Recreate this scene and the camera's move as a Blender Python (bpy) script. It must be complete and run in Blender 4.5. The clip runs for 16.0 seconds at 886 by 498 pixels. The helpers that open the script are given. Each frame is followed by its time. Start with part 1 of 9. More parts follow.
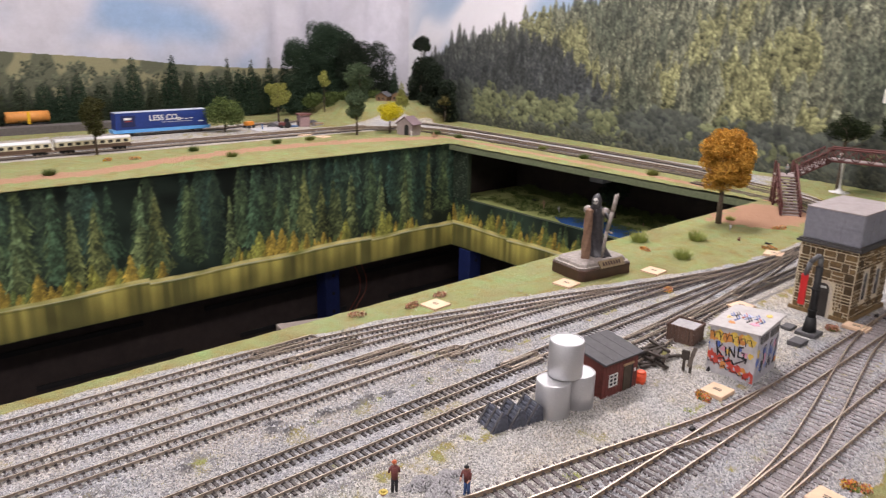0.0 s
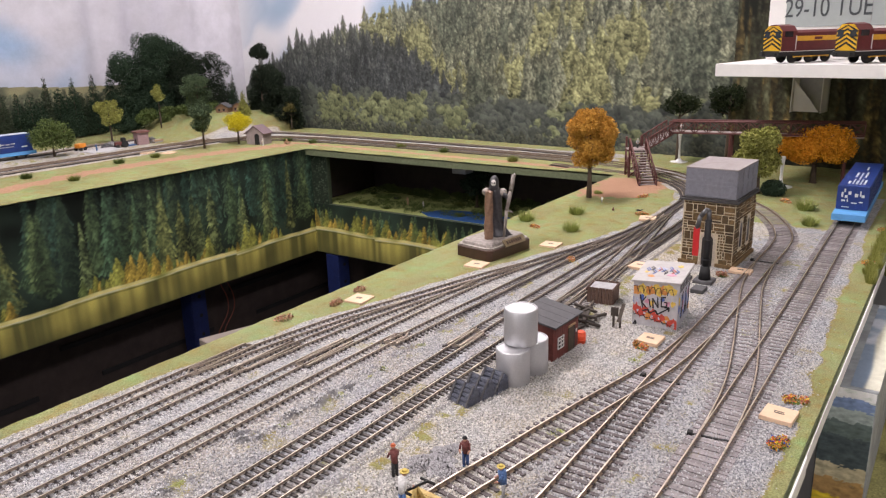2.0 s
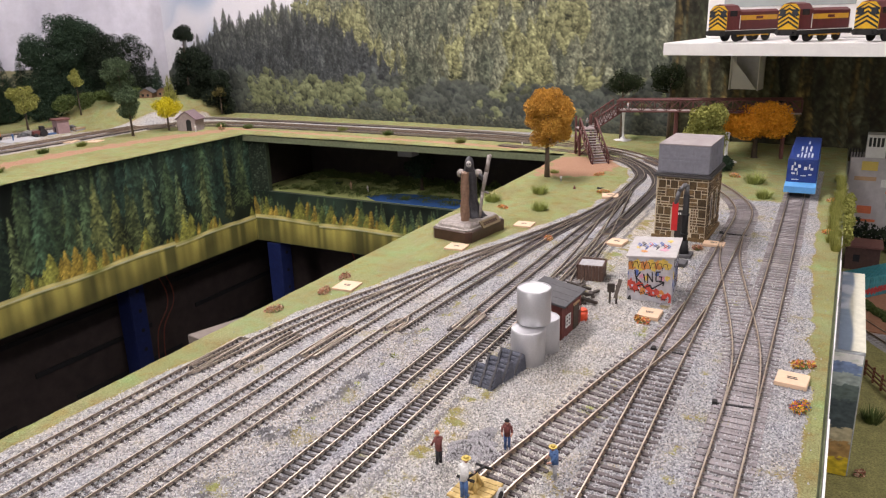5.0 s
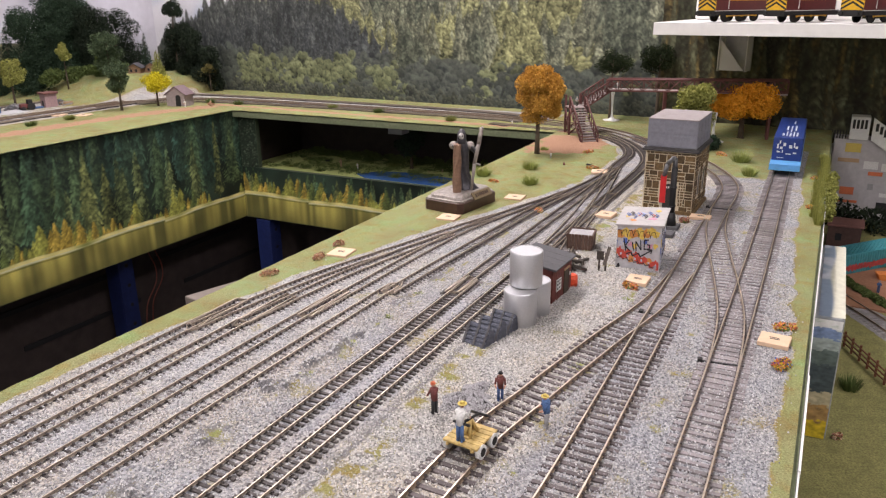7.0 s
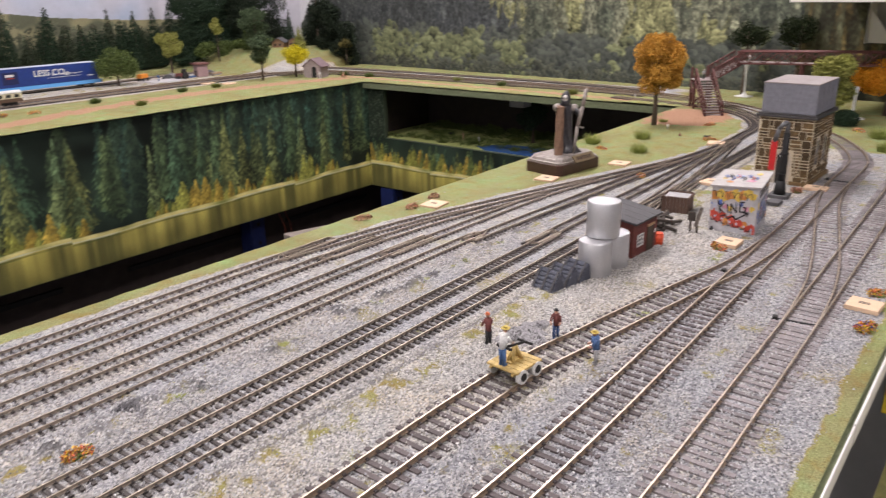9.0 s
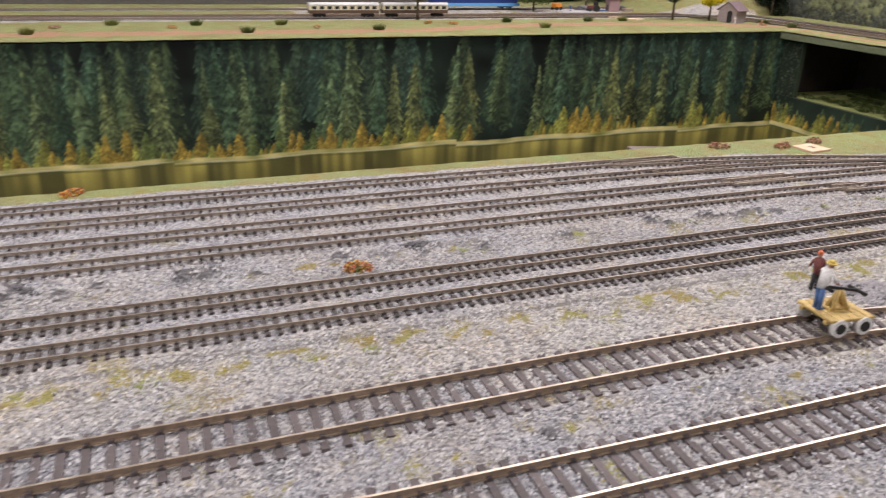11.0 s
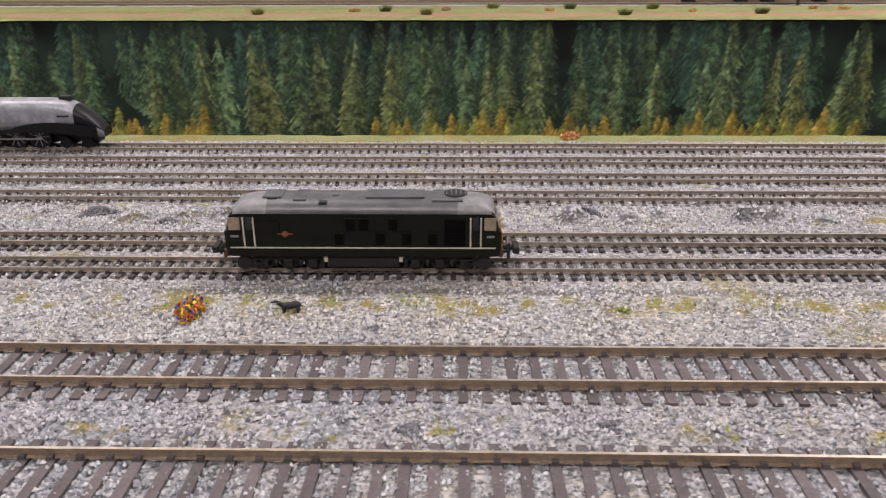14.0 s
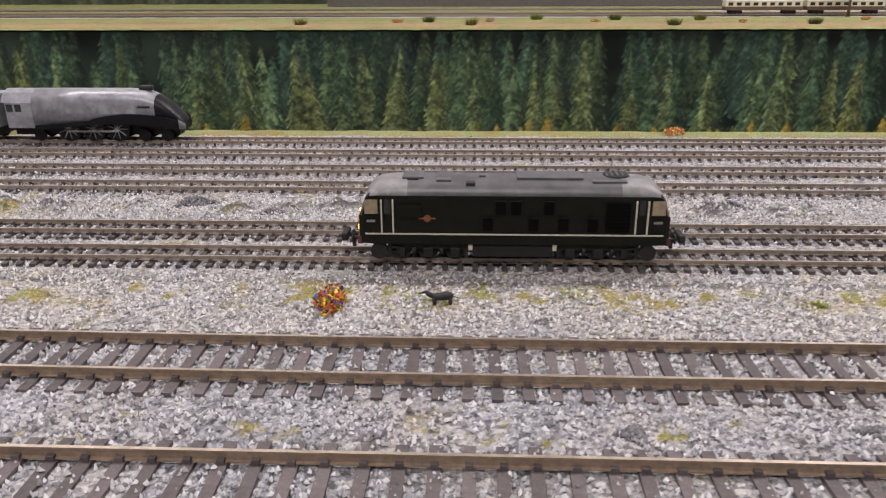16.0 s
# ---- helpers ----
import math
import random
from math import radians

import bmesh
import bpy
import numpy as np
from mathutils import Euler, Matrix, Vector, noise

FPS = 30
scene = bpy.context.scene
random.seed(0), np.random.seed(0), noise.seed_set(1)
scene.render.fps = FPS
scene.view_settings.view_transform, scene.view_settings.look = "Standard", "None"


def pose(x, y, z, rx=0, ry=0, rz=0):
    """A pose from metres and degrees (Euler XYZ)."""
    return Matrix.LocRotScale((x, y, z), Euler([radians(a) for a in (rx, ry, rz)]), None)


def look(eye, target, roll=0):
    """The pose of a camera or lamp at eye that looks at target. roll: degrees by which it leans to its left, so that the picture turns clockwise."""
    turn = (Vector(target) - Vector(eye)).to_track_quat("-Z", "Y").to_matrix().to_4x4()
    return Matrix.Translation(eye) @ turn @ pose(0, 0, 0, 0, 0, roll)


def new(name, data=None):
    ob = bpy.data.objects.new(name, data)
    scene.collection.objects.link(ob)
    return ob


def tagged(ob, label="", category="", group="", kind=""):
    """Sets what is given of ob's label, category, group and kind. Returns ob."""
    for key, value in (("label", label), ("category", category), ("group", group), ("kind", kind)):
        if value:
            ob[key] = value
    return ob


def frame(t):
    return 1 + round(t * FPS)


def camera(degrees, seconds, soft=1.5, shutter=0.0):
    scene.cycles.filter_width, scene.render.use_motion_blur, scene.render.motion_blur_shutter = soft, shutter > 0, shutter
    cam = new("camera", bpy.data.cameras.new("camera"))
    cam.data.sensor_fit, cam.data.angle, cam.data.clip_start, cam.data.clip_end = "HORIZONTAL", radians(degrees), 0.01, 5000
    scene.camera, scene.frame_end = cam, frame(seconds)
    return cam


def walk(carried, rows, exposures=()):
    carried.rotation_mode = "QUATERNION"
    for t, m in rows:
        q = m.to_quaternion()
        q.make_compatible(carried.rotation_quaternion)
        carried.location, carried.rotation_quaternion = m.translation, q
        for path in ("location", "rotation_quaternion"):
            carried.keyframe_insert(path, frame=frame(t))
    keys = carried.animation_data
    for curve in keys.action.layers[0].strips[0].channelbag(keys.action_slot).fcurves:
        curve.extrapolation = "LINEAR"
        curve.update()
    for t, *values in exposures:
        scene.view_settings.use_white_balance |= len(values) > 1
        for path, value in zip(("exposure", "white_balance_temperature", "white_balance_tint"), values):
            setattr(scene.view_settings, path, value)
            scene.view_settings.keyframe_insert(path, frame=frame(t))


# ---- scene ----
# Model railway in a hobby room: a yard with narrow and wide gauge tracks beside an open well.
cam = camera(61.5, 16.0, soft=1.2, shutter=0.3)
PATH = [
    (0, (0.2426, -0.3099, 0.2410), (0.8786, 0.4078, -0.0426), 1.24),
    (0.5, (0.2164, -0.2868, 0.2327), (0.9314, 0.3518, -0.0520), -0.16),
    (1, (0.2018, -0.2726, 0.2276), (0.9485, 0.3296, -0.0549), -0.56),
    (1.5, (0.1913, -0.2631, 0.2263), (0.9586, 0.3145, -0.0524), -1.37),
    (2, (0.1874, -0.2585, 0.2254), (0.9732, 0.2960, -0.0487), -1.50),
    (2.5, (0.1847, -0.2541, 0.2264), (0.9811, 0.2851, -0.0474), -1.76),
    (3, (0.1735, -0.2366, 0.2258), (0.9856, 0.2767, -0.0516), -1.80),
    (3.5, (0.1669, -0.2182, 0.2261), (0.9901, 0.2746, -0.0558), -1.58),
    (4, (0.1625, -0.2100, 0.2260), (0.9935, 0.2664, -0.0612), -1.51),
    (4.2, (0.1635, -0.2070, 0.2280), (0.9980, 0.2610, -0.0627), -1.60),
    (6.3, (0.1487, -0.1978, 0.2149), (0.9907, 0.2458, -0.0922), -1.22),
    (6.5, (0.1462, -0.1985, 0.2163), (0.9886, 0.2401, -0.0968), -0.94),
    (7, (0.1447, -0.2017, 0.2124), (0.9867, 0.2353, -0.1041), -0.64),
    (7.5, (0.1442, -0.2089, 0.2107), (0.9863, 0.2264, -0.1079), -0.38),
    (8, (0.1454, -0.2222, 0.2091), (0.9856, 0.2149, -0.1117), -0.17),
    (8.5, (0.1444, -0.2338, 0.2001), (0.9612, 0.2412, -0.1273), -0.44),
    (8.7, (0.1447, -0.2402, 0.1952), (0.9344, 0.2780, -0.1333), -0.86),
    (10.8, (0.1940, -0.2588, 0.1468), (0.5641, 0.5898, -0.2312), 1.95),
    (11, (0.1859, -0.2599, 0.1429), (0.5225, 0.6008, -0.2392), 1.80),
    (11.5, (0.1626, -0.2612, 0.1345), (0.4142, 0.6257, -0.2530), 1.06),
    (12, (0.1405, -0.2576, 0.1286), (0.3017, 0.6475, -0.2649), 0.23),
    (12.5, (0.1199, -0.2512, 0.1253), (0.2115, 0.6618, -0.2723), 0.52),
    (13, (0.1016, -0.2457, 0.1190), (0.1352, 0.6743, -0.2715), 0.28),
    (13.5, (0.0821, -0.2404, 0.1127), (0.0761, 0.6822, -0.2730), -0.30),
    (14, (0.0658, -0.2384, 0.1106), (0.0500, 0.6848, -0.2732), -0.19),
    (14.5, (0.0495, -0.2352, 0.1067), (0.0218, 0.6903, -0.2708), -0.37),
    (15, (0.0394, -0.2322, 0.1066), (0.0019, 0.6957, -0.2643), -0.63),
    (15.5, (0.0318, -0.2287, 0.1036), (-0.0075, 0.7007, -0.2632), -0.75),
    (16, (0.0214, -0.2186, 0.0911), (-0.0150, 0.7143, -0.2674), -0.28),
]
walk(cam, [(t, look(eye, target, roll)) for t, eye, target, roll in PATH], [(0.0, 0.0), (8.5, 0.0), (11.0, -0.12), (13.0, -0.12), (16.0, -0.12)])

# ---------------------------------------------------------------- light
world = bpy.data.worlds.new("room_air")
scene.world = world
world.use_nodes = True
world.node_tree.nodes["Background"].inputs[0].default_value = (0.75, 0.8, 0.9, 1)
world.node_tree.nodes["Background"].inputs[1].default_value = 0.12
scene.view_settings.exposure = 0.0


def ceiling_lamp(x, y, sx, sy, watts, z=1.37):
    data = bpy.data.lights.new("ceiling_panel_light", "AREA")
    data.shape, data.size, data.size_y, data.energy = "RECTANGLE", sx, sy, watts
    data.color = (1.0, 0.895, 0.930)
    ob = new("ceiling_panel_light", data)
    ob.matrix_world = pose(x, y, z)
    return ob


LAMPS = [(-0.80, 0.62, 1.2, 0.25, 13.0), (1.12, 0.60, 1.2, 0.25, 28.0), (-0.25, -1.10, 1.2, 0.25, 23.5), (-1.85, 0.25, 1.2, 0.25, 13.0)]
for lamp in LAMPS:
    ceiling_lamp(*lamp)

# ---------------------------------------------------------------- materials
rnd = random.Random(7)
MATS = {}


def nodes_of(name):
    m = bpy.data.materials.new(name)
    m.use_nodes = True
    nt = m.node_tree
    return m, nt, nt.nodes["Principled BSDF"]


def link(nt, a, b):
    nt.links.new(a, b)


def mix_rgb(nt, fac, a, b, mode="MIX"):
    n = nt.nodes.new("ShaderNodeMix")
    n.data_type, n.blend_type = "RGBA", mode
    for sock, v in ((n.inputs[0], fac), (n.inputs[6], a), (n.inputs[7], b)):
        if isinstance(v, (int, float)):
            sock.default_value = v
        elif isinstance(v, tuple):
            sock.default_value = (*v, 1) if len(v) == 3 else v
        else:
            link(nt, v, sock)
    return n.outputs[2]


def tex_noise(nt, scale, detail=4.0, rough=0.6, vec=None):
    n = nt.nodes.new("ShaderNodeTexNoise")
    n.inputs["Scale"].default_value, n.inputs["Detail"].default_value, n.inputs["Roughness"].default_value = scale, detail, rough
    if vec is None:
        c = nt.nodes.new("ShaderNodeTexCoord")
        vec = c.outputs["Object"]
    link(nt, vec, n.inputs["Vector"])
    return n.outputs[0]


def ramp(nt, fac, stops):
    n = nt.nodes.new("ShaderNodeValToRGB")
    while len(n.color_ramp.elements) < len(stops):
        n.color_ramp.elements.new(0.5)
    for e, (p, c) in zip(n.color_ramp.elements, stops):
        e.position, e.color = p, (*c, 1)
    link(nt, fac, n.inputs[0])
    return n.outputs[0]


def bump(nt, bsdf, height, strength, dist):
    n = nt.nodes.new("ShaderNodeBump")
    n.inputs["Strength"].default_value, n.inputs["Distance"].default_value = strength, dist
    link(nt, height, n.inputs["Height"])
    link(nt, n.outputs[0], bsdf.inputs["Normal"])


def plain(name, col, rough=0.6, metal=0.0, grain=0.2, scale=400.0, bump_mm=0.05, random_object=0.0, spec=0.5):
    """A surface of one colour with stains at two scales, a fine grain and relief."""
    if name in MATS:
        return MATS[name]
    m, nt, b = nodes_of(name)
    fine = tex_noise(nt, scale, 5, 0.65)
    wide = tex_noise(nt, scale * 0.13, 3, 0.5)
    dark = tuple(c * (1 - grain) for c in col)
    light = tuple(min(1, c * (1 + grain)) for c in col)
    c1 = ramp(nt, fine, [(0.3, dark), (0.7, light)])
    c2 = mix_rgb(nt, ramp(nt, wide, [(0.35, (0.0,) * 3), (0.7, (grain,) * 3)]), c1, dark)
    if random_object:
        info = nt.nodes.new("ShaderNodeObjectInfo")
        v = ramp(nt, info.outputs["Random"], [(0, (1 - random_object,) * 3), (1, (1 + random_object * 0.6,) * 3)])
        c2 = mix_rgb(nt, 1.0, c2, v, "MULTIPLY")
    link(nt, c2, b.inputs["Base Color"])
    b.inputs["Roughness"].default_value, b.inputs["Metallic"].default_value = rough, metal
    b.inputs["Specular IOR Level"].default_value = spec
    bump(nt, b, fine, 0.5, bump_mm * 0.001)
    MATS[name] = m
    return m


def leafy(name, lo, hi, scale=350.0, rough=0.85):
    """Foliage: each leaf has its own shade between lo and hi."""
    if name in MATS:
        return MATS[name]
    m, nt, b = nodes_of(name)
    g = nt.nodes.new("ShaderNodeNewGeometry")
    c = ramp(nt, g.outputs["Random Per Island"], [(0, lo), (0.6, tuple((a + d) / 2 for a, d in zip(lo, hi))), (1, hi)])
    c = mix_rgb(nt, 0.35, c, ramp(nt, tex_noise(nt, scale), [(0.3, tuple(x * 0.5 for x in lo)), (0.75, hi)]))
    link(nt, c, b.inputs["Base Color"])
    b.inputs["Roughness"].default_value = rough
    b.inputs["Specular IOR Level"].default_value = 0.15
    MATS[name] = m
    return m


def printed(name, attr="ink", scale=260.0, amount=0.45, stretch=(1, 1, 1), rough=0.55):
    """Ink on matt board: the colours lie in a colour attribute, broken up by foliage grain."""
    if name in MATS:
        return MATS[name]
    m, nt, b = nodes_of(name)
    a = nt.nodes.new("ShaderNodeAttribute")
    a.attribute_name = attr
    co = nt.nodes.new("ShaderNodeTexCoord")
    mp = nt.nodes.new("ShaderNodeMapping")
    mp.inputs["Scale"].default_value = stretch
    link(nt, co.outputs["Object"], mp.inputs["Vector"])
    f = tex_noise(nt, scale, 6, 0.75, mp.outputs[0])
    v = ramp(nt, f, [(0.32, (1 - amount,) * 3), (0.5, (1.0,) * 3), (0.68, (1 + amount,) * 3)])
    c = mix_rgb(nt, 1.0, a.outputs["Color"], v, "MULTIPLY")
    link(nt, c, b.inputs["Base Color"])
    b.inputs["Roughness"].default_value = rough
    b.inputs["Specular IOR Level"].default_value = 0.3
    MATS[name] = m
    return m


def ground_material():
    """Ballast, static grass and red earth, mixed by the attribute cover: red = grass, green = earth, blue = dark mossy
    patches and painted shade.
    """
    m, nt, b = nodes_of("scenic_ground")
    at = nt.nodes.new("ShaderNodeAttribute")
    at.attribute_name = "cover"
    sep = nt.nodes.new("ShaderNodeSeparateColor")
    link(nt, at.outputs["Color"], sep.inputs[0])
    co = nt.nodes.new("ShaderNodeTexCoord")
    vor = nt.nodes.new("ShaderNodeTexVoronoi")
    vor.inputs["Scale"].default_value = 950.0
    link(nt, co.outputs["Object"], vor.inputs["Vector"])
    hsv = nt.nodes.new("ShaderNodeSeparateColor")
    link(nt, vor.outputs["Color"], hsv.inputs[0])
    stone = ramp(nt, hsv.outputs[0], [(0.0, (0.14, 0.143, 0.157)), (0.35, (0.270, 0.276, 0.298)), (0.75, (0.388, 0.393, 0.414)), (1.0, (0.515, 0.515, 0.526))])
    tone = tex_noise(nt, 22, 4, 0.6)
    stone = mix_rgb(nt, ramp(nt, tone, [(0.40, (0.0,) * 3), (0.62, (0.6,) * 3)]), stone, mix_rgb(nt, 1.0, stone, (1.12, 0.98, 0.78), "MULTIPLY"))
    stone = mix_rgb(nt, at.outputs["Alpha"], stone, mix_rgb(nt, 1.0, stone, (1.23, 1.20, 1.10), "MULTIPLY"))
    fine = tex_noise(nt, 900, 4, 0.7)
    grass = ramp(nt, fine, [(0.25, (0.15, 0.152, 0.062)), (0.55, (0.300, 0.302, 0.142)), (0.8, (0.48, 0.475, 0.26))])
    patch = tex_noise(nt, 30, 3, 0.5)
    grass = mix_rgb(nt, ramp(nt, patch, [(0.4, (0.0,) * 3), (0.65, (0.7,) * 3)]), grass, mix_rgb(nt, 1.0, grass, (0.95, 1.12, 0.95), "MULTIPLY"))
    dull = tex_noise(nt, 14, 5, 0.65)
    grass = mix_rgb(nt, ramp(nt, dull, [(0.45, (0.0,) * 3), (0.68, (0.75,) * 3)]), grass, mix_rgb(nt, 1.0, grass, (0.80, 0.68, 0.62), "MULTIPLY"))
    straw = tex_noise(nt, 75, 4, 0.6)
    grass = mix_rgb(nt, ramp(nt, straw, [(0.48, (0.0,) * 3), (0.66, (0.8,) * 3)]), grass, mix_rgb(nt, 1.0, grass, (1.02, 0.80, 0.62), "MULTIPLY"))
    mint = tex_noise(nt, 26, 4, 0.6)
    grass = mix_rgb(nt, ramp(nt, mint, [(0.52, (0.0,) * 3), (0.66, (0.6,) * 3)]), grass, mix_rgb(nt, 1.0, grass, (0.85, 1.18, 1.15), "MULTIPLY"))
    earth = ramp(nt, fine, [(0.3, (0.27, 0.14, 0.085)), (0.7, (0.52, 0.32, 0.21))])
    moss_shade = ramp(nt, fine, [(0.3, (0.12, 0.118, 0.12)), (0.7, (0.27, 0.262, 0.265))])

    def edge(sock):
        n = nt.nodes.new("ShaderNodeMath")
        n.operation = "MULTIPLY_ADD"
        link(nt, tex_noise(nt, 620, 4, 0.8), n.inputs[0])
        n.inputs[1].default_value = 0.9
        link(nt, sock, n.inputs[2])
        return ramp(nt, n.outputs[0], [(0.78, (0, 0, 0)), (1.06, (0.46, 0.46, 0.46)), (1.3, (1, 1, 1))])

    c = mix_rgb(nt, edge(sep.outputs[2]), stone, moss_shade)
    weed = mix_rgb(nt, 1.0, grass, (1.08, 0.92, 0.74), "MULTIPLY")
    grass = mix_rgb(nt, ramp(nt, sep.outputs[0], [(0.55, (0, 0, 0)), (0.8, (1, 1, 1))]), weed, grass)
    c = mix_rgb(nt, edge(sep.outputs[0]), c, grass)
    c = mix_rgb(nt, edge(sep.outputs[1]), c, earth)
    link(nt, c, b.inputs["Base Color"])
    b.inputs["Roughness"].default_value = 0.95
    b.inputs["Specular IOR Level"].default_value = 0.2
    n = nt.nodes.new("ShaderNodeMath")
    n.operation = "ADD"
    link(nt, vor.outputs["Distance"], n.inputs[0])
    link(nt, fine, n.inputs[1])
    bump(nt, b, n.outputs[0], 0.9, 0.0009)
    return m


GROUND = ground_material()
RAIL_TOP = plain("nickel_rail_head", (0.64, 0.55, 0.45), 0.40, 1.0, 0.25, 300, 0.02)
RAIL_SIDE = plain("rusty_rail_web", (0.25, 0.185, 0.13), 0.5, 0.1, 0.35, 500, 0.05)
RAIL_SIDE_N = plain("tan_rail_web", (0.38, 0.32, 0.26), 0.40, 0.5, 0.35, 500, 0.05)
SLEEPER = plain("brown_plastic_sleeper", (0.075, 0.064, 0.060), 0.7, 0.0, 0.3, 700, 0.06, 0.35)
SLEEPER_GREY = plain("weathered_plastic_sleeper", (0.108, 0.090, 0.090), 0.75, 0.0, 0.3, 700, 0.06, 0.3)
SLEEPER_MID = plain("half_dusty_plastic_sleeper", (0.122, 0.107, 0.104), 0.8, 0.0, 0.35, 500, 0.07, 0.6)
SLEEPER_DUSTY = plain("dusty_plastic_sleeper", (0.25, 0.225, 0.228), 0.85, 0.0, 0.3, 700, 0.08, 0.3)
WHITE = plain("white_painted_board", (0.78, 0.77, 0.75), 0.45, 0, 0.05, 60, 0.05)
BLACK = plain("matt_black", (0.012, 0.012, 0.013), 0.7, 0, 0.3, 200, 0.05)
DARK = plain("dark_underframe", (0.010, 0.009, 0.0085), 0.7, 0, 0.4, 900, 0.06)
PLY = plain("birch_plywood_card", (0.66, 0.47, 0.32), 0.7, 0, 0.08, 250, 0.03)
BARK = plain("brown_bark", (0.09, 0.065, 0.045), 0.9, 0, 0.4, 700, 0.3)
WALL = plain("painted_plaster_wall", (0.62, 0.62, 0.62), 0.8, 0, 0.05, 30, 0.3)
PRINT_SOFT = printed("printed_sky", scale=12.0, amount=0.12)
PRINT_PLAIN = printed("printed_flat", scale=150.0, amount=0.12)

# ---------------------------------------------------------------- mesh helpers


def mesh_object(name, bm, mats, parent=None, label="", m=None):
    me = bpy.data.meshes.new(name)
    bm.normal_update()
    bm.to_mesh(me)
    bm.free()
    for x in mats if isinstance(mats, (list, tuple)) else [mats]:
        me.materials.append(x)
    ob = new(name, me)
    if parent is not None:
        ob.parent = parent
    if m is not None:
        ob.matrix_basis = m
    if label:
        ob["label"] = label
    return ob


def part(name, bm, mats, parent, label="", m=None):
    return mesh_object(name, bm, mats, parent, label, m)


def thing(name, m, label, category, group="", kind=""):
    ob = new(name)
    ob.empty_display_size = 0.01
    ob.matrix_basis = m
    return tagged(ob, label, category, group, kind)


def raw_mesh(name, verts, faces, mats, parent=None, smooth=False, midx=None):
    me = bpy.data.meshes.new(name)
    if isinstance(verts, np.ndarray):
        faces, n, k = np.asarray(faces), len(faces), len(faces[0])
        me.vertices.add(len(verts))
        me.vertices.foreach_set("co", verts.astype(np.float32).ravel())
        me.loops.add(n * k)
        me.loops.foreach_set("vertex_index", faces.astype(np.int32).ravel())
        me.polygons.add(n)
        me.polygons.foreach_set("loop_start", np.arange(0, n * k, k, dtype=np.int32))
        me.update(calc_edges=True)
    else:
        me.from_pydata([tuple(v) for v in verts], [], faces)
    for x in mats if isinstance(mats, (list, tuple)) else [mats]:
        me.materials.append(x)
    if midx is not None:
        me.polygons.foreach_set("material_index", midx)
    if smooth:
        me.polygons.foreach_set("use_smooth", [True] * len(me.polygons))
    ob = new(name, me)
    if parent is not None:
        ob.parent = parent
    return ob


def box(bm, x0, x1, y0, y1, z0, z1, bev=0.0, mat=0, m=None):
    r = bmesh.ops.create_cube(bm, size=1.0)
    vs = r["verts"]
    for v in vs:
        v.co = Vector((x0 + (v.co.x + 0.5) * (x1 - x0), y0 + (v.co.y + 0.5) * (y1 - y0), z0 + (v.co.z + 0.5) * (z1 - z0)))
    if m is not None:
        bmesh.ops.transform(bm, matrix=m, verts=vs)
    fs = {f for v in vs for f in v.link_faces}
    for f in fs:
        f.material_index = mat
    if bev:
        es = list({e for v in vs for e in v.link_edges})
        g = bmesh.ops.bevel(bm, geom=es, offset=bev, segments=2, profile=0.5, affect="EDGES")
        for f in g["faces"]:
            f.material_index = mat
    return bm


def tube(bm, p, q, r0, r1=None, seg=10, mat=0, caps=True):
    r1 = r0 if r1 is None else r1
    p, q = Vector(p), Vector(q)
    d = q - p
    g = bmesh.ops.create_cone(bm, cap_ends=caps, segments=seg, radius1=r0, radius2=r1, depth=d.length)
    turn = d.to_track_quat("Z", "Y").to_matrix().to_4x4()
    bmesh.ops.transform(bm, matrix=Matrix.Translation((p + q) / 2) @ turn, verts=g["verts"])
    for f in {f for v in g["verts"] for f in v.link_faces}:
        f.material_index = mat
        f.smooth = len(f.verts) == 4
    return bm


def ball(bm, c, r, sub=2, mat=0, squash=(1, 1, 1)):
    g = bmesh.ops.create_icosphere(bm, subdivisions=sub, radius=1.0)
    for v in g["verts"]:
        v.co = Vector((c[0] + v.co.x * r * squash[0], c[1] + v.co.y * r * squash[1], c[2] + v.co.z * r * squash[2]))
    for f in {f for v in g["verts"] for f in v.link_faces}:
        f.material_index = mat
        f.smooth = True
    return bm


def loft(bm, rings, mat=0, close=True, caps=True, smooth=False):
    """Joins rings of points, each with the same count, by quads."""
    rows = [[bm.verts.new(p) for p in ring] for ring in rings]
    n = len(rows[0])
    for a, b in zip(rows, rows[1:]):
        for i in range(n if close else n - 1):
            f = bm.faces.new((a[i], a[(i + 1) % n], b[(i + 1) % n], b[i]))
            f.material_index, f.smooth = mat, smooth
    if caps and close:
        for ring, flip in ((rows[0], True), (rows[-1], False)):
            f = bm.faces.new(ring[::-1] if flip else ring)
            f.material_index = mat
    return bm


def text_mesh(word, size, depth=0.0001):
    cu = bpy.data.curves.new("word", "FONT")
    cu.body, cu.size, cu.extrude, cu.align_x, cu.align_y = word, size, depth, "CENTER", "CENTER"
    ob = bpy.data.objects.new("word", cu)
    scene.collection.objects.link(ob)
    dg = bpy.context.evaluated_depsgraph_get()
    me = bpy.data.meshes.new_from_object(ob.evaluated_get(dg))
    bpy.data.objects.remove(ob)
    return me


def word_part(name, word, size, mat, parent, m, label="", sx=1.0):
    me = text_mesh(word, size)
    me.materials.clear()
    me.materials.append(mat)
    ob = new(name, me)
    ob.parent = parent
    ob.matrix_basis = m @ Matrix.Diagonal((sx, 1, 1, 1))
    if label:
        ob["label"] = label
    return ob


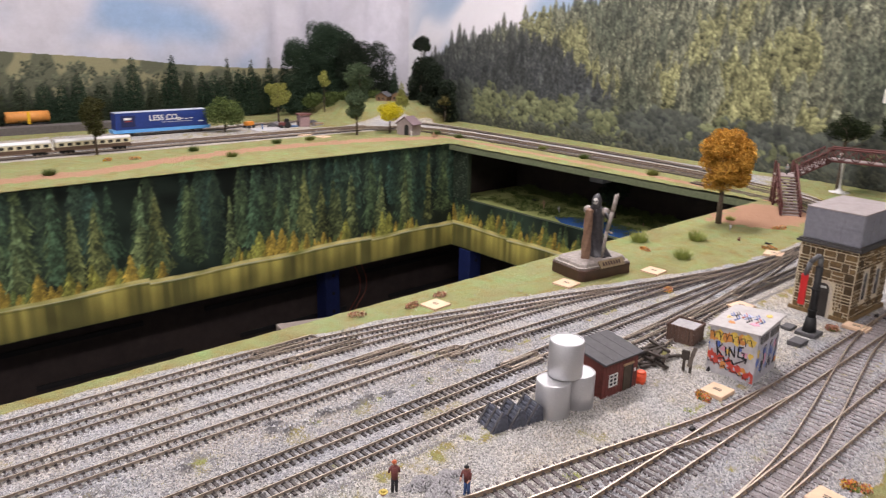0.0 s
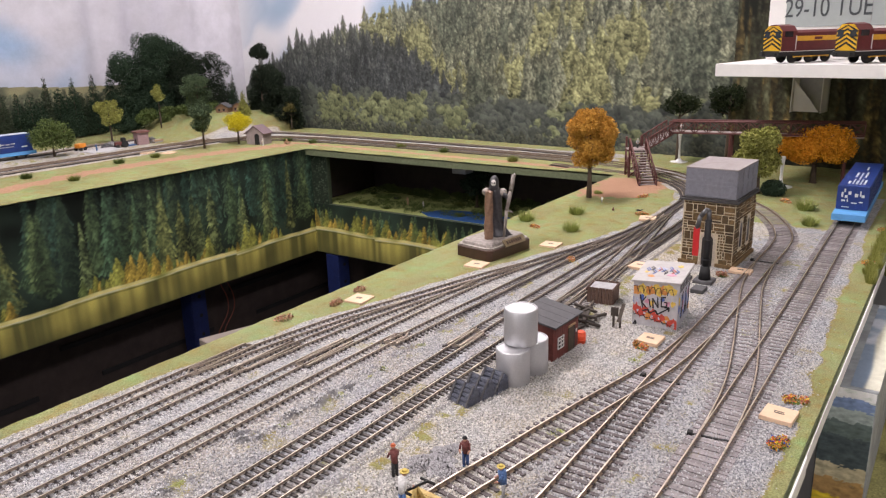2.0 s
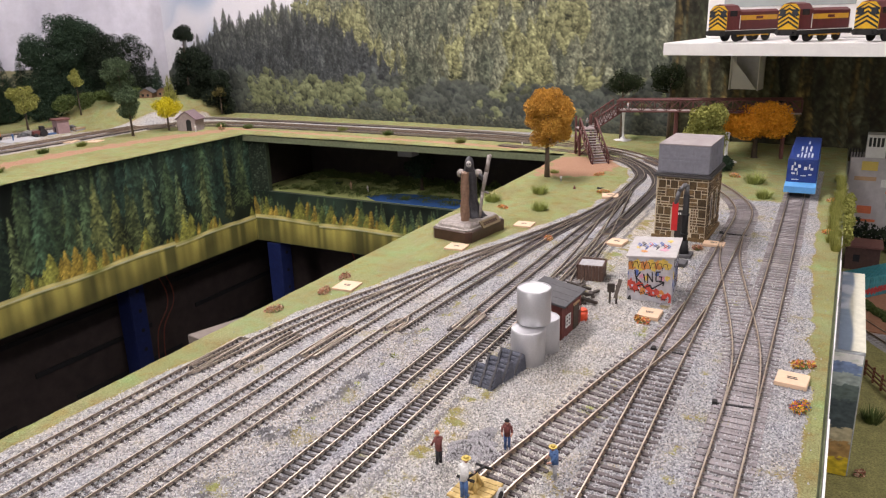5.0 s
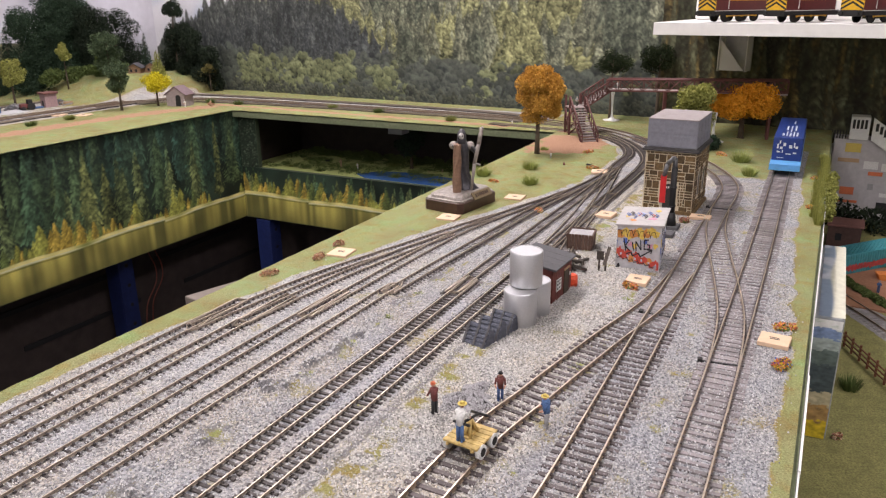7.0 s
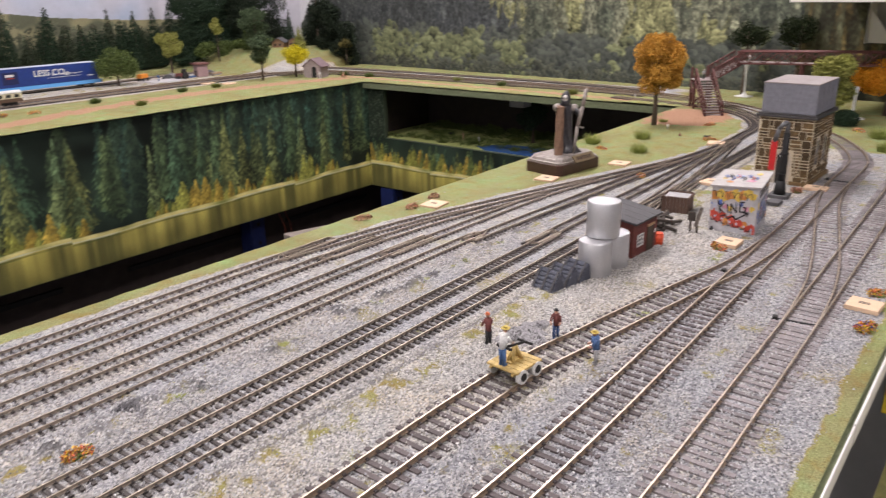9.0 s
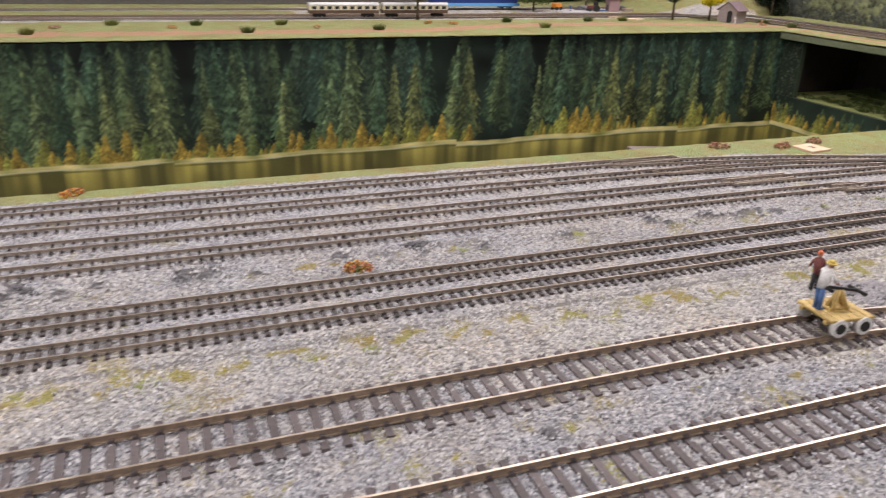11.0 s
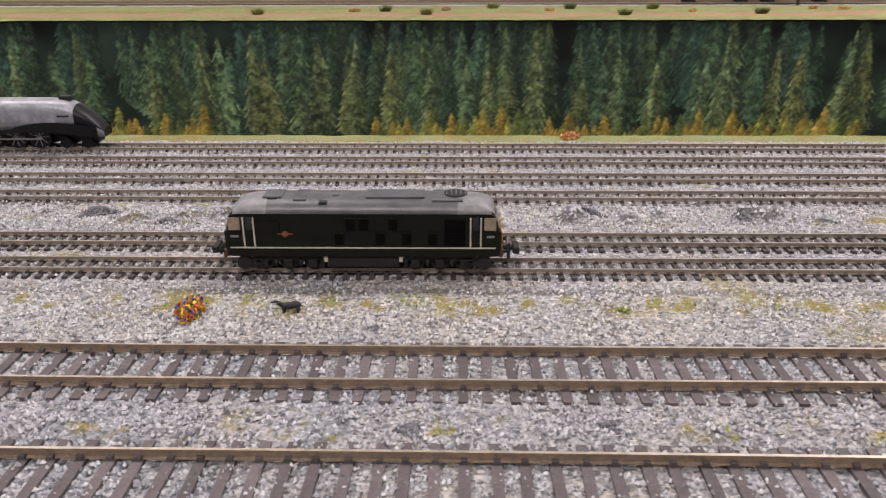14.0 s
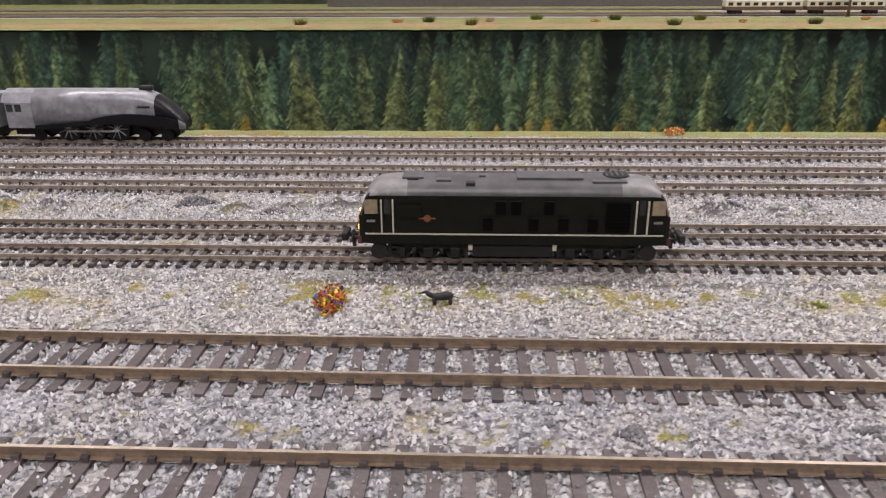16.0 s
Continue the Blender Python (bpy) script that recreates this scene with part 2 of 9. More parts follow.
def smoothstep(a, b, x):
    t = min(1, max(0, (x - a) / (b - a)))
    return t * t * (3 - 2 * t)


def wobble(x, y, s, k=0.0):
    return noise.noise((x * s, y * s, k))

# ---------------------------------------------------------------- room
def slab(name, x0, x1, y0, y1, z0, z1, mat, label, category, kind="structure", bev=0.0):
    bm = bmesh.new()
    box(bm, x0, x1, y0, y1, z0, z1, bev)
    return tagged(mesh_object(name, bm, mat), label, category, kind=kind)


FLOORING = plain("grey_carpet_floor", (0.06, 0.058, 0.056), 0.95, 0, 0.3, 120, 1.0)
slab("floor", -3.2, 2.0, -2.8, 2.0, -1.05, -0.95, FLOORING, "dark grey carpet floor of the hobby room", "floor")
slab("ceiling", -3.2, 2.0, -2.8, 2.0, 1.40, 1.5, WALL, "plain white painted ceiling of the room", "ceiling")
slab("wall_north", -3.2, 2.0, 1.80, 1.9, -0.95, 1.40, WALL, "plain pale painted wall behind the layout", "wall")
# unseen wall, kept grey so that it reflects less onto the models
slab("wall_south", -3.2, 2.0, -2.7, -2.6, -0.95, 1.40, plain("unseen_grey_wall", (0.26, 0.26, 0.27), 0.9, 0, 0.1, 30, 0.3), "unseen grey wall behind the viewer, darkened to cut reflections", "wall")
slab("wall_west", -3.1, -3.0, -2.6, 1.80, -0.95, 1.40, WALL, "plain pale painted wall at the far end", "wall")
slab("wall_east", 1.70, 1.80, -2.6, 1.80, -0.95, 1.40, WALL, "plain pale painted wall behind the printed hill", "wall")
GLOW, gnt, gb = nodes_of("lamp_diffuser")
gb.inputs["Base Color"].default_value = (0.9, 0.9, 0.9, 1)
gb.inputs["Emission Color"].default_value = (1, 0.965, 0.92, 1)
gb.inputs["Emission Strength"].default_value = 6.0
for lx, ly, sx, sy, w in LAMPS:
    lamp = thing("ceiling_light", pose(lx, ly, 1.38), "long white ceiling light with an opal diffuser", "lamp", "ceiling lights")
    bm = bmesh.new()
    box(bm, -sx / 2 - 0.02, sx / 2 + 0.02, -sy / 2 - 0.02, sy / 2 + 0.02, 0.004, 0.02, 0.003)
    part("frame", bm, WHITE, lamp)
    bm = bmesh.new()
    box(bm, -sx / 2, sx / 2, -sy / 2, sy / 2, -0.004, 0.0035)
    part("diffuser", bm, GLOW, lamp)

# ---------------------------------------------------------------- baseboards and scenic ground
YF, YP = -0.211, 0.201          # front edge and edge of the well
YW, XW = 0.905, 1.345           # far side and end of the well
BOARD = plain("green_painted_board_edge", (0.15, 0.175, 0.095), 0.7, 0, 0.25, 200, 0.1)

H_EDGE = [(-3, 0.188), (0.42, 0.186), (0.60, 0.166), (0.67, 0.147), (0.753, 0.129), (0.834, 0.103), (0.926, 0.077), (1.01, 0.06), (1.1, 0.055), (1.19, 0.058), (1.25, 0.08), (1.30, 0.12), (1.36, 0.2), (3, 0.3)]


def interp(table, x):
    for (a, ya), (b, yb) in zip(table, table[1:]):
        if x <= b:
            return ya + (yb - ya) * (x - a) / (b - a)
    return table[-1][1]


def cover(x, y):
    """Grass, earth, and mossy dark patches with painted shade, at a place."""
    n1 = wobble(x, y, 35, 1.0)
    n2 = wobble(x, y, 90, 5.0)
    g = e = d = 0.0
    if y < 0.215 and x < 1.33:
        g = max(smoothstep(-0.006, 0.006, y - interp(H_EDGE, x) + 0.004 * n1), smoothstep(-0.004, 0.004, -0.200 + 0.012 * smoothstep(0.62, 0.95, x) - y + 0.004 * n1 + 0.002 * n2) if x < 1.2 else 0)
        # weeds between the tracks
        n3 = wobble(x, y, 150, 8.0)
        g = max(g, 0.50 * smoothstep(0.28, 0.62, n1 + 0.45 * n2 + 0.3 * n3))
        for wy, ww in ((0.0575, 0.010), (-0.021, 0.014), (-0.09, 0.010), (-0.142, 0.008)):
            g = max(g, (0.74 if wy == -0.021 else 0.66) * smoothstep(-0.5 if wy == -0.021 else -0.05, 0.40, 0.3 * n1 + 0.6 * n2 + 0.7 * n3) * math.exp(-((y - wy) / ww) ** 2))
        # shade along the ballast shoulder of the nearest fine road, painted as a dark band
        d = 0.78 * math.exp(-((y + 0.0115 + 0.002 * n1) / 0.0035) ** 2) * smoothstep(-0.5, 0.1, n2 + 0.4)
        d = max(d, 0.70 * math.exp(-((y - 0.064) / 0.008) ** 2) * smoothstep(-0.1, 0.3, n1 + 0.3 * n2))
        if 0.04 < y < 0.076 and x < 0.6:
            d = max(d, 0.95 * smoothstep(0.0004, 0.0022, lump(x, y)))
        if x > 1.06:
            g = max(g, smoothstep(1.08, 1.14, x + 0.02 * n1) * smoothstep(-0.155, -0.14, y + 0.006 * n1) * smoothstep(-0.03, -0.06, y + (x - 1.14) * -0.45))
            g = max(g, smoothstep(1.06, 1.1, x) * smoothstep(-0.178, -0.188, y))
        e = smoothstep(0.070, 0.035, math.hypot((x - 1.235) * 0.62, (y - 0.147) * 0.95) + 0.018 * n1 + 0.012 * n2)
    elif y >= 0.9 or x >= 1.33:
        g = 1.0
        if y > 0.9:
            for ty in (1.185, 1.235, 1.385):
                g *= 1 - math.exp(-((y - ty) / 0.030) ** 4) * (smoothstep(1.27, 1.22, x) if ty == 1.385 else smoothstep(1.52, 1.44, x))
            g *= 1 - 0.68 * smoothstep(1.165, 1.185, y + 0.012 * n1) * smoothstep(1.47, 1.43, y + 0.02 * n1) * smoothstep(0.4, 0.5, x) * smoothstep(1.31, 1.22, x + 0.05 * n1) * smoothstep(-0.55, 0.15, n2 + 0.5 * n1 + 0.2)
            e = 0.95 * smoothstep(0.048, 0.002, abs(y - max(0.985, 1.0545 - 0.5 * (x - 1) ** 2)) + 0.014 * n1 + 0.016 * n2) * smoothstep(1.40, 1.34, x)
        if x > 1.33:
            for tx in (1.462, 1.515):
                g *= 1 - math.exp(-((x - tx) / 0.026) ** 4) * smoothstep(0.2, 0.3, y) * smoothstep(1.25, 1.18, y)
            e = max(e, smoothstep(0.013, 0.005, abs(x - 1.385 + 0.03 * (0.9 - y)) + 0.007 * n1) * smoothstep(0.24, 0.3, y) * smoothstep(1.05, 0.98, y))
            if y < 0.2:
                e = max(e, 0.75 * smoothstep(0.05, 0.02, math.hypot(x - 1.33, y - 0.17) + 0.01 * n1))
                g = 1 - 0.8 * math.exp(-((y - 0.10 - (x - 1.36) * 1.2) / 0.03) ** 2)
    return g, e, d


def dusty_cream(x, y):
    """Share of cream coloured ballast."""
    n = 0.012 * wobble(x, y, 40, 6) + 0.006 * wobble(x, y, 120, 2)
    f = smoothstep(0.20, 0.45, x + 4 * n)
    if y > 0.9:
        return 1.0
    warm = 0.42 * smoothstep(0.072, 0.080, y + n) * smoothstep(0.15, 0.45, x)
    return max(warm, smoothstep(-0.052 - 0.046 * f, -0.044 - 0.036 * f, y + n) * smoothstep(0.002, -0.012, y + n) * (0.6 + 0.4 * f), 0.3 * smoothstep(0.038, 0.048, y + n) * smoothstep(0.078, 0.068, y + n))


def lump(x, y):
    """Height of the coarse mossy lumps in the strip between the yard roads and of a few low mounds by the sidings."""
    n = wobble(x, y, 75, 4.0) + 0.55 * wobble(x, y, 170, 7.0)
    strip = math.exp(-((y - 0.0575) / 0.0085) ** 4) + 0.45 * math.exp(-((y + 0.088) / 0.008) ** 4) * smoothstep(0.30, 0.1, x)
    return 0.0052 * strip * smoothstep(0.05, 0.75, n) * smoothstep(0.62, 0.45, x)


def ground_sheet(name, x0, x1, y0, y1, step, label, relief=0.0005, z=0.0, hump=None):
    nx, ny = int((x1 - x0) / step) + 1, int((y1 - y0) / step) + 1
    xs, ys = np.linspace(x0, x1, nx), np.linspace(y0, y1, ny)
    verts, cols = [], []
    for y in ys:
        for x in xs:
            g, e, d = cover(x, y)
            h = 0.0006 + (0.0010 * smoothstep(0.066, 0.074, y) + 0.0007 * smoothstep(-0.008, -0.003, y) * smoothstep(0.044, 0.038, y) if y < 0.3 else 0) + relief * (wobble(x, y, 60) + 0.6 * wobble(x, y, 190, 3)) + 0.0005 * g
            if hump:
                h += hump(x, y)
            if y < 0.1 and x < 0.62:
                h += lump(x, y)
            verts.append((x, y, z + h))
            cols.append((g, e, d, dusty_cream(x, y)))
    faces = [(j * nx + i, j * nx + i + 1, (j + 1) * nx + i + 1, (j + 1) * nx + i) for j in range(ny - 1) for i in range(nx - 1)]
    me = bpy.data.meshes.new(name)
    me.from_pydata(verts, [], faces)
    me.materials.append(GROUND)
    at = me.color_attributes.new("cover", "FLOAT_COLOR", "POINT")
    at.data.foreach_set("color", np.array(cols, np.float32).ravel())
    return tagged(new(name, me), label, "ground", kind="structure")


def hill_corner(x, y):
    return 0.048 * smoothstep(1.27, 1.42, y + 0.25 * (x - 1.1)) * smoothstep(1.25, 1.42, x) if y > 1.2 else 0.0


ground_sheet("ground_yard", -1.5, 1.33, YF + 0.002, YP - 0.001, 0.004, "grey ballasted yard with weeds and grass verges")
ground_sheet("ground_far", -1.5, 1.62, YW - 0.0046, 1.68, 0.008, "grass strip with red earth path and ballasted far tracks", 0.001, hump=hill_corner)
ground_sheet("ground_end", 1.33, 1.62, YF + 0.002, YW + 0.002, 0.006, "grass and ballast along the end of the layout", 0.001)
slab("baseboard_yard", -1.5, 1.33, YF, YP, -0.0110, -0.0012, BOARD, "green edged plywood baseboard of the yard", "baseboard")
slab("baseboard_far", -1.5, 1.62, YW, 1.70, -0.022, -0.0016, BOARD, "green edged baseboard behind the well", "baseboard")
slab("baseboard_end", 1.3301, XW + 0.28, YF, YW - 0.0005, -0.0125, -0.0016, BOARD, "green edged baseboard across the end", "baseboard")
# white lip along the front edge
bm = bmesh.new()
for k in range(24):
    x = -1.5 + k * 0.1045
    box(bm, x, x + 0.1042, YF - 0.0012 - 0.0004 * math.sin(k * 2.1), YF - 0.0003, -0.0095, 0.0012 + 0.0006 * math.sin(k * 1.7), 0.0004)
tagged(mesh_object("trim_front", bm, WHITE), "thin white card lip along the front of the yard board", "trim", kind="structure")

# ---------------------------------------------------------------- printed scenery
class Ink:
    """Flat shapes in one plane, in printing order, each with its own ink."""

    def __init__(self, origin, u, v, out, step=6e-7):
        self.top = None
        self.o, self.u, self.v, self.n, self.step, self.k = Vector(origin), Vector(u), Vector(v), Vector(out), step, 0
        self.verts, self.faces, self.cols = [], [], []

    def at(self, a, b):
        return tuple(self.o + self.u * a + self.v * b + self.n * (0.0004 + self.k * self.step))

    def poly(self, pts, col, cols=None):
        i = len(self.verts)
        if self.top is not None:
            if min(p[1] for p in pts) > self.top - 0.0002:
                return
            pts = [(p[0], min(p[1], self.top)) for p in pts]
        self.verts += [self.at(*p) for p in pts]
        self.cols += [(*c, 1.0) for c in (cols or [col] * len(pts))]
        self.faces.append(tuple(range(i, i + len(pts))))

    def grid(self, a0, a1, b0, b1, na, nb, fn):
        i = len(self.verts)
        for j in range(nb + 1):
            for k in range(na + 1):
                a, b = a0 + (a1 - a0) * k / na, b0 + (b1 - b0) * j / nb
                self.verts.append(self.at(a, b))
                self.cols.append((*fn(a, b), 1.0))
        self.faces += [(i + j * (na + 1) + k, i + j * (na + 1) + k + 1, i + (j + 1) * (na + 1) + k + 1, i + (j + 1) * (na + 1) + k) for j in range(nb) for k in range(na)]

    def done(self, name, mat, parent=None):
        me = bpy.data.meshes.new(name)
        me.from_pydata(self.verts, [], self.faces)
        me.materials.append(mat)
        at = me.color_attributes.new("ink", "FLOAT_COLOR", "POINT")
        at.data.foreach_set("color", np.array(self.cols, np.float32).ravel())
        ob = new(name, me)
        if parent is not None:
            ob.parent = parent
        return ob


def soft_noise(h, w, sigma, seed):
    """Smooth random field with zero mean and unit spread."""
    r = np.random.RandomState(seed).standard_normal((h, w))
    fy, fx = np.fft.fftfreq(h)[:, None], np.fft.rfftfreq(w)[None, :]
    r = np.fft.irfft2(np.fft.rfft2(r) * np.exp(-2 * (math.pi * sigma) ** 2 * (fx * fx + fy * fy)), (h, w))
    return (r - r.mean()) / r.std()


GRAIN = 0.6 * soft_noise(512, 512, 0.9, 1) + 0.6 * soft_noise(512, 512, 2.2, 2)
CLUMP = soft_noise(512, 512, 4.0, 3)


def step_np(a, b, x):
    t = np.clip((x - a) / (b - a), 0, 1)
    return t * t * (3 - 2 * t)


class Print:
    """A landscape printed on a flat sheet: a runs along it, b up; one ink colour for each vertex of a fine grid."""

    def __init__(self, a0, a1, b0, b1, pitch):
        self.a0, self.b0, self.p = a0, b0, pitch
        self.w, self.h = int(round((a1 - a0) / pitch)) + 1, int(round((b1 - b0) / pitch)) + 1
        self.A, self.B = a0 + np.arange(self.w) * pitch, b0 + np.arange(self.h) * pitch
        self.c = np.zeros((self.h, self.w, 3))

    def window(self, a0, a1, b0, b1):
        i0, i1 = max(0, int((a0 - self.a0) / self.p)), min(self.w, int((a1 - self.a0) / self.p) + 2)
        j0, j1 = max(0, int((b0 - self.b0) / self.p)), min(self.h, int((b1 - self.b0) / self.p) + 2)
        if i1 - i0 < 1 or j1 - j0 < 1:
            return None
        return slice(j0, j1), slice(i0, i1)

    def grain(self, field, shape, r):
        y, x = r.randrange(512 - min(500, shape[0])), r.randrange(512 - min(500, shape[1]))
        return field[y:y + shape[0], x:x + shape[1]]

    def blend(self, win, mask, col):
        self.c[win] += (col - self.c[win]) * mask[..., None]

    def wash(self, fn):
        """Fill the sheet: fn takes the grids of a and b and gives three channels."""
        A, B = np.meshgrid(self.A, self.B)
        self.c[:] = np.stack(fn(A, B), -1)

    def spruce(self, a, b, w, h, dark, lit, r, tiers=9, side=-1.0):
        """A conifer with drooping tiers, lit from one side."""
        win = self.window(a - 1.25 * w, a + 1.25 * w, b - 0.04 * h, b + 1.02 * h)
        if win is None:
            return
        A, B = np.meshgrid(self.A[win[1]], self.B[win[0]])
        u, v = (A - a) / w, (B - b) / h
        g, q = self.grain(GRAIN, u.shape, r), self.grain(CLUMP, u.shape, r)
        ph = (v * tiers + 0.9 * np.abs(u) + 0.35 * q + r.random()) % 1.0
        prof = np.clip(1 - v, 0, 1) ** 0.78 * (0.62 + 0.5 * (1 - ph)) * (1 + 0.16 * q) * step_np(-0.04, 0.06, v) + 0.02
        soft = 0.6 * self.p / w + 0.07
        mask = step_np(soft, -soft, np.abs(u) - prof) * step_np(1.01, 0.97, v)
        lum = np.clip(0.46 + 0.34 * side * u / (prof + 0.15) + 0.28 * (0.5 - ph) + 0.20 * g + 0.10 * v, 0, 1.25)
        lum = lum ** 1.7 * 1.1
        col = np.array(dark) + (np.array(lit) - np.array(dark)) * lum[..., None]
        self.blend(win, mask * np.clip(0.93 + 0.1 * g, 0, 1), col)

    def leaf_tree(self, a, b, rad, dark, lit, r, n=12, tall=1.0):
        """A broadleaved crown of overlapping puffs, bright above and dark below."""
        for s in range(n):
            f = s / max(1, n - 1)
            t = r.uniform(-1, 1)
            pr = rad * r.uniform(0.26, 0.46)
            ca, cb = a + t * rad * (1 - 0.5 * f), b + rad * tall * (0.15 + 1.35 * f * (1 - 0.35 * t * t) + r.uniform(-0.15, 0.15))
            win = self.window(ca - 1.3 * pr, ca + 1.3 * pr, cb - 1.3 * pr, cb + 1.3 * pr)
            if win is None:
                continue
            A, B = np.meshgrid(self.A[win[1]], self.B[win[0]])
            u, v = (A - ca) / pr, (B - cb) / (pr * 0.85)
            g = self.grain(GRAIN, u.shape, r)
            d = np.sqrt(u * u + v * v) + 0.13 * g
            mask = step_np(1.12, 0.72, d)
            lum = np.clip(0.18 + 0.38 * f + 0.36 * v - 0.12 * u + 0.17 * g, 0, 1.2)
            col = np.array(dark) + (np.array(lit) - np.array(dark)) * lum[..., None]
            self.blend(win, mask, col)

    def done(self, name, mat, place, keep=None):
        """place gives the point of the sheet at (a, b) as arrays; keep masks the vertices that stay."""
        A, B = np.meshgrid(self.A, self.B)
        verts = np.stack(place(A.ravel(), B.ravel()), -1)
        idx = np.arange(self.w * self.h).reshape(self.h, self.w)
        faces = np.stack([idx[:-1, :-1], idx[:-1, 1:], idx[1:, 1:], idx[1:, :-1]], -1).reshape(-1, 4)
        if keep is not None:
            k = keep(A, B).ravel()
            faces = faces[k[faces].all(1)]
            used = np.unique(faces)
            back = np.zeros(len(verts), int)
            back[used] = np.arange(len(used))
            verts, faces, cols = verts[used], back[faces], self.c.reshape(-1, 3)[used]
        else:
            cols = self.c.reshape(-1, 3)
        ob = raw_mesh(name, verts, faces, mat)
        at = ob.data.color_attributes.new("ink", "FLOAT_COLOR", "POINT")
        at.data.foreach_set("color", np.concatenate([np.clip(cols, 0.002, 0.95), np.ones((len(cols), 1))], 1).astype(np.float32).ravel())
        return ob


PRINT_SHEET = printed("printed_photo_sheet", scale=900.0, amount=0.22)


def forest_shore(length, top, bank, bottom, seed, pitch=0.0015):
    """Dark spruces over a bright bank with golden larches, and their reflections in the lake below."""
    r = random.Random(seed)
    pr = Print(0, length, bottom, top, pitch)
    hh = top - bank
    tall = hh > 0.09
    wide, mid = soft_noise(pr.h, pr.w, 26, seed), soft_noise(pr.h, pr.w, 7, seed + 1)

    def shore(a):
        """The bank's height: each pasted sheet sits a little askew."""
        k = (a + 0.11 * seed) / 0.46
        return bank + 0.0035 * ((k % 1.0) - 0.5) + 0.0012 * math.sin(a * 31)

    pr.wash(lambda A, B: [c * np.clip(1 + 0.45 * wide + 0.25 * mid, 0.25, 2.2) for c in (0.015, 0.026, 0.018)])
    layers = [(58, 0.016, 0.028, 0.80, 1.25, 0.14, 0.45, (0.010, 0.018, 0.014), (0.066, 0.118, 0.074)),
              (40, 0.017, 0.030, 0.62, 0.98, 0.02, 0.24, (0.011, 0.019, 0.013), (0.112, 0.185, 0.090)),
              (30, 0.013, 0.027, 0.40, 0.90, 0.0, 0.08, (0.014, 0.022, 0.012), (0.215, 0.285, 0.120))]
    for per, w0, w1, h0, h1, s0, s1, dark, lit in layers if tall else layers[1:]:
        spots = sorted((bank + hh * r.uniform(s0, s1), r.uniform(0, length)) for i in range(int(length * per * (1 if tall else 1.3))))
        for base, a in reversed(spots):
            s = r.uniform(0.7, 1.35)
            h = hh * r.uniform(h0, h1)
            k = r.uniform(-0.15, 0.2)
            pr.spruce(a, base, r.uniform(w0, w1) * (1 if tall else 0.42), h, [x * s for x in dark], [lit[0] * s * (1 + k), lit[1] * s, lit[2] * s * (1 - k)], r, r.choice((9, 11, 13)) if tall else 6, r.choice((-1, -0.9, 0.5)))
    # golden larches and young birches along the bank
    a = 0.004
    while a < length:
        thick = noise.noise((a * 6.0, seed * 3.1, 0))
        if thick > -0.28:
            gold = r.random()
            s = r.uniform(0.7, 1.15)
            lit = (0.62 * s, 0.45 * s, 0.085 * s) if gold < 0.45 else ((0.46 * s, 0.47 * s, 0.10 * s) if gold < 0.8 else (0.17 * s, 0.23 * s, 0.07 * s))
            h = r.uniform(0.010, 0.028) if r.random() < 0.62 else r.uniform(0.028, 0.056)
            pr.spruce(a, shore(a) + 0.001, 0.0042 + 0.22 * h, min(h, hh * 0.75), [x * 0.30 for x in lit], lit, r, 5, -0.8)
        a += r.uniform(0.004, 0.013)
    # bank and water
    S = np.array([shore(a) for a in pr.A])[None, :]
    B = pr.B[:, None] - S
    A = pr.A[None, :] + 0 * B
    water = step_np(-0.0022, -0.0040, B)
    streak = soft_noise(8, pr.w, 2.6, seed + 5)[3][None, :]
    broad = soft_noise(8, pr.w, 11, seed + 6)[3][None, :]
    depth = np.clip(-B / (bank - bottom), 0, 1)
    glow = np.clip(0.50 + 0.24 * streak + 0.32 * broad, 0.08, 1.2) * (1 - 0.75 * depth) + 0.10
    lake = np.stack([0.045 + 0.44 * glow, 0.050 + 0.37 * glow, 0.020 + 0.085 * glow], -1) * np.clip(1 + 0.10 * mid, 0.5, 1.5)[..., None]
    pr.c += (lake - pr.c) * water[..., None]
    line = step_np(0.0042, 0.0024, np.abs(B - 0.0002 - 0.0005 * mid))
    turf = np.stack([0.66 + 0.15 * mid, 0.60 + 0.12 * mid, 0.24 + 0.06 * mid], -1)
    pr.c += (turf - pr.c) * (0.9 * line)[..., None]
    reeds = 0.75 * step_np(0.0020, 0.0006, np.abs(B + 0.0066)) * np.clip(0.85 + 0.15 * mid, 0, 1)
    pr.c += (np.array((0.085, 0.11, 0.03)) - pr.c) * reeds[..., None]
    pale = step_np(0.0016, 0.0007, np.abs(B + 0.0030)) * np.clip(0.7 + 0.15 * mid, 0, 1)
    pr.c += (np.array((0.66, 0.66, 0.44)) - pr.c) * pale[..., None]
    return pr


CARD = plain("backing_card", (0.05, 0.07, 0.04), 0.8, 0, 0.2, 200, 0.1)
# far side of the well
slab("wall_well_far", -1.5, XW + 0.012, YW, YW + 0.010, -0.232, -0.0225, CARD, "card facing on the far side of the well", "wall")
sheet = forest_shore(XW + 0.85, -0.0008, -0.178, -0.231, 3)
tagged(sheet.done("printed_forest_panel", PRINT_SHEET, lambda a, b: (a - 0.85, 0 * a + YW - 0.0004, b)), "printed spruce forest by a lake, facing the well", "backscene", "well prints", "structure")
sheet = forest_shore(0.649, -0.0008, -0.178, -0.231, 8, 0.003)
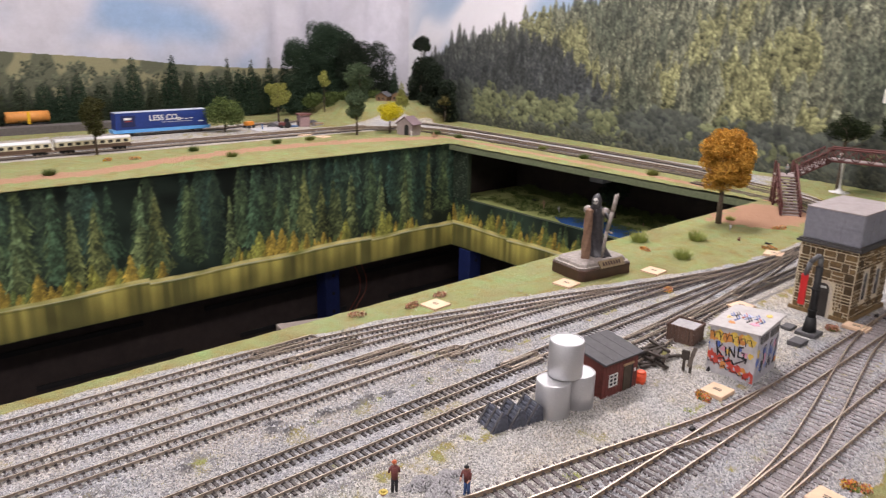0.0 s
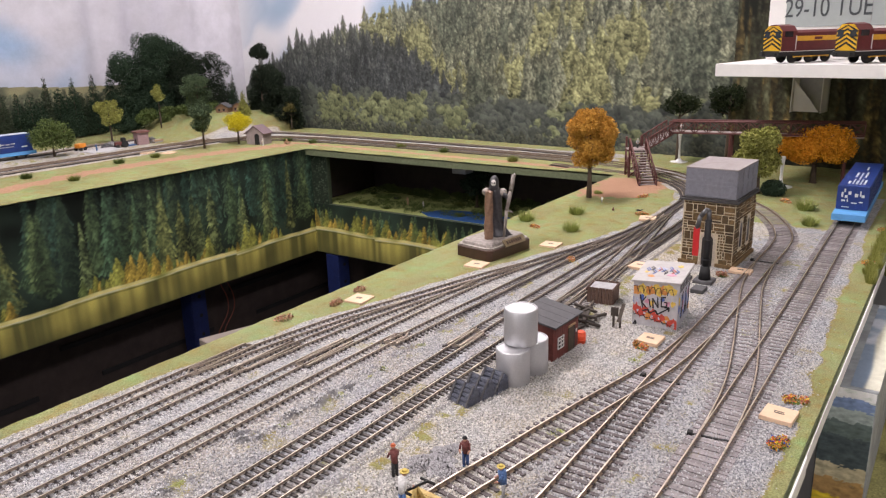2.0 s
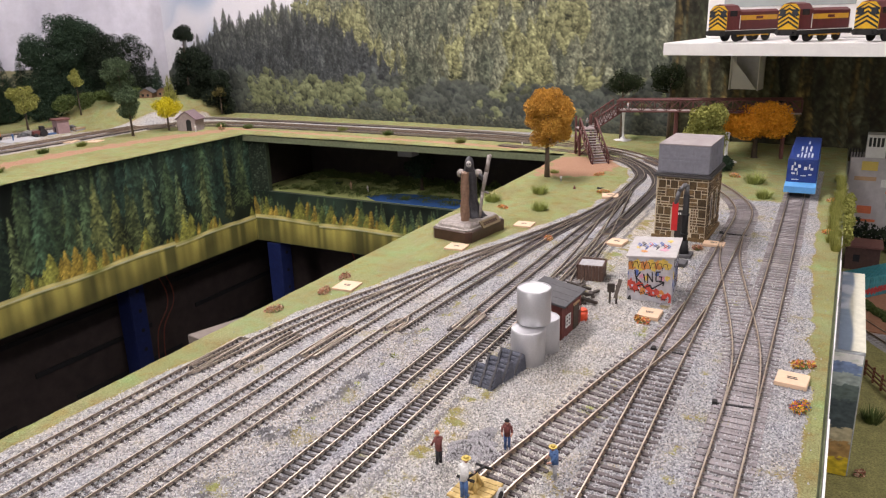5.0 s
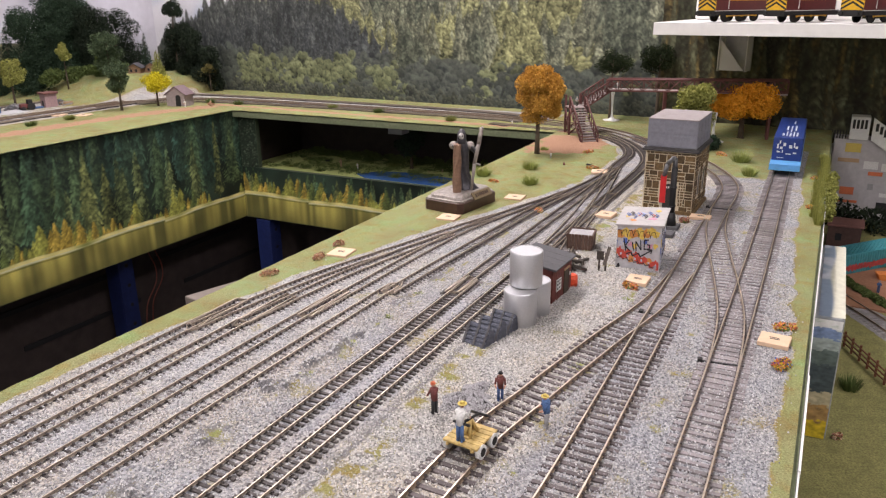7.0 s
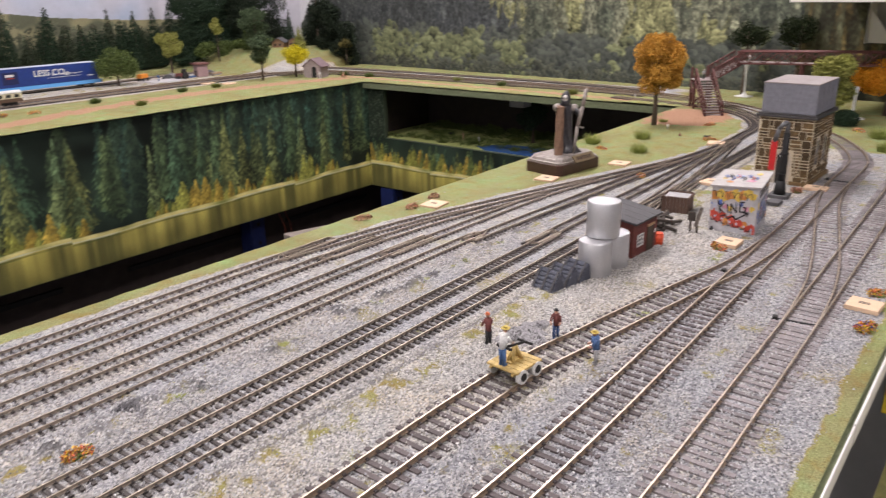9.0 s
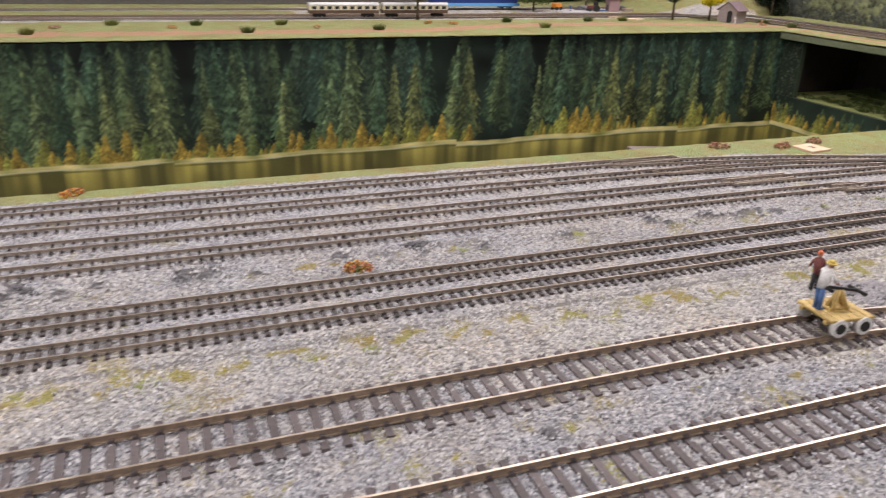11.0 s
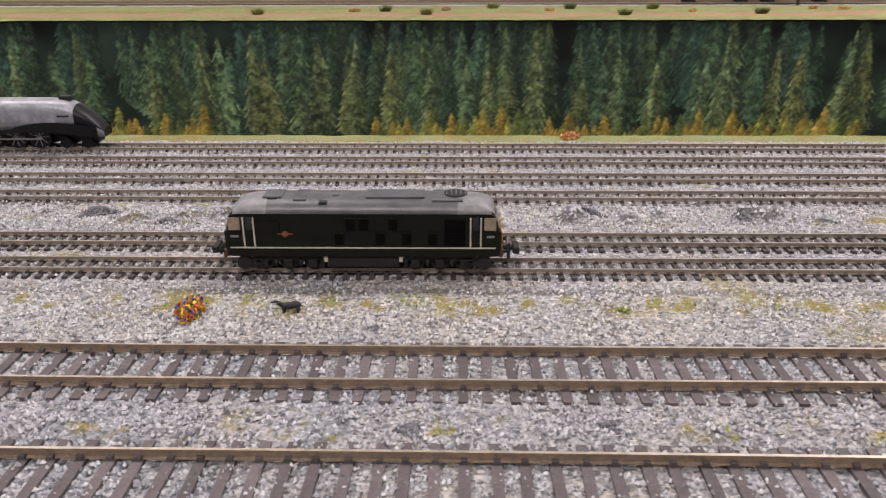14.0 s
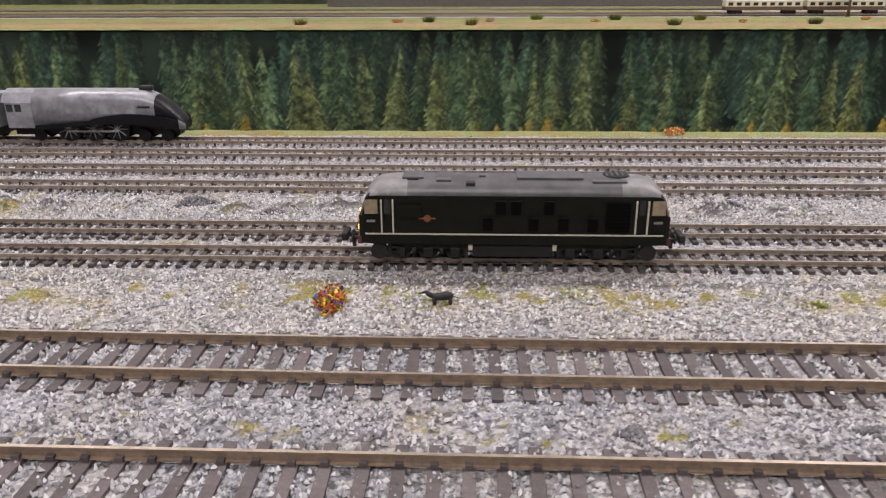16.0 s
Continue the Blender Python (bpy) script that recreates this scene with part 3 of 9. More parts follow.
tagged(sheet.done("printed_forest_panel", PRINT_SHEET, lambda a, b: (a - 1.5, 0 * a + YW - 0.0004, b)), "printed spruce forest by a lake, facing the well", "backscene", "well prints", "structure")
# end of the well: low strip, a narrow upright piece, and the edge of the board above
slab("wall_well_end", XW, XW + 0.010, YP - 0.002, YW, -0.232, -0.120, CARD, "low card facing at the end of the well", "wall")
sheet = forest_shore(YW - YP - 0.001, -0.120, -0.178, -0.231, 11)
tagged(sheet.done("printed_forest_strip", PRINT_SHEET, lambda a, b: (0 * a + XW - 0.0004, YW - 0.001 - a, b)), "printed lake shore strip below the lower scene", "backscene", "well prints", "structure")
slab("wall_well_post", XW, XW + 0.010, YW - 0.047, YW - 0.0005, -0.1195, -0.0130, CARD, "narrow card upright in the corner of the well", "wall")
sheet = Print(0, 0.0455, -0.1195, -0.0130, 0.0015)
sheet.wash(lambda A, B: [0 * A + c for c in (0.02, 0.032, 0.02)])
r5 = random.Random(5)
for i in range(70):
    s = r5.uniform(0.5, 1.3)
    sheet.leaf_tree(r5.uniform(0, 0.045), r5.uniform(-0.125, -0.025), 0.007, (0.02 * s, 0.03 * s, 0.02 * s), (0.12 * s, 0.15 * s, 0.10 * s), r5, 3)
tagged(sheet.done("printed_forest_post", PRINT_SHEET, lambda a, b: (0 * a + XW - 0.0004, YW - 0.001 - a, b)), "printed dark ivy on the corner upright", "backscene", "well prints", "structure")

# hill print along the end wall, slightly askew
def hill_plane(y):
    return 1.555 + 0.06 * y


SKY_BACK = plain("backscene_board_back", (0.5, 0.5, 0.5), 0.8, 0, 0.1, 50, 0.1)
bm = bmesh.new()
vs = [bm.verts.new(p) for p in ((hill_plane(-0.6), -0.6, -0.03), (hill_plane(1.72), 1.72, -0.03), (hill_plane(1.72), 1.72, 0.62), (hill_plane(-0.6), -0.6, 0.62), (hill_plane(-0.6) + 0.012, -0.6, -0.03), (hill_plane(1.72) + 0.012, 1.72, -0.03), (hill_plane(1.72) + 0.012, 1.72, 0.62), (hill_plane(-0.6) + 0.012, -0.6, 0.62))]
for f in ((0, 1, 2, 3), (4, 7, 6, 5), (0, 4, 5, 1), (3, 2, 6, 7), (0, 3, 7, 4), (1, 5, 6, 2)):
    bm.faces.new([vs[i] for i in f])
tagged(mesh_object("wall_hill_board", bm, SKY_BACK), "upright board that carries the printed hill", "wall", kind="structure")


SKYLINE = [(-0.2, 0.515), (0.732, 0.306), (0.86, 0.276), (0.952, 0.253), (1.05, 0.229), (1.165, 0.203), (1.224, 0.186), (1.322, 0.141), (1.42, 0.09), (1.7, -0.05)]


def crest(a):
    return interp(SKYLINE, a) - 0.010 + 0.004 * wobble(a, 0, 12)


def hill_print():
    r = random.Random(21)
    pr = Print(-0.14, 1.66, 0.0, 0.452, 0.0017)
    n1, n2 = soft_noise(pr.h, pr.w, 60, 31), soft_noise(pr.h, pr.w, 18, 32)

    def sky(A, B):
        f = np.maximum(step_np(-0.6, 0.9, n1 + 0.5 * n2), step_np(1.28, 1.5, A))
        return [x + (y - x) * f for x, y in zip((0.40, 0.52, 0.68), (0.86, 0.85, 0.90))]

    pr.wash(sky)
    C = np.array([crest(a) for a in pr.A])[None, :]
    under = step_np(0.0015, -0.0015, pr.B[:, None] - C)
    pr.c += (np.array((0.040, 0.045, 0.036)) - pr.c) * under[..., None]
    # rows of trees from the skyline down to the meadow
    rows = 58
    for k in range(rows):
        f = 1 - k / (rows - 1)
        for i in range(int(60 + 90 * f)):
            a = r.uniform(-0.17, 1.50)
            top = min(crest(a), 0.50)
            b = f * top - 0.014 + r.uniform(-0.004, 0.004)
            if b > 0.448 or top < 0.01:
                continue
            near = 1 - b / 0.5
            warm = 0.75 * noise.noise((a * 4.2, b * 6.0, 9)) + 0.75 * noise.noise((a * 12, b * 15, 2)) + r.uniform(-0.12, 0.12)
            s = r.uniform(0.62, 1.2)
            belt = 0.060 + 0.022 * noise.noise((a * 7, 1, 0)) + (0.012 if a > 0.95 else 0)
            if b < belt:
                bright = noise.noise((a * 8.0, 4, b * 9)) + (0.35 if 0.78 < a < 1.15 else 0) + 2.2 * (b - 0.035)
                if bright + r.uniform(-0.25, 0.25) > 0.14:
                    dark, lit = (0.024, 0.031, 0.022), (0.31, 0.34, 0.18)
                else:
                    dark, lit = (0.030, 0.036, 0.038), (0.135, 0.152, 0.125)
                rad = r.uniform(0.013, 0.029)
                pr.leaf_tree(a, b - 0.006, rad, [x * s for x in dark], [x * s for x in lit], r, r.choice((10, 13, 16)), r.uniform(0.9, 1.25))
                continue
            if a > 0.66 + 0.05 * noise.noise((b * 20, a * 9, 3)) and b < belt + 0.02 + 0.10 * smoothstep(0.62, 0.95, a) + 0.03 * noise.noise((a * 8, b * 5, 6)):
                dark, lit = (0.017, 0.020, 0.026), (0.115, 0.128, 0.128)
            elif warm > 0.10 and b < 0.30:
                dark, lit = (0.034, 0.038, 0.018), (0.50, 0.50, 0.25)
            elif warm < -0.28:
                dark, lit = (0.018, 0.024, 0.022), (0.22, 0.245, 0.170)
            else:
                dark, lit = (0.024, 0.030, 0.026), (0.39, 0.405, 0.275)
            haze = 0.35 * f * f
            dark = [(x + (y - x) * haze) * s for x, y in zip(dark, (0.072, 0.080, 0.068))]
            lit = [(x + (y - x) * haze) * s for x, y in zip(lit, (0.29, 0.30, 0.225))]
            if warm > 0.13 and b < 0.24 and r.random() < 0.42:
                pr.leaf_tree(a, b, r.uniform(0.012, 0.021), dark, lit, r, 12, r.uniform(1.2, 1.8))
            else:
                h = r.uniform(0.028, 0.058) * (0.42 + 0.95 * near) * (1.5 if r.random() < 0.08 else 1)
                pr.spruce(a, b, h * r.uniform(0.22, 0.32), h, dark, lit, r, r.choice((4, 5, 6)), -0.6)
    # low scrub in front
    for i in range(420):
        a, b = r.uniform(-0.14, 1.45), r.uniform(-0.012, 0.016)
        s = r.uniform(0.6, 1.15)
        pr.leaf_tree(a, b, r.uniform(0.006, 0.013), [x * s for x in (0.032, 0.037, 0.036)], [x * s for x in (0.155, 0.165, 0.120)], r, 7)
    return pr


sheet = hill_print()
unit = math.hypot(1, 0.06)
tagged(sheet.done("printed_hill", PRINT_SHEET, lambda a, b: (1.555 - 0.0006 + 0.06 * a / unit, a / unit, b)), "printed wooded hillside under a cloudy sky", "backscene", kind="structure")
bm = bmesh.new()
vs = [bm.verts.new((hill_plane(y) - 0.0006, y, z)) for y, z in ((-0.14, 0.4525), (1.655, 0.4525), (1.655, 0.615), (-0.14, 0.615))]
bm.faces.new(vs)
tagged(mesh_object("printed_hill_top", bm, plain("printed_upper_sky", (0.62, 0.66, 0.74), 0.6, 0, 0.06, 6, 0.02)), "upper sheet of printed pale sky", "backscene", kind="structure")

# darker forest print beside it
sheet = Print(-0.6, 0.085, -0.02, 0.36, 0.0022)
sheet.wash(lambda A, B: [0 * A + c for c in (0.008, 0.009, 0.005)])
r31 = random.Random(31)
for row in range(6):
    for i in range(70):
        s = r31.uniform(0.5, 1.5) * (0.75 + 0.12 * row)
        gold = r31.random() < 0.28
        sheet.spruce(r31.uniform(-0.6, 0.085), 0.17 - 0.036 * row + r31.uniform(-0.016, 0.016), r31.uniform(0.009, 0.018), r31.uniform(0.08, 0.18), [x * s for x in (0.015, 0.012, 0.006)], [x * s for x in ((0.18, 0.135, 0.05) if gold else (0.090, 0.094, 0.054))], r31, 9, -0.8)
tagged(sheet.done("printed_dark_forest", PRINT_SHEET, lambda a, b: (1.555 - 0.0046 + 0.06 * a / unit, a / unit, b)), "printed dark spruce forest in shade", "backscene", kind="structure")

# cloudy sky sheet along the back wall, hanging in soft folds near the corner
def sheet_at(u):
    """Place on the sheet at u metres along it: along the wall, round the corner, then along the hill board."""
    r, x1 = 0.07, 1.54
    if u < x1 + 1.5:
        x = u - 1.5
        return x, 1.655 + 0.010 * math.sin((x - 1.2) * 55) * smoothstep(1.15, 1.35, x) * smoothstep(1.54, 1.50, x)
    u -= x1 + 1.5
    if u < r * math.pi / 2:
        return x1 + r * math.sin(u / r), 1.655 - r * (1 - math.cos(u / r))
    u -= r * math.pi / 2
    y = 1.655 - r - u
    return min(x1 + r + 0.3 * u, hill_plane(y) - 0.0022), y


nx, nz = 240, 24
verts, cols, faces = [], [], []
for j in range(nz + 1):
    for i in range(nx + 1):
        (x, y), z = sheet_at(3.30 * i / nx), 0.62 * j / nz
        verts.append((x, y, z))
        n = noise.noise((x * 2.2, z * 5.0, 7)) + 0.5 * noise.noise((x * 7, z * 11, 1))
        f = smoothstep(-0.25, 0.25, n + 0.9 * (z - 0.16) * 2.2)
        f = max(f, smoothstep(1.15, 1.35, x))
        # ink up to 45 % paler where the sheet turns along the hill board
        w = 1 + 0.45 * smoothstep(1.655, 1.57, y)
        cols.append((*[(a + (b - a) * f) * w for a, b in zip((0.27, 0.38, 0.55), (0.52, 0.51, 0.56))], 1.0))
faces = [(j * (nx + 1) + i, j * (nx + 1) + i + 1, (j + 1) * (nx + 1) + i + 1, (j + 1) * (nx + 1) + i) for j in range(nz) for i in range(nx)]
me = bpy.data.meshes.new("printed_sky_sheet")
me.from_pydata(verts, [], faces)
me.materials.append(PRINT_SOFT)
me.color_attributes.new("ink", "FLOAT_COLOR", "POINT").data.foreach_set("color", np.array(cols, np.float32).ravel())
me.polygons.foreach_set("use_smooth", [True] * len(faces))
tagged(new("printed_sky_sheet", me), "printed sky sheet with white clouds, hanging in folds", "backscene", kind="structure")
# printed far hills and conifers low on it
def far_hills(a0, a1, pitch, seed):
    r = random.Random(seed)
    pr = Print(a0, a1, 0.0, 0.215, pitch)
    n1 = soft_noise(pr.h, pr.w, 8, 51)
    line = np.array([0.178 - 0.055 * smoothstep(0.45, 1.40, a) + 0.006 * wobble(a, 3, 6) for a in pr.A])[None, :]
    field = step_np(-0.2, 0.5, n1 + 10 * (pr.B[:, None] - line + 0.05))
    pr.wash(lambda A, B: [x + (y - x) * field for x, y in zip((0.105, 0.112, 0.072), (0.25, 0.235, 0.135))])
    for i in range(int(520 * (a1 - a0))):
        a = r.uniform(a0, a1)
        b = r.uniform(0.05, 0.155 - 0.055 * smoothstep(0.45, 1.40, a))
        s = r.uniform(0.6, 1.2)
        pr.leaf_tree(a, b, r.uniform(0.005, 0.011), (0.04 * s, 0.05 * s, 0.035 * s), (0.20 * s, 0.21 * s, 0.125 * s), r, 6)
    for i in range(int(150 * (a1 - a0))):
        s = r.uniform(0.5, 1.2)
        h = r.uniform(0.06, 0.115)
        pr.spruce(r.uniform(a0, a1), -0.005, h * r.uniform(0.13, 0.20), h, (0.016 * s, 0.022 * s, 0.016 * s), (0.10 * s, 0.115 * s, 0.068 * s), r, 7, -0.7)
    edge = np.repeat(line, pr.h, 0)
    return pr.done("printed_far_hills", PRINT_SHEET, lambda a, b: (a, 0 * a + 1.6392, b), lambda A, B: B < edge)


for a0, a1, pitch, seed in ((-1.5, 0.399, 0.006, 42), (0.4, 1.54, 0.002, 41)):
    tagged(far_hills(a0, a1, pitch, seed), "printed low wooded hills and conifers", "backscene", kind="structure")

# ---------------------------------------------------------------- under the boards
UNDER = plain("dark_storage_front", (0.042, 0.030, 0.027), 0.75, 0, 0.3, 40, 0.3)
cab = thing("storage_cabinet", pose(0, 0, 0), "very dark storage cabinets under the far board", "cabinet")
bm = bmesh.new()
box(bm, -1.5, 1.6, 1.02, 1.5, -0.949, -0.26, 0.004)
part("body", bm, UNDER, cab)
rnd.seed(2)
for i in range(7):
    for row in range(3):
        bm = bmesh.new()
        x0 = -1.1 + i * 0.38 + 0.07 * row
        box(bm, x0, x0 + 0.26, 1.0165, 1.0199, -0.30 - 0.075 * row, -0.290 - 0.075 * row, 0.001)
        part("slot", bm, BLACK, cab)
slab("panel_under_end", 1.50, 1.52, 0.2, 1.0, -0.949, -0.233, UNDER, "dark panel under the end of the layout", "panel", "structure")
# near-black sheet added across the well, above the room floor
slab("panel_well_floor", -1.5, 1.49, 0.12, 1.018, -0.62, -0.60, plain("near_black_sheet", (0.020, 0.016, 0.015), 0.9, 0, 0.3, 20, 0.5), "near-black flat sheet added across the bottom of the well", "sheet", "structure")
BLUE = plain("blue_racking_steel", (0.012, 0.022, 0.10), 0.5, 0.2, 0.25, 150, 0.1)
for x, y in ((1.050, 0.950), (1.362, 0.845)):
    post = thing("racking_post", pose(x, y, -0.599), "dark blue perforated steel racking post", "post", "racking posts")
    bm = bmesh.new()
    box(bm, -0.017, 0.017, -0.002, 0.002, 0, 0.364, 0.0006)
    box(bm, -0.017, -0.013, 0.002, 0.034, 0, 0.364, 0.0006)
    part("angle", bm, BLUE, post)
    for k in range(9):
        bm = bmesh.new()
        tube(bm, (0.002, -0.0024, 0.02 + k * 0.04), (0.002, -0.0018, 0.02 + k * 0.04), 0.004, seg=10)
        part("hole", bm, BLACK, post)
CABLE = plain("orange_cable", (0.16, 0.035, 0.018), 0.5, 0, 0.1, 300, 0.02)
for ox, oy, oz, col in ((1.105, 0.955, -0.235, CABLE), (1.125, 0.96, -0.235, CABLE), (1.40, 0.70, -0.235, plain("red_cable", (0.25, 0.02, 0.015), 0.5, 0, 0.1, 300, 0.02))):
    cu = bpy.data.curves.new("cable", "CURVE")
    cu.dimensions, cu.bevel_depth, cu.bevel_resolution = "3D", 0.0011, 2
    sp = cu.splines.new("BEZIER")
    sp.bezier_points.add(3)
    for p, (dx, dz) in zip(sp.bezier_points, ((0, 0), (0.02, -0.07), (-0.015, -0.13), (0.01, -0.36))):
        p.co = (ox + dx, oy, oz + dz)
        p.handle_left_type = p.handle_right_type = "AUTO"
    cu.materials.append(col)
    tagged(new("cable", cu), "thin loose wire hanging below the board", "cable", "hanging wires")

# grey wooden bracket fixed to the side of the yard board
bm = bmesh.new()
loft(bm, [[(0.522, 0.2012, z), (0.5255, 0.2205, z), (0.575, 0.2050, z), (0.576, 0.2012, z)] for z in (-0.070, -0.001)])
bmesh.ops.bevel(bm, geom=bm.edges[:], offset=0.0006, segments=1, affect="EDGES")
bmesh.ops.recalc_face_normals(bm, faces=bm.faces[:])
tagged(mesh_object("bracket", bm, plain("pale_grey_timber", (0.17, 0.14, 0.12), 0.8, 0, 0.15, 120, 0.1)), "pale grey wooden bracket at the side of the yard board", "bracket")

# lower scene behind the end of the well
LOWGRASS = leafy("low_scene_grass", (0.14, 0.17, 0.05), (0.46, 0.50, 0.19))
slab("ground_lower_scene", XW + 0.0105, 1.55, YP - 0.05, YW - 0.001, -0.130, -0.120, LOWGRASS, "green mat of the lower river scene", "ground")
slab("wall_lower_side", XW + 0.0125, 1.5495, YW - 0.004, YW - 0.0005, -0.1195, -0.0130, UNDER, "dark board at the side of the lower scene", "wall")
slab("wall_lower_back", 1.55, 1.56, YP - 0.05, YW, -0.130, -0.0130, UNDER, "dark board behind the lower scene", "wall")
bm = bmesh.new()
pts = [(XW + 0.011, 0.30), (XW + 0.011, 0.60), (XW + 0.035, 0.635), (XW + 0.075, 0.60), (XW + 0.09, 0.52), (XW + 0.07, 0.40), (XW + 0.05, 0.30)]
a = [bm.verts.new((x, y, -0.1185)) for x, y in pts]
bm.faces.new(a[::-1])
g = bmesh.ops.extrude_face_region(bm, geom=bm.faces[:])
bmesh.ops.translate(bm, vec=(0, 0, -0.0012), verts=[v for v in g["geom"] if isinstance(v, bmesh.types.BMVert)])
tagged(mesh_object("water_pond", bm, plain("blue_pond", (0.05, 0.13, 0.36), 0.25, 0, 0.12, 30, 0.05)), "bright blue painted pond with a curved bank", "water", kind="structure")

# ---------------------------------------------------------------- tracks
def smooth_line(pts, step=0.006):
    """Points at even steps along a smooth curve through pts."""
    P = [Vector((*p, 0)) for p in pts]
    P = [P[0] * 2 - P[1]] + P + [P[-1] * 2 - P[-2]]
    raw = []
    for i in range(1, len(P) - 2):
        n = max(2, int((P[i + 1] - P[i]).length / 0.0004))
        for k in range(n):
            t = k / n
            raw.append(0.5 * (2 * P[i] + (P[i + 1] - P[i - 1]) * t + (2 * P[i - 1] - 5 * P[i] + 4 * P[i + 1] - P[i + 2]) * t * t + (3 * P[i] - P[i - 1] - 3 * P[i + 1] + P[i + 2]) * t ** 3))
    raw.append(P[-2])
    out, acc, last = [raw[0]], 0.0, raw[0]
    for q in raw[1:]:
        acc += (q - last).length
        last = q
        if acc >= step:
            out.append(q)
            acc -= step
    return out


RAILTOP = 0.0042
SLEEPER_MESH = {}


def sleeper_mesh(gauge, dusty=False):
    if (gauge, dusty) in SLEEPER_MESH:
        return SLEEPER_MESH[gauge, dusty]
    wide = gauge > 0.012
    w, ln = (0.0026, 0.030) if wide else (0.0018, 0.0172)
    st = 0.0016 if wide else 0.0018 if dusty else 0.0023
    bm = bmesh.new()
    box(bm, -w / 2, w / 2, -ln / 2, ln / 2, -0.0012, st, 0.0)
    for s in (-1, 1):
        y = s * (gauge / 2 + 0.00045)
        box(bm, -w * 0.30, w * 0.30, y - 0.0013, y + 0.0013, st, 0.0027 if wide else 0.0031)
    me = bpy.data.meshes.new("sleeper")
    bm.to_mesh(me)
    bm.free()
    me.materials.append(SLEEPER_MID if dusty and not wide else SLEEPER_DUSTY if dusty else SLEEPER_GREY if wide else SLEEPER)
    SLEEPER_MESH[gauge, dusty] = me
    return me


def track(pts, gauge, label, near=(9, -9), drop=0.0, group="tracks", rails=(1, 1), sleepers=True, dusty=False):
    """Track along a line of points; sleepers between near[0] and near[1] in x are pieces of their own."""
    wide = gauge > 0.012
    pitch = 0.0067 if wide else 0.0047
    line = smooth_line(pts, pitch)
    top = thing("railway_track", pose(0, 0, -drop), label, "track", group)
    z0 = 0.0017 if wide else 0.0026
    head, foot = (0.00042, 0.00085) if wide else (0.0003, 0.0006)
    prof = [(-foot, z0), (-foot, z0 + 0.0002), (-head * 0.5, z0 + 0.0004), (-head * 0.5, RAILTOP - 0.0007), (-head, RAILTOP - 0.0006), (-head, RAILTOP), (head, RAILTOP), (head, RAILTOP - 0.0006), (head * 0.5, RAILTOP - 0.0007), (head * 0.5, z0 + 0.0004), (foot, z0 + 0.0002), (foot, z0)]
    dirs = []
    for i, p in enumerate(line):
        d = (line[min(i + 1, len(line) - 1)] - line[max(i - 1, 0)]).normalized()
        dirs.append(d)
    for side, on in zip((-1, 1), rails):
        if not on:
            continue
        verts, faces, mi = [], [], []
        for p, d in zip(line, dirs):
            nrm = Vector((-d.y, d.x, 0))
            c = p + nrm * side * (gauge / 2 + head)
            verts += [(c.x + nrm.x * u, c.y + nrm.y * u, z) for u, z in prof]
        m = len(prof)
        for i in range(len(line) - 1):
            for k in range(m - 1):
                faces.append((i * m + k, (i + 1) * m + k, (i + 1) * m + k + 1, i * m + k + 1))
                mi.append(0 if k == 5 else 1)
        raw_mesh("rail", verts, faces, [RAIL_TOP, RAIL_SIDE if wide else RAIL_SIDE_N], top, midx=mi)
    if not sleepers:
        return top
    me = sleeper_mesh(gauge, dusty)
    rest_v, rest_f = [], []
    base = [v.co.copy() for v in me.vertices]
    bf = [tuple(p.vertices) for p in me.polygons]
    for i, (p, d) in enumerate(zip(line, dirs)):
        ang = math.atan2(d.y, d.x) + rnd.uniform(-0.02, 0.02)
        m = Matrix.Translation((p.x, p.y, 0)) @ Matrix.Rotation(ang, 4, "Z")
        if near[0] < p.x < near[1] and p.y < 0.3:
            ob = new("sleeper", sleeper_mesh(gauge, True) if p.x > 0.62 else me)
            ob.parent = top
            ob.matrix_basis = m
        else:
            k = len(rest_v)
            rest_v += [tuple(m @ v) for v in base]
            rest_f += [tuple(k + q for q in f) for f in bf]
    if rest_v:
        ob = raw_mesh("sleepers", rest_v, rest_f, me.materials[0], top)
        ob["kind"] = "stuff"
    return top


rnd.seed(8)
OO, NN = 0.0165, 0.009
wide = "wide gauge track with rusty rails and grey weathered sleepers"
narrow = "fine scale track with dull metal rails and dark sleepers"
NEAR_W, NEAR_N = (-0.45, 1.28), (-0.45, 0.94)
T_A = [(-1.5, -0.060), (-0.3, -0.0605), (0.0, -0.0625), (0.25, -0.063), (0.42, -0.0655), (0.50, -0.0775), (0.58, -0.092), (0.66, -0.108), (0.74, -0.1145)]
T_B = [(-1.5, -0.1085), (0.0, -0.1095), (0.25, -0.114), (0.42, -0.1172), (0.60, -0.1155), (0.75, -0.1145), (0.92, -0.1135), (1.0, -0.1135), (1.05, -0.110), (1.10, -0.0965), (1.155, -0.072), (1.20, -0.045), (1.26, 0.005), (1.32, 0.055), (1.37, 0.105), (1.41, 0.17), (1.44, 0.26), (1.455, 0.36), (1.462, 0.5), (1.465, 0.8), (1.46, 1.0), (1.43, 1.12), (1.36, 1.19), (1.25, 1.225), (1.1, 1.235), (-1.5, 1.24)]
T_K = [(-1.5, -0.170), (0.0, -0.168), (0.43, -0.1665), (0.80, -0.1640), (1.08, -0.1595), (1.34, -0.156)]
T_X = [(0.52, -0.1664), (0.60, -0.1645), (0.66, -0.1595), (0.725, -0.148), (0.80, -0.1325), (0.87, -0.1195), (0.94, -0.1140)]
track(T_A, OO, wide, NEAR_W)
track(T_B, OO, wide, NEAR_W)
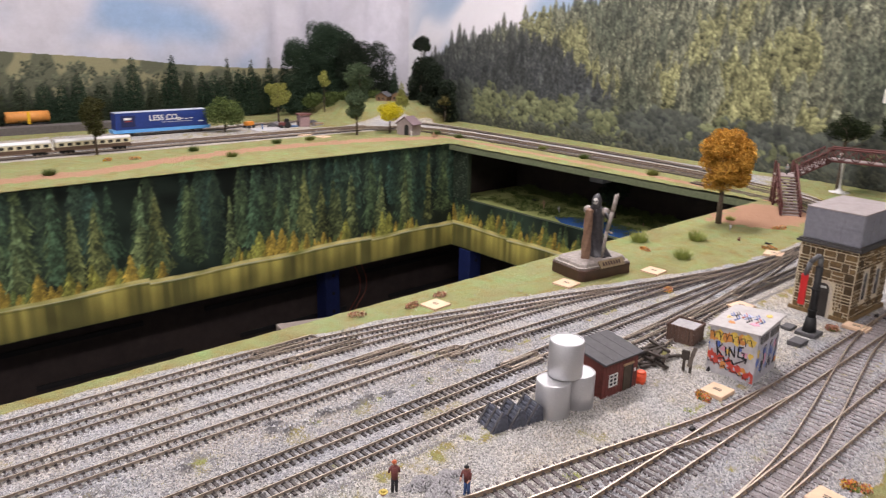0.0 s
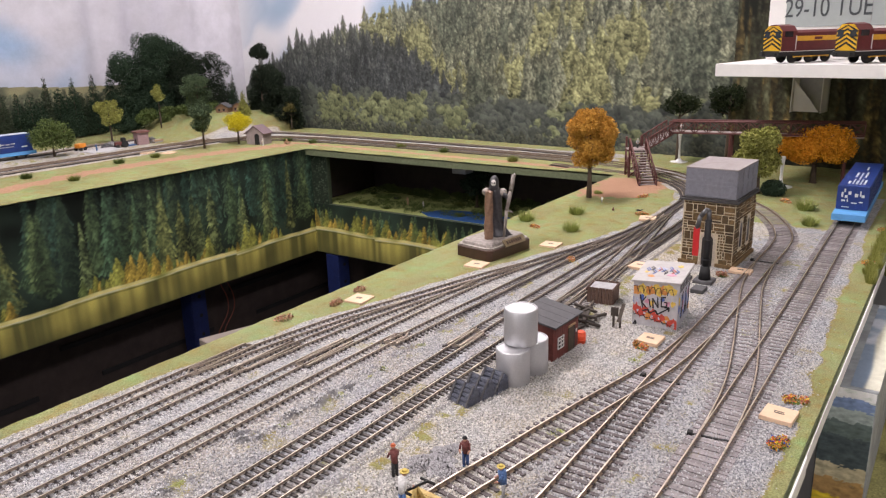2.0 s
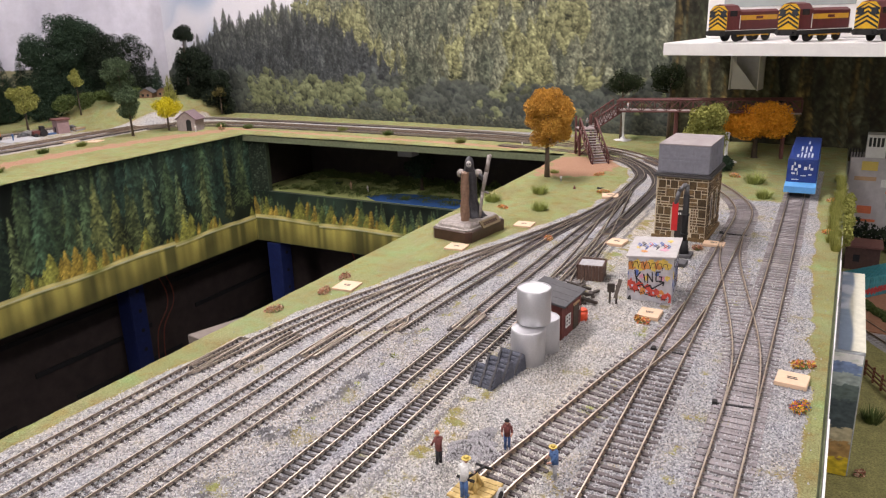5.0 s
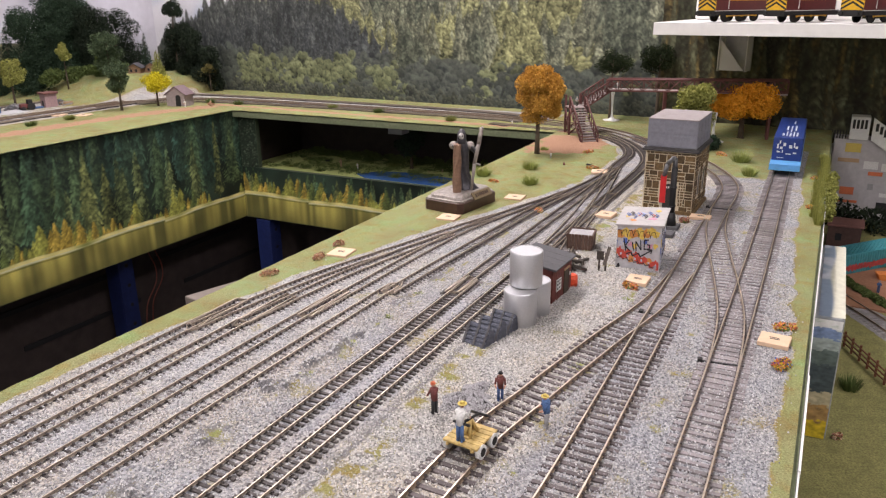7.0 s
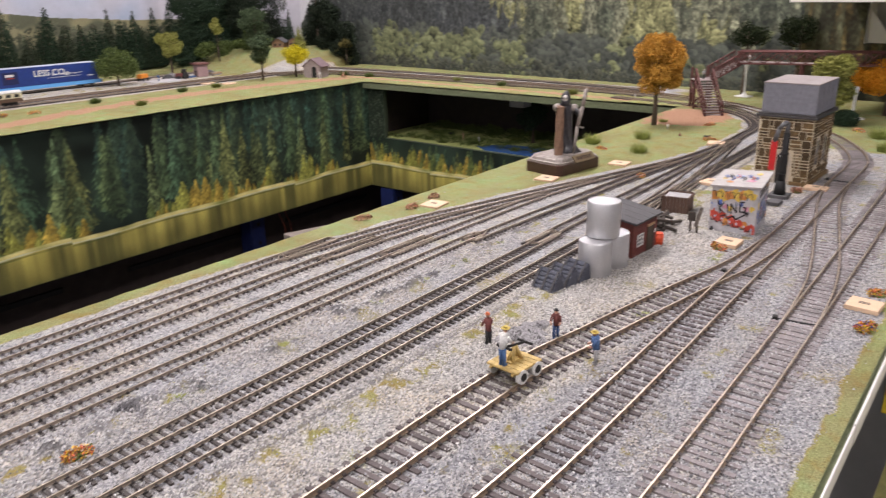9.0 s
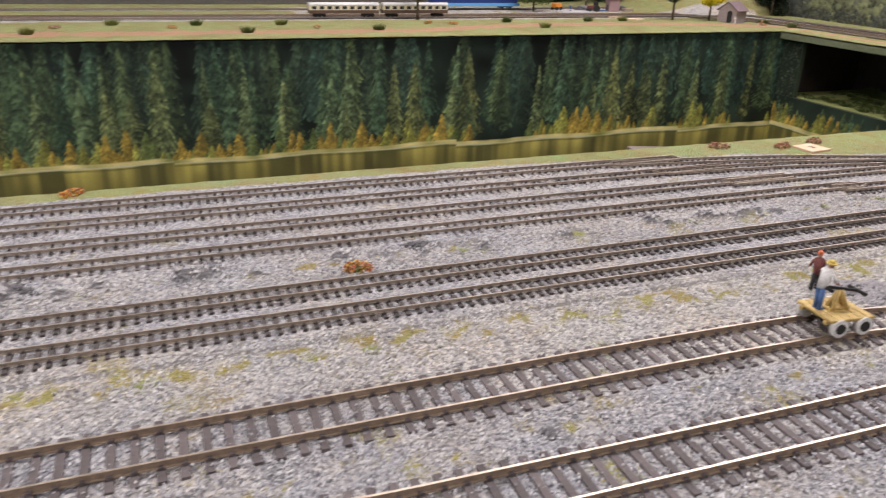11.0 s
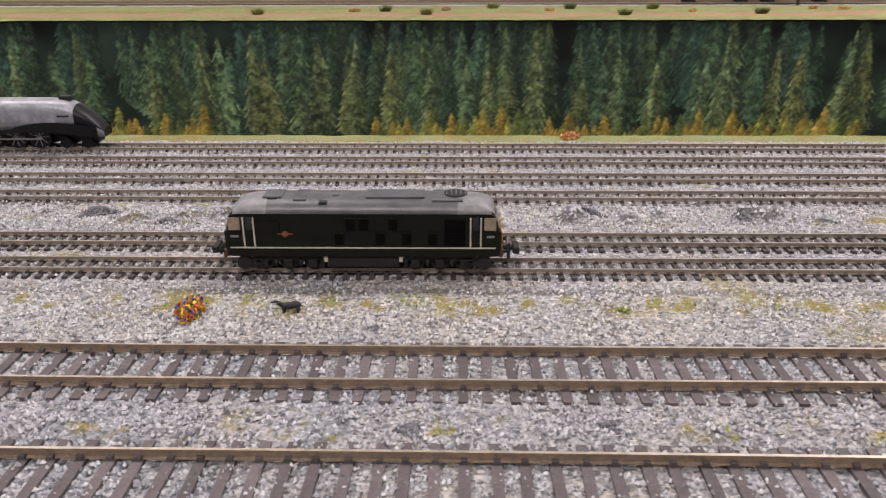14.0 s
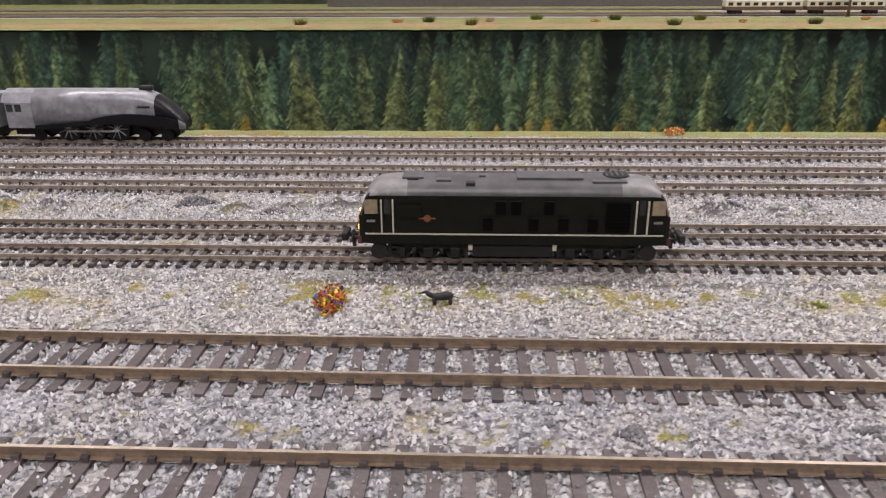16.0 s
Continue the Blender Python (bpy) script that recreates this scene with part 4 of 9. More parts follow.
track(T_K, OO, wide, NEAR_W, dusty=True)
track(T_X, OO, "wide gauge crossover between siding and running line", NEAR_W, 0.0003, dusty=True)
T_C = [(-1.5, 0.0047), (0.75, 0.0047), (0.9, 0.0050), (1.05, 0.0050), (1.15, 0.010), (1.22, 0.030), (1.28, 0.062), (1.335, 0.105), (1.375, 0.155), (1.40, 0.22), (1.42, 0.32), (1.425, 0.5), (1.425, 0.8), (1.415, 1.0), (1.385, 1.10), (1.32, 1.16), (1.2, 1.185), (-1.5, 1.19)]
T_D = [(-1.5, 0.0297), (0.45, 0.0300), (0.62, 0.0345), (0.80, 0.0345), (0.95, 0.0335), (1.05, 0.0340), (1.12, 0.0400), (1.19, 0.0430), (1.24, 0.058), (1.285, 0.085), (1.32, 0.122), (1.345, 0.17), (1.36, 0.24), (1.375, 0.34)]
T_E = [(-1.5, 0.0825), (0.40, 0.0825), (0.60, 0.0765), (0.74, 0.0685), (0.86, 0.0610), (0.94, 0.0520), (1.02, 0.0420), (1.10, 0.0385)]
T_F = [(-1.5, 0.1103), (0.40, 0.1103), (0.53, 0.1065), (0.65, 0.1030), (0.75, 0.0970), (0.83, 0.0830), (0.90, 0.0640)]
T_G = [(-1.5, 0.1403), (0.38, 0.1403), (0.50, 0.1385), (0.60, 0.1310), (0.68, 0.1170), (0.75, 0.1010)]
T_H = [(-1.5, 0.1680), (0.36, 0.1680), (0.48, 0.1640), (0.60, 0.1480), (0.68, 0.1270), (0.76, 0.1060), (0.84, 0.0810), (0.93, 0.0570), (1.00, 0.0440), (1.10, 0.0400)]
T_S = [(0.63, -0.0240), (0.72, -0.0150), (0.80, -0.0040), (0.88, 0.0040), (0.95, 0.0140), (1.03, 0.0260), (1.10, 0.0360)]
T_CD = [(0.66, 0.0050), (0.76, 0.0080), (0.85, 0.0140), (0.95, 0.0240), (1.04, 0.0320)]
for k, t in enumerate((T_C, T_D, T_E, T_F, T_G, T_H)):
    track(t, NN, narrow, NEAR_N, dusty=k > 1)
track(T_S, NN, "fine scale spur that ends behind the hut", NEAR_W, 0.0003, dusty=True)
track(T_CD, NN, "fine scale crossover between two roads", NEAR_W, 0.0004, dusty=True)
track([(-1.5, 1.372), (0.8, 1.372), (1.0, 1.378), (1.15, 1.402), (1.28, 1.400), (1.39, 1.350), (1.465, 1.26), (1.505, 1.15), (1.515, 0.95), (1.515, 0.6), (1.50, 0.4), (1.48, 0.3)], NN, "fine scale track along the back of the layout", (9, -9))

# loose ballast stones near the camera
rs = np.random.RandomState(4)
N_ST = 300000
sx, sy = -0.40 + 1.25 * rs.beta(1.0, 1.35, N_ST), rs.uniform(-0.205, 0.186, N_ST)
keep = np.ones(N_ST, bool)
for c, g in ((0.0047, NN), (0.0297, NN), (0.0825, NN), (0.1103, NN), (0.1403, NN), (0.168, NN)):
    for s in (-1, 1):
        keep &= ~((np.abs(sy - c - s * (g / 2 + 0.0004)) < 0.0014) & (sx < 0.45))
for t in (T_A, T_B, T_K):
    xs_, ys_ = np.array([p[0] for p in t[:9]]), np.array([p[1] for p in t[:9]])
    cy = np.interp(sx, xs_, ys_)
    for s in (-1, 1):
        keep &= np.abs(sy - cy - s * (OO / 2 + 0.0005)) > 0.0016
    keep &= ~((np.abs(sy - cy) < 0.0155) & (sx < 0.40) & (np.abs((sx + 1.5) % 0.0067 - 0.00335) > 0.0018) & (rs.uniform(0, 1, N_ST) < 0.85))
gap = np.zeros(N_ST)
for c in (0.0047, 0.0297, 0.0825, 0.1103, 0.1403, 0.168):
    inner = np.where(np.abs(sy - c) < 0.0038, 0.40 if c > 0.05 else 0.62, 0.93)
    keep &= ~((np.abs(sy - c) < 0.0100) & (sx < 0.42) & (np.abs((sx + 1.5) % 0.0047 - 0.00235) > 0.0012) & (rs.uniform(0, 1, N_ST) < inner))
    gap = np.where((np.abs(sy - c) < 0.0078) & (sx < 0.42), 0.0007, gap)
green = np.array([cover(x, y)[0] for x, y in zip(sx, sy)])
keep &= rs.uniform(0, 1, N_ST) > np.clip(green * 1.5 - 0.2, 0, 0.97)
sx, sy, gap = sx[keep], sy[keep], gap[keep]
# stray stones lying on the sleepers
ex = rs.uniform(-0.40, 0.80, 3000)
ey = np.concatenate([np.interp(ex[i::3], [p[0] for p in t[:9]], [p[1] for p in t[:9]]) for i, t in enumerate((T_A, T_B, T_K))])
ex = np.concatenate([ex[i::3] for i in range(3)])
off = np.where(rs.uniform(0, 1, len(ex)) < 0.6, rs.uniform(-0.0062, 0.0062, len(ex)), rs.choice((-1, 1), len(ex)) * rs.uniform(0.0105, 0.0145, len(ex)))
stray = np.concatenate([gap, np.full(len(ex), 0.0009)])
sx, sy = np.concatenate([sx, ex]), np.concatenate([sy, ey + off])
n = len(sx)
rise = np.array([lump(x, y) if y < 0.1 and x < 0.62 else 0.0 for x, y in zip(sx, sy)])
size = rs.uniform(0.00042, 0.00082, n) * (1 + 90 * rise)
base = np.array([(1, 0, -0.3), (0, 1, -0.3), (-1, 0, -0.3), (0, -1, -0.3), (0.1, 0.1, 1.0)])
jit = rs.uniform(0.6, 1.35, (n, 5, 3))
yaw = rs.uniform(0, math.tau, n)
b = base[None] * jit * size[:, None, None]
cx, sn = np.cos(yaw)[:, None], np.sin(yaw)[:, None]
vx, vy = b[:, :, 0] * cx - b[:, :, 1] * sn * 0.7, b[:, :, 0] * sn + b[:, :, 1] * cx * 0.7
verts = np.stack([vx + sx[:, None], vy + sy[:, None], b[:, :, 2] + (0.0009 + 0.0007 * rs.uniform(0, 1, n) ** 2 + 0.0006 * (sy > 0.071) + stray + rise)[:, None]], -1).reshape(-1, 3)
tri = np.array([(0, 1, 4), (1, 2, 4), (2, 3, 4), (3, 0, 4)])
faces = (tri[None] + (np.arange(n) * 5)[:, None, None]).reshape(-1, 3)
STONE, snt, sb = nodes_of("loose_ballast")
geo = snt.nodes.new("ShaderNodeNewGeometry")
link(snt, ramp(snt, geo.outputs["Random Per Island"], [(0, (0.085, 0.086, 0.094)), (0.25, (0.255, 0.256, 0.270)), (0.75, (0.415, 0.414, 0.424)), (1, (0.57, 0.565, 0.565))]), sb.inputs["Base Color"])
sb.inputs["Roughness"].default_value = 0.9
CREAM_STONE, snt, sb = nodes_of("cream_ballast")
geo = snt.nodes.new("ShaderNodeNewGeometry")
link(snt, ramp(snt, geo.outputs["Random Per Island"], [(0, (0.14, 0.132, 0.12)), (0.25, (0.33, 0.319, 0.303)), (0.75, (0.495, 0.480, 0.460)), (1, (0.65, 0.633, 0.61))]), sb.inputs["Base Color"])
sb.inputs["Roughness"].default_value = 0.9
pale = np.repeat(np.array([dusty_cream(x, y) for x, y in zip(sx, sy)]) > rs.uniform(0, 1, n), 4).astype(np.int32)
ob = raw_mesh("ballast_stones", verts, faces, [STONE, CREAM_STONE], midx=pale)
tagged(ob, "loose grey and cream ballast stones between the tracks", "ballast", kind="stuff")

# fine weeds among the stones
WEED = leafy("yellowish_weed_fibre", (0.16, 0.15, 0.055), (0.44, 0.38, 0.15))
N_W = 90000
wx, wy = rs.uniform(-0.40, 0.95, N_W), rs.uniform(-0.19, 0.10, N_W)
wet = np.array([cover(x, y)[0] for x, y in zip(wx, wy)])
pick = (wet > 0.12) & (wet < 0.93) & (rs.uniform(0, 1, N_W) < wet * 1.3)
wx, wy = wx[pick], wy[pick]
n = len(wx)
ang, ln = rs.uniform(0, math.tau, n), rs.uniform(0.0008, 0.0022, n)
c, s_ = np.cos(ang) * ln, np.sin(ang) * ln
lift = rs.uniform(0.0003, 0.0013, n)
z0 = np.full(n, 0.0011)
v = np.stack([np.stack([wx - s_ * 0.12, wy + c * 0.12, z0], 1), np.stack([wx + s_ * 0.12, wy - c * 0.12, z0], 1), np.stack([wx + c, wy + s_, z0 + lift], 1)], 1).reshape(-1, 3)
tagged(raw_mesh("weeds", v, np.arange(n * 3).reshape(-1, 3), WEED), "fine yellow green weed fibres among the ballast", "weeds", kind="stuff")

# ---------------------------------------------------------------- foliage helpers
def leaf_mesh(name, blobs, n, size, mat, parent, seed, flat=0.0):
    """Many small leaves in and on lumps (x, y, z, rx, ry, rz)."""
    r = np.random.RandomState(seed)
    B = np.array(blobs, float)
    w = B[:, 3] * B[:, 4] * B[:, 5]
    pick = r.choice(len(B), n, p=w / w.sum())
    d = r.normal(size=(n, 3))
    d /= np.linalg.norm(d, axis=1)[:, None]
    rad = r.uniform(0.55, 1.08, n)[:, None]
    c = B[pick, :3] + d * rad * B[pick, 3:6]
    a = r.normal(size=(n, 3))
    a /= np.linalg.norm(a, axis=1)[:, None]
    b = np.cross(a, r.normal(size=(n, 3)))
    b /= np.linalg.norm(b, axis=1)[:, None]
    s = size * r.uniform(0.6, 1.4, n)[:, None]
    nrm = np.cross(a, b) * s * 0.35
    v = np.stack([c - a * s, c + b * s * 0.6 + nrm, c + a * s, c - b * s * 0.6 + nrm], 1).reshape(-1, 3)
    f = (np.array([(0, 1, 2), (0, 2, 3)])[None] + (np.arange(n) * 4)[:, None, None]).reshape(-1, 3)
    return raw_mesh(name, v, f, mat, parent)


def lumps(r, n, rx, rz, z, seed, small=0.45):
    q = random.Random(seed)
    out = [(0, 0, z, rx * 0.62, rx * 0.62, rz * 0.72)]
    for i in range(n):
        t, u = q.uniform(0, math.tau), q.uniform(-0.9, 0.95)
        k = math.sqrt(max(0.05, 1 - u * u))
        s = small * q.uniform(0.7, 1.2)
        out.append((rx * 0.68 * k * math.cos(t), rx * 0.68 * k * math.sin(t), z + rz * 0.68 * u, rx * s, rx * s, rx * s * 0.9))
    return out


def limb_trunk(bm, h, r, reach, n, seed, lean=0.0):
    q = random.Random(seed)
    tube(bm, (0, 0, -0.001), (lean * h * 0.4, 0, h * 0.45), r * 1.25, r * 0.85, 8)
    tube(bm, (lean * h * 0.4, 0, h * 0.45), (lean * h, 0, h), r * 0.85, r * 0.3, 8)
    for i in range(6):
        t = i * math.tau / 6
        tube(bm, (0, 0, 0.004), (math.cos(t) * r * 2.2, math.sin(t) * r * 2.2, -0.001), r * 0.6, r * 0.2, 5)
    for i in range(n):
        t, z = q.uniform(0, math.tau), h * q.uniform(0.45, 0.9)
        tube(bm, (lean * z, 0, z), (lean * z + reach * math.cos(t), reach * math.sin(t), z + reach * q.uniform(0.3, 0.8)), r * 0.4, r * 0.12, 5)


def tree(x, y, h, crown_r, crown_h, mat, label, seed, z=0.0, n=1600, leaf=0.0022, stem=0.0022, nl=9, lean=0.0, small=0.45):
    t = thing("tree", pose(x, y, z), label, "tree", "model trees")
    cz = h - crown_h / 2
    bm = bmesh.new()
    limb_trunk(bm, cz + crown_h * 0.15, stem, crown_r * 0.75, 7, seed, lean)
    part("trunk", bm, BARK, t)
    bl = [(a + lean * h, b, c, d, e, f) for a, b, c, d, e, f in lumps(None, nl, crown_r, crown_h / 2, cz, seed, small)]
    leaf_mesh("crown", bl, n, leaf, mat, t, seed)
    return t


def conifer_tree(x, y, h, r, mat, label, seed, z=0.0, n=900, power=1.0):
    t = thing("conifer_tree", pose(x, y, z), label, "tree", "model conifers")
    bm = bmesh.new()
    tube(bm, (0, 0, -0.001), (0, 0, h * 0.97), 0.002, 0.0004, 6)
    part("trunk", bm, BARK, t)
    bl = []
    k = 9
    for i in range(k):
        f = i / k
        rr = r * (1 - f) ** power + 0.001
        bl.append((0, 0, h * (0.10 + 0.88 * f), rr, rr, h / k * 0.75))
    leaf_mesh("crown", bl, n * 2, 0.0018, mat, t, seed)
    return t


G_DARK = leafy("dark_green_foliage", (0.015, 0.028, 0.017), (0.052, 0.086, 0.050))
G_MID = leafy("mid_green_foliage", (0.045, 0.072, 0.020), (0.17, 0.22, 0.07))
G_LIME = leafy("lime_green_foliage", (0.15, 0.165, 0.035), (0.44, 0.44, 0.13))
G_YELL = leafy("bright_yellow_foliage", (0.40, 0.33, 0.01), (0.80, 0.70, 0.03))
G_GOLD = leafy("golden_autumn_foliage", (0.36, 0.17, 0.022), (0.82, 0.47, 0.095))
G_ORNG = leafy("orange_autumn_foliage", (0.62, 0.22, 0.010), (1.0, 0.50, 0.05))
G_BLUE = leafy("grey_green_foliage", (0.035, 0.058, 0.030), (0.12, 0.165, 0.085))
G_BLACK = leafy("blackish_green_foliage", (0.010, 0.016, 0.011), (0.034, 0.048, 0.028))
G_TUFT = leafy("grass_tuft", (0.17, 0.21, 0.05), (0.46, 0.50, 0.17))


def tuft(x, y, r, h, seed, mat=None, label="low tuft of green static grass", z=0.0008, n=120):
    """Upright blades that lean outwards from one root."""
    q = np.random.RandomState(seed)
    t = q.uniform(0, math.tau, n)
    d = np.sqrt(q.uniform(0, 1, n)) * r
    hh = h * q.uniform(0.5, 1.1, n)
    c, s = np.cos(t), np.sin(t)
    w = 0.0005
    base = np.stack([c * d * 0.6, s * d * 0.6, np.zeros(n)], 1)
    tip = np.stack([c * d * 1.15, s * d * 1.15, hh], 1)
    side = np.stack([-s, c, 0 * c], 1) * w
    v = np.stack([base - side, base + side, tip], 1).reshape(-1, 3)
    f = np.arange(n * 3).reshape(-1, 3)
    ob = raw_mesh("grass_tuft", v, f, mat or G_TUFT)
    ob.matrix_basis = pose(x, y, z)
    return tagged(ob, label, "grass tuft", "grass tufts")


FLOWER = {}
for k, cols in enumerate((((0.62, 0.16, 0.08), (0.75, 0.45, 0.06), (0.6, 0.5, 0.35)), ((0.75, 0.50, 0.04), (0.65, 0.15, 0.05), (0.06, 0.09, 0.35)), ((0.50, 0.22, 0.14), (0.66, 0.48, 0.32), (0.30, 0.14, 0.12)))):
    m, nt, b = nodes_of("flower_petals_%s" % "abc"[k])
    g = nt.nodes.new("ShaderNodeNewGeometry")
    rp = nt.nodes.new("ShaderNodeValToRGB")
    rp.color_ramp.interpolation = "CONSTANT"
    for c in range(3):
        rp.color_ramp.elements.new(0.5)
    for e, (p, c) in zip(rp.color_ramp.elements, ((0, cols[0]), (0.3, cols[1]), (0.55, cols[2]), (0.75, (0.30, 0.14, 0.05)), (0.9, (0.07, 0.10, 0.02)))):
        e.position, e.color = p, (*c, 1)
    link(nt, g.outputs["Random Per Island"], rp.inputs[0])
    link(nt, rp.outputs[0], b.inputs["Base Color"])
    b.inputs["Roughness"].default_value = 0.8
    FLOWER[k] = m


def flower_clump(x, y, r, seed, kind=0, h=0.0055):
    t = thing("flower_clump", pose(x, y, 0.0006, 0, 0, seed * 47 % 360), ("clump of red, orange and cream flowers", "clump of yellow, red and blue flowers", "clump of pink and dark red flowers")[kind] + " on the ground", "flowers", "flower clumps")
    bl = [(0, 0, h * 0.35, r * 0.75, r * 0.6, h * 0.5), (r * 0.5, 0.1 * r, h * 0.35, r * 0.45, r * 0.4, h * 0.5), (-r * 0.5, -0.1 * r, h * 0.4, r * 0.45, r * 0.4, h * 0.45)]
    leaf_mesh("blossom", bl, 420, 0.00085, FLOWER[kind], t, seed)
    bm = bmesh.new()
    ball(bm, (0, 0, h * 0.1), 1, 2, 0, (r * 0.6, r * 0.45, h * 0.30))
    part("leaf_cushion", bm, G_MID, t)
    return t


# ---------------------------------------------------------------- diesel locomotive
LOCO_GREEN = plain("weathered_loco_green", (0.0062, 0.0072, 0.0048), 0.46, 0, 0.35, 220, 0.03, 0.0, 0.22)
PITCH = plain("dark_recess", (0.0015, 0.0015, 0.0015), 0.6, 0, 0.2, 300, 0.0, 0.0, 0.1)
LOCO_END = plain("dusty_pale_roof_end", (0.20, 0.198, 0.20), 0.45, 0, 0.35, 260, 0.04)
LOCO_ROOF = plain("dusty_grey_roof", (0.090, 0.089, 0.093), 0.40, 0, 0.4, 160, 0.04)
YELLOW = plain("warning_panel_yellow", (0.72, 0.42, 0.02), 0.45, 0, 0.15, 300, 0.02)
GRIMY_RED = plain("grimy_beam_red", (0.085, 0.026, 0.020), 0.6, 0, 0.3, 500, 0.04)
RED = plain("buffer_beam_red", (0.32, 0.035, 0.02), 0.5, 0, 0.2, 400, 0.03)
CREAM = plain("cream_lining", (0.55, 0.52, 0.42), 0.5, 0, 0.1, 400, 0.01)
# pale cream pane colour stands in for light inside the cab
CABGLASS = plain("cab_window_pane", (0.30, 0.24, 0.165), 0.15, 0, 0.35, 250, 0.01)
DARKGLASS = plain("dark_window_pane", (0.03, 0.032, 0.035), 0.12, 0, 0.2, 250, 0.0)
STEEL = plain("bright_wheel_steel", (0.45, 0.44, 0.43), 0.35, 1.0, 0.2, 400, 0.02)
LAMPGLOW, lnt, lb = nodes_of("lit_headlamp")
lb.inputs["Base Color"].default_value = (0.9, 0.7, 0.2, 1)
lb.inputs["Emission Color"].default_value = (1, 0.75, 0.2, 1)
lb.inputs["Emission Strength"].default_value = 3.0


def bar(name, x0, x1, y0, y1, z0, z1, mat, parent, label="", bev=0.0, m=None):
    bm = bmesh.new()
    box(bm, x0, x1, y0, y1, z0, z1, bev)
    return part(name, bm, mat, parent, label, m)


def bogie(parent, x, half=0.0125, wheel_r=0.0033, w=0.0070, axles=(-0.0085, 0.0, 0.0085)):
    bm = bmesh.new()
    for s in (-1, 1):
        y = s * w
        box(bm, x - half, x + half, y - 0.0007, y + 0.0007, 0.0040, 0.0058, 0.0003)
        for a in axles:
            box(bm, x + a - 0.0015, x + a + 0.0015, y - 0.0012, y + 0.0012, 0.0014, 0.0046, 0.0003)
        for a in (-0.0043, 0.0043):
            tube(bm, (x + a, y + s * 0.0006, 0.0022), (x + a, y + s * 0.0006, 0.0046), 0.0008, seg=8)
        box(bm, x - half, x - half + 0.0012, y - 0.0006, y + 0.0006, 0.0012, 0.0044)
        box(bm, x + half - 0.0012, x + half, y - 0.0006, y + 0.0006, 0.0012, 0.0044)
    box(bm, x - half * 0.8, x + half * 0.8, -w + 0.001, w - 0.001, 0.0045, 0.0060)
    b = part("bogie_frame", bm, DARK, parent)
    for a in axles:
        bm = bmesh.new()
        for s in (-1, 1):
            tube(bm, (x + a, s * 0.0045, wheel_r), (x + a, s * 0.0060, wheel_r), wheel_r, seg=18)
        tube(bm, (x + a, -0.0045, wheel_r), (x + a, 0.0045, wheel_r), 0.0008, seg=8)
        part("wheelset", bm, DARK, b)
    return b


def coupling(parent, x, s):
    bm = bmesh.new()
    box(bm, min(x, x + s * 0.004), max(x, x + s * 0.004), -0.0008, 0.0008, 0.0052, 0.0068, 0.0003)
    box(bm, min(x + s * 0.004, x + s * 0.0062), max(x + s * 0.004, x + s * 0.0062), -0.0035, 0.0035, 0.0048, 0.0074, 0.0005)
    box(bm, min(x + s * 0.002, x + s * 0.0032), max(x + s * 0.002, x + s * 0.0032), -0.0006, 0.0006, 0.002, 0.0075, 0.0003)
    return part("coupling", bm, BLACK, parent, "black hook coupling")


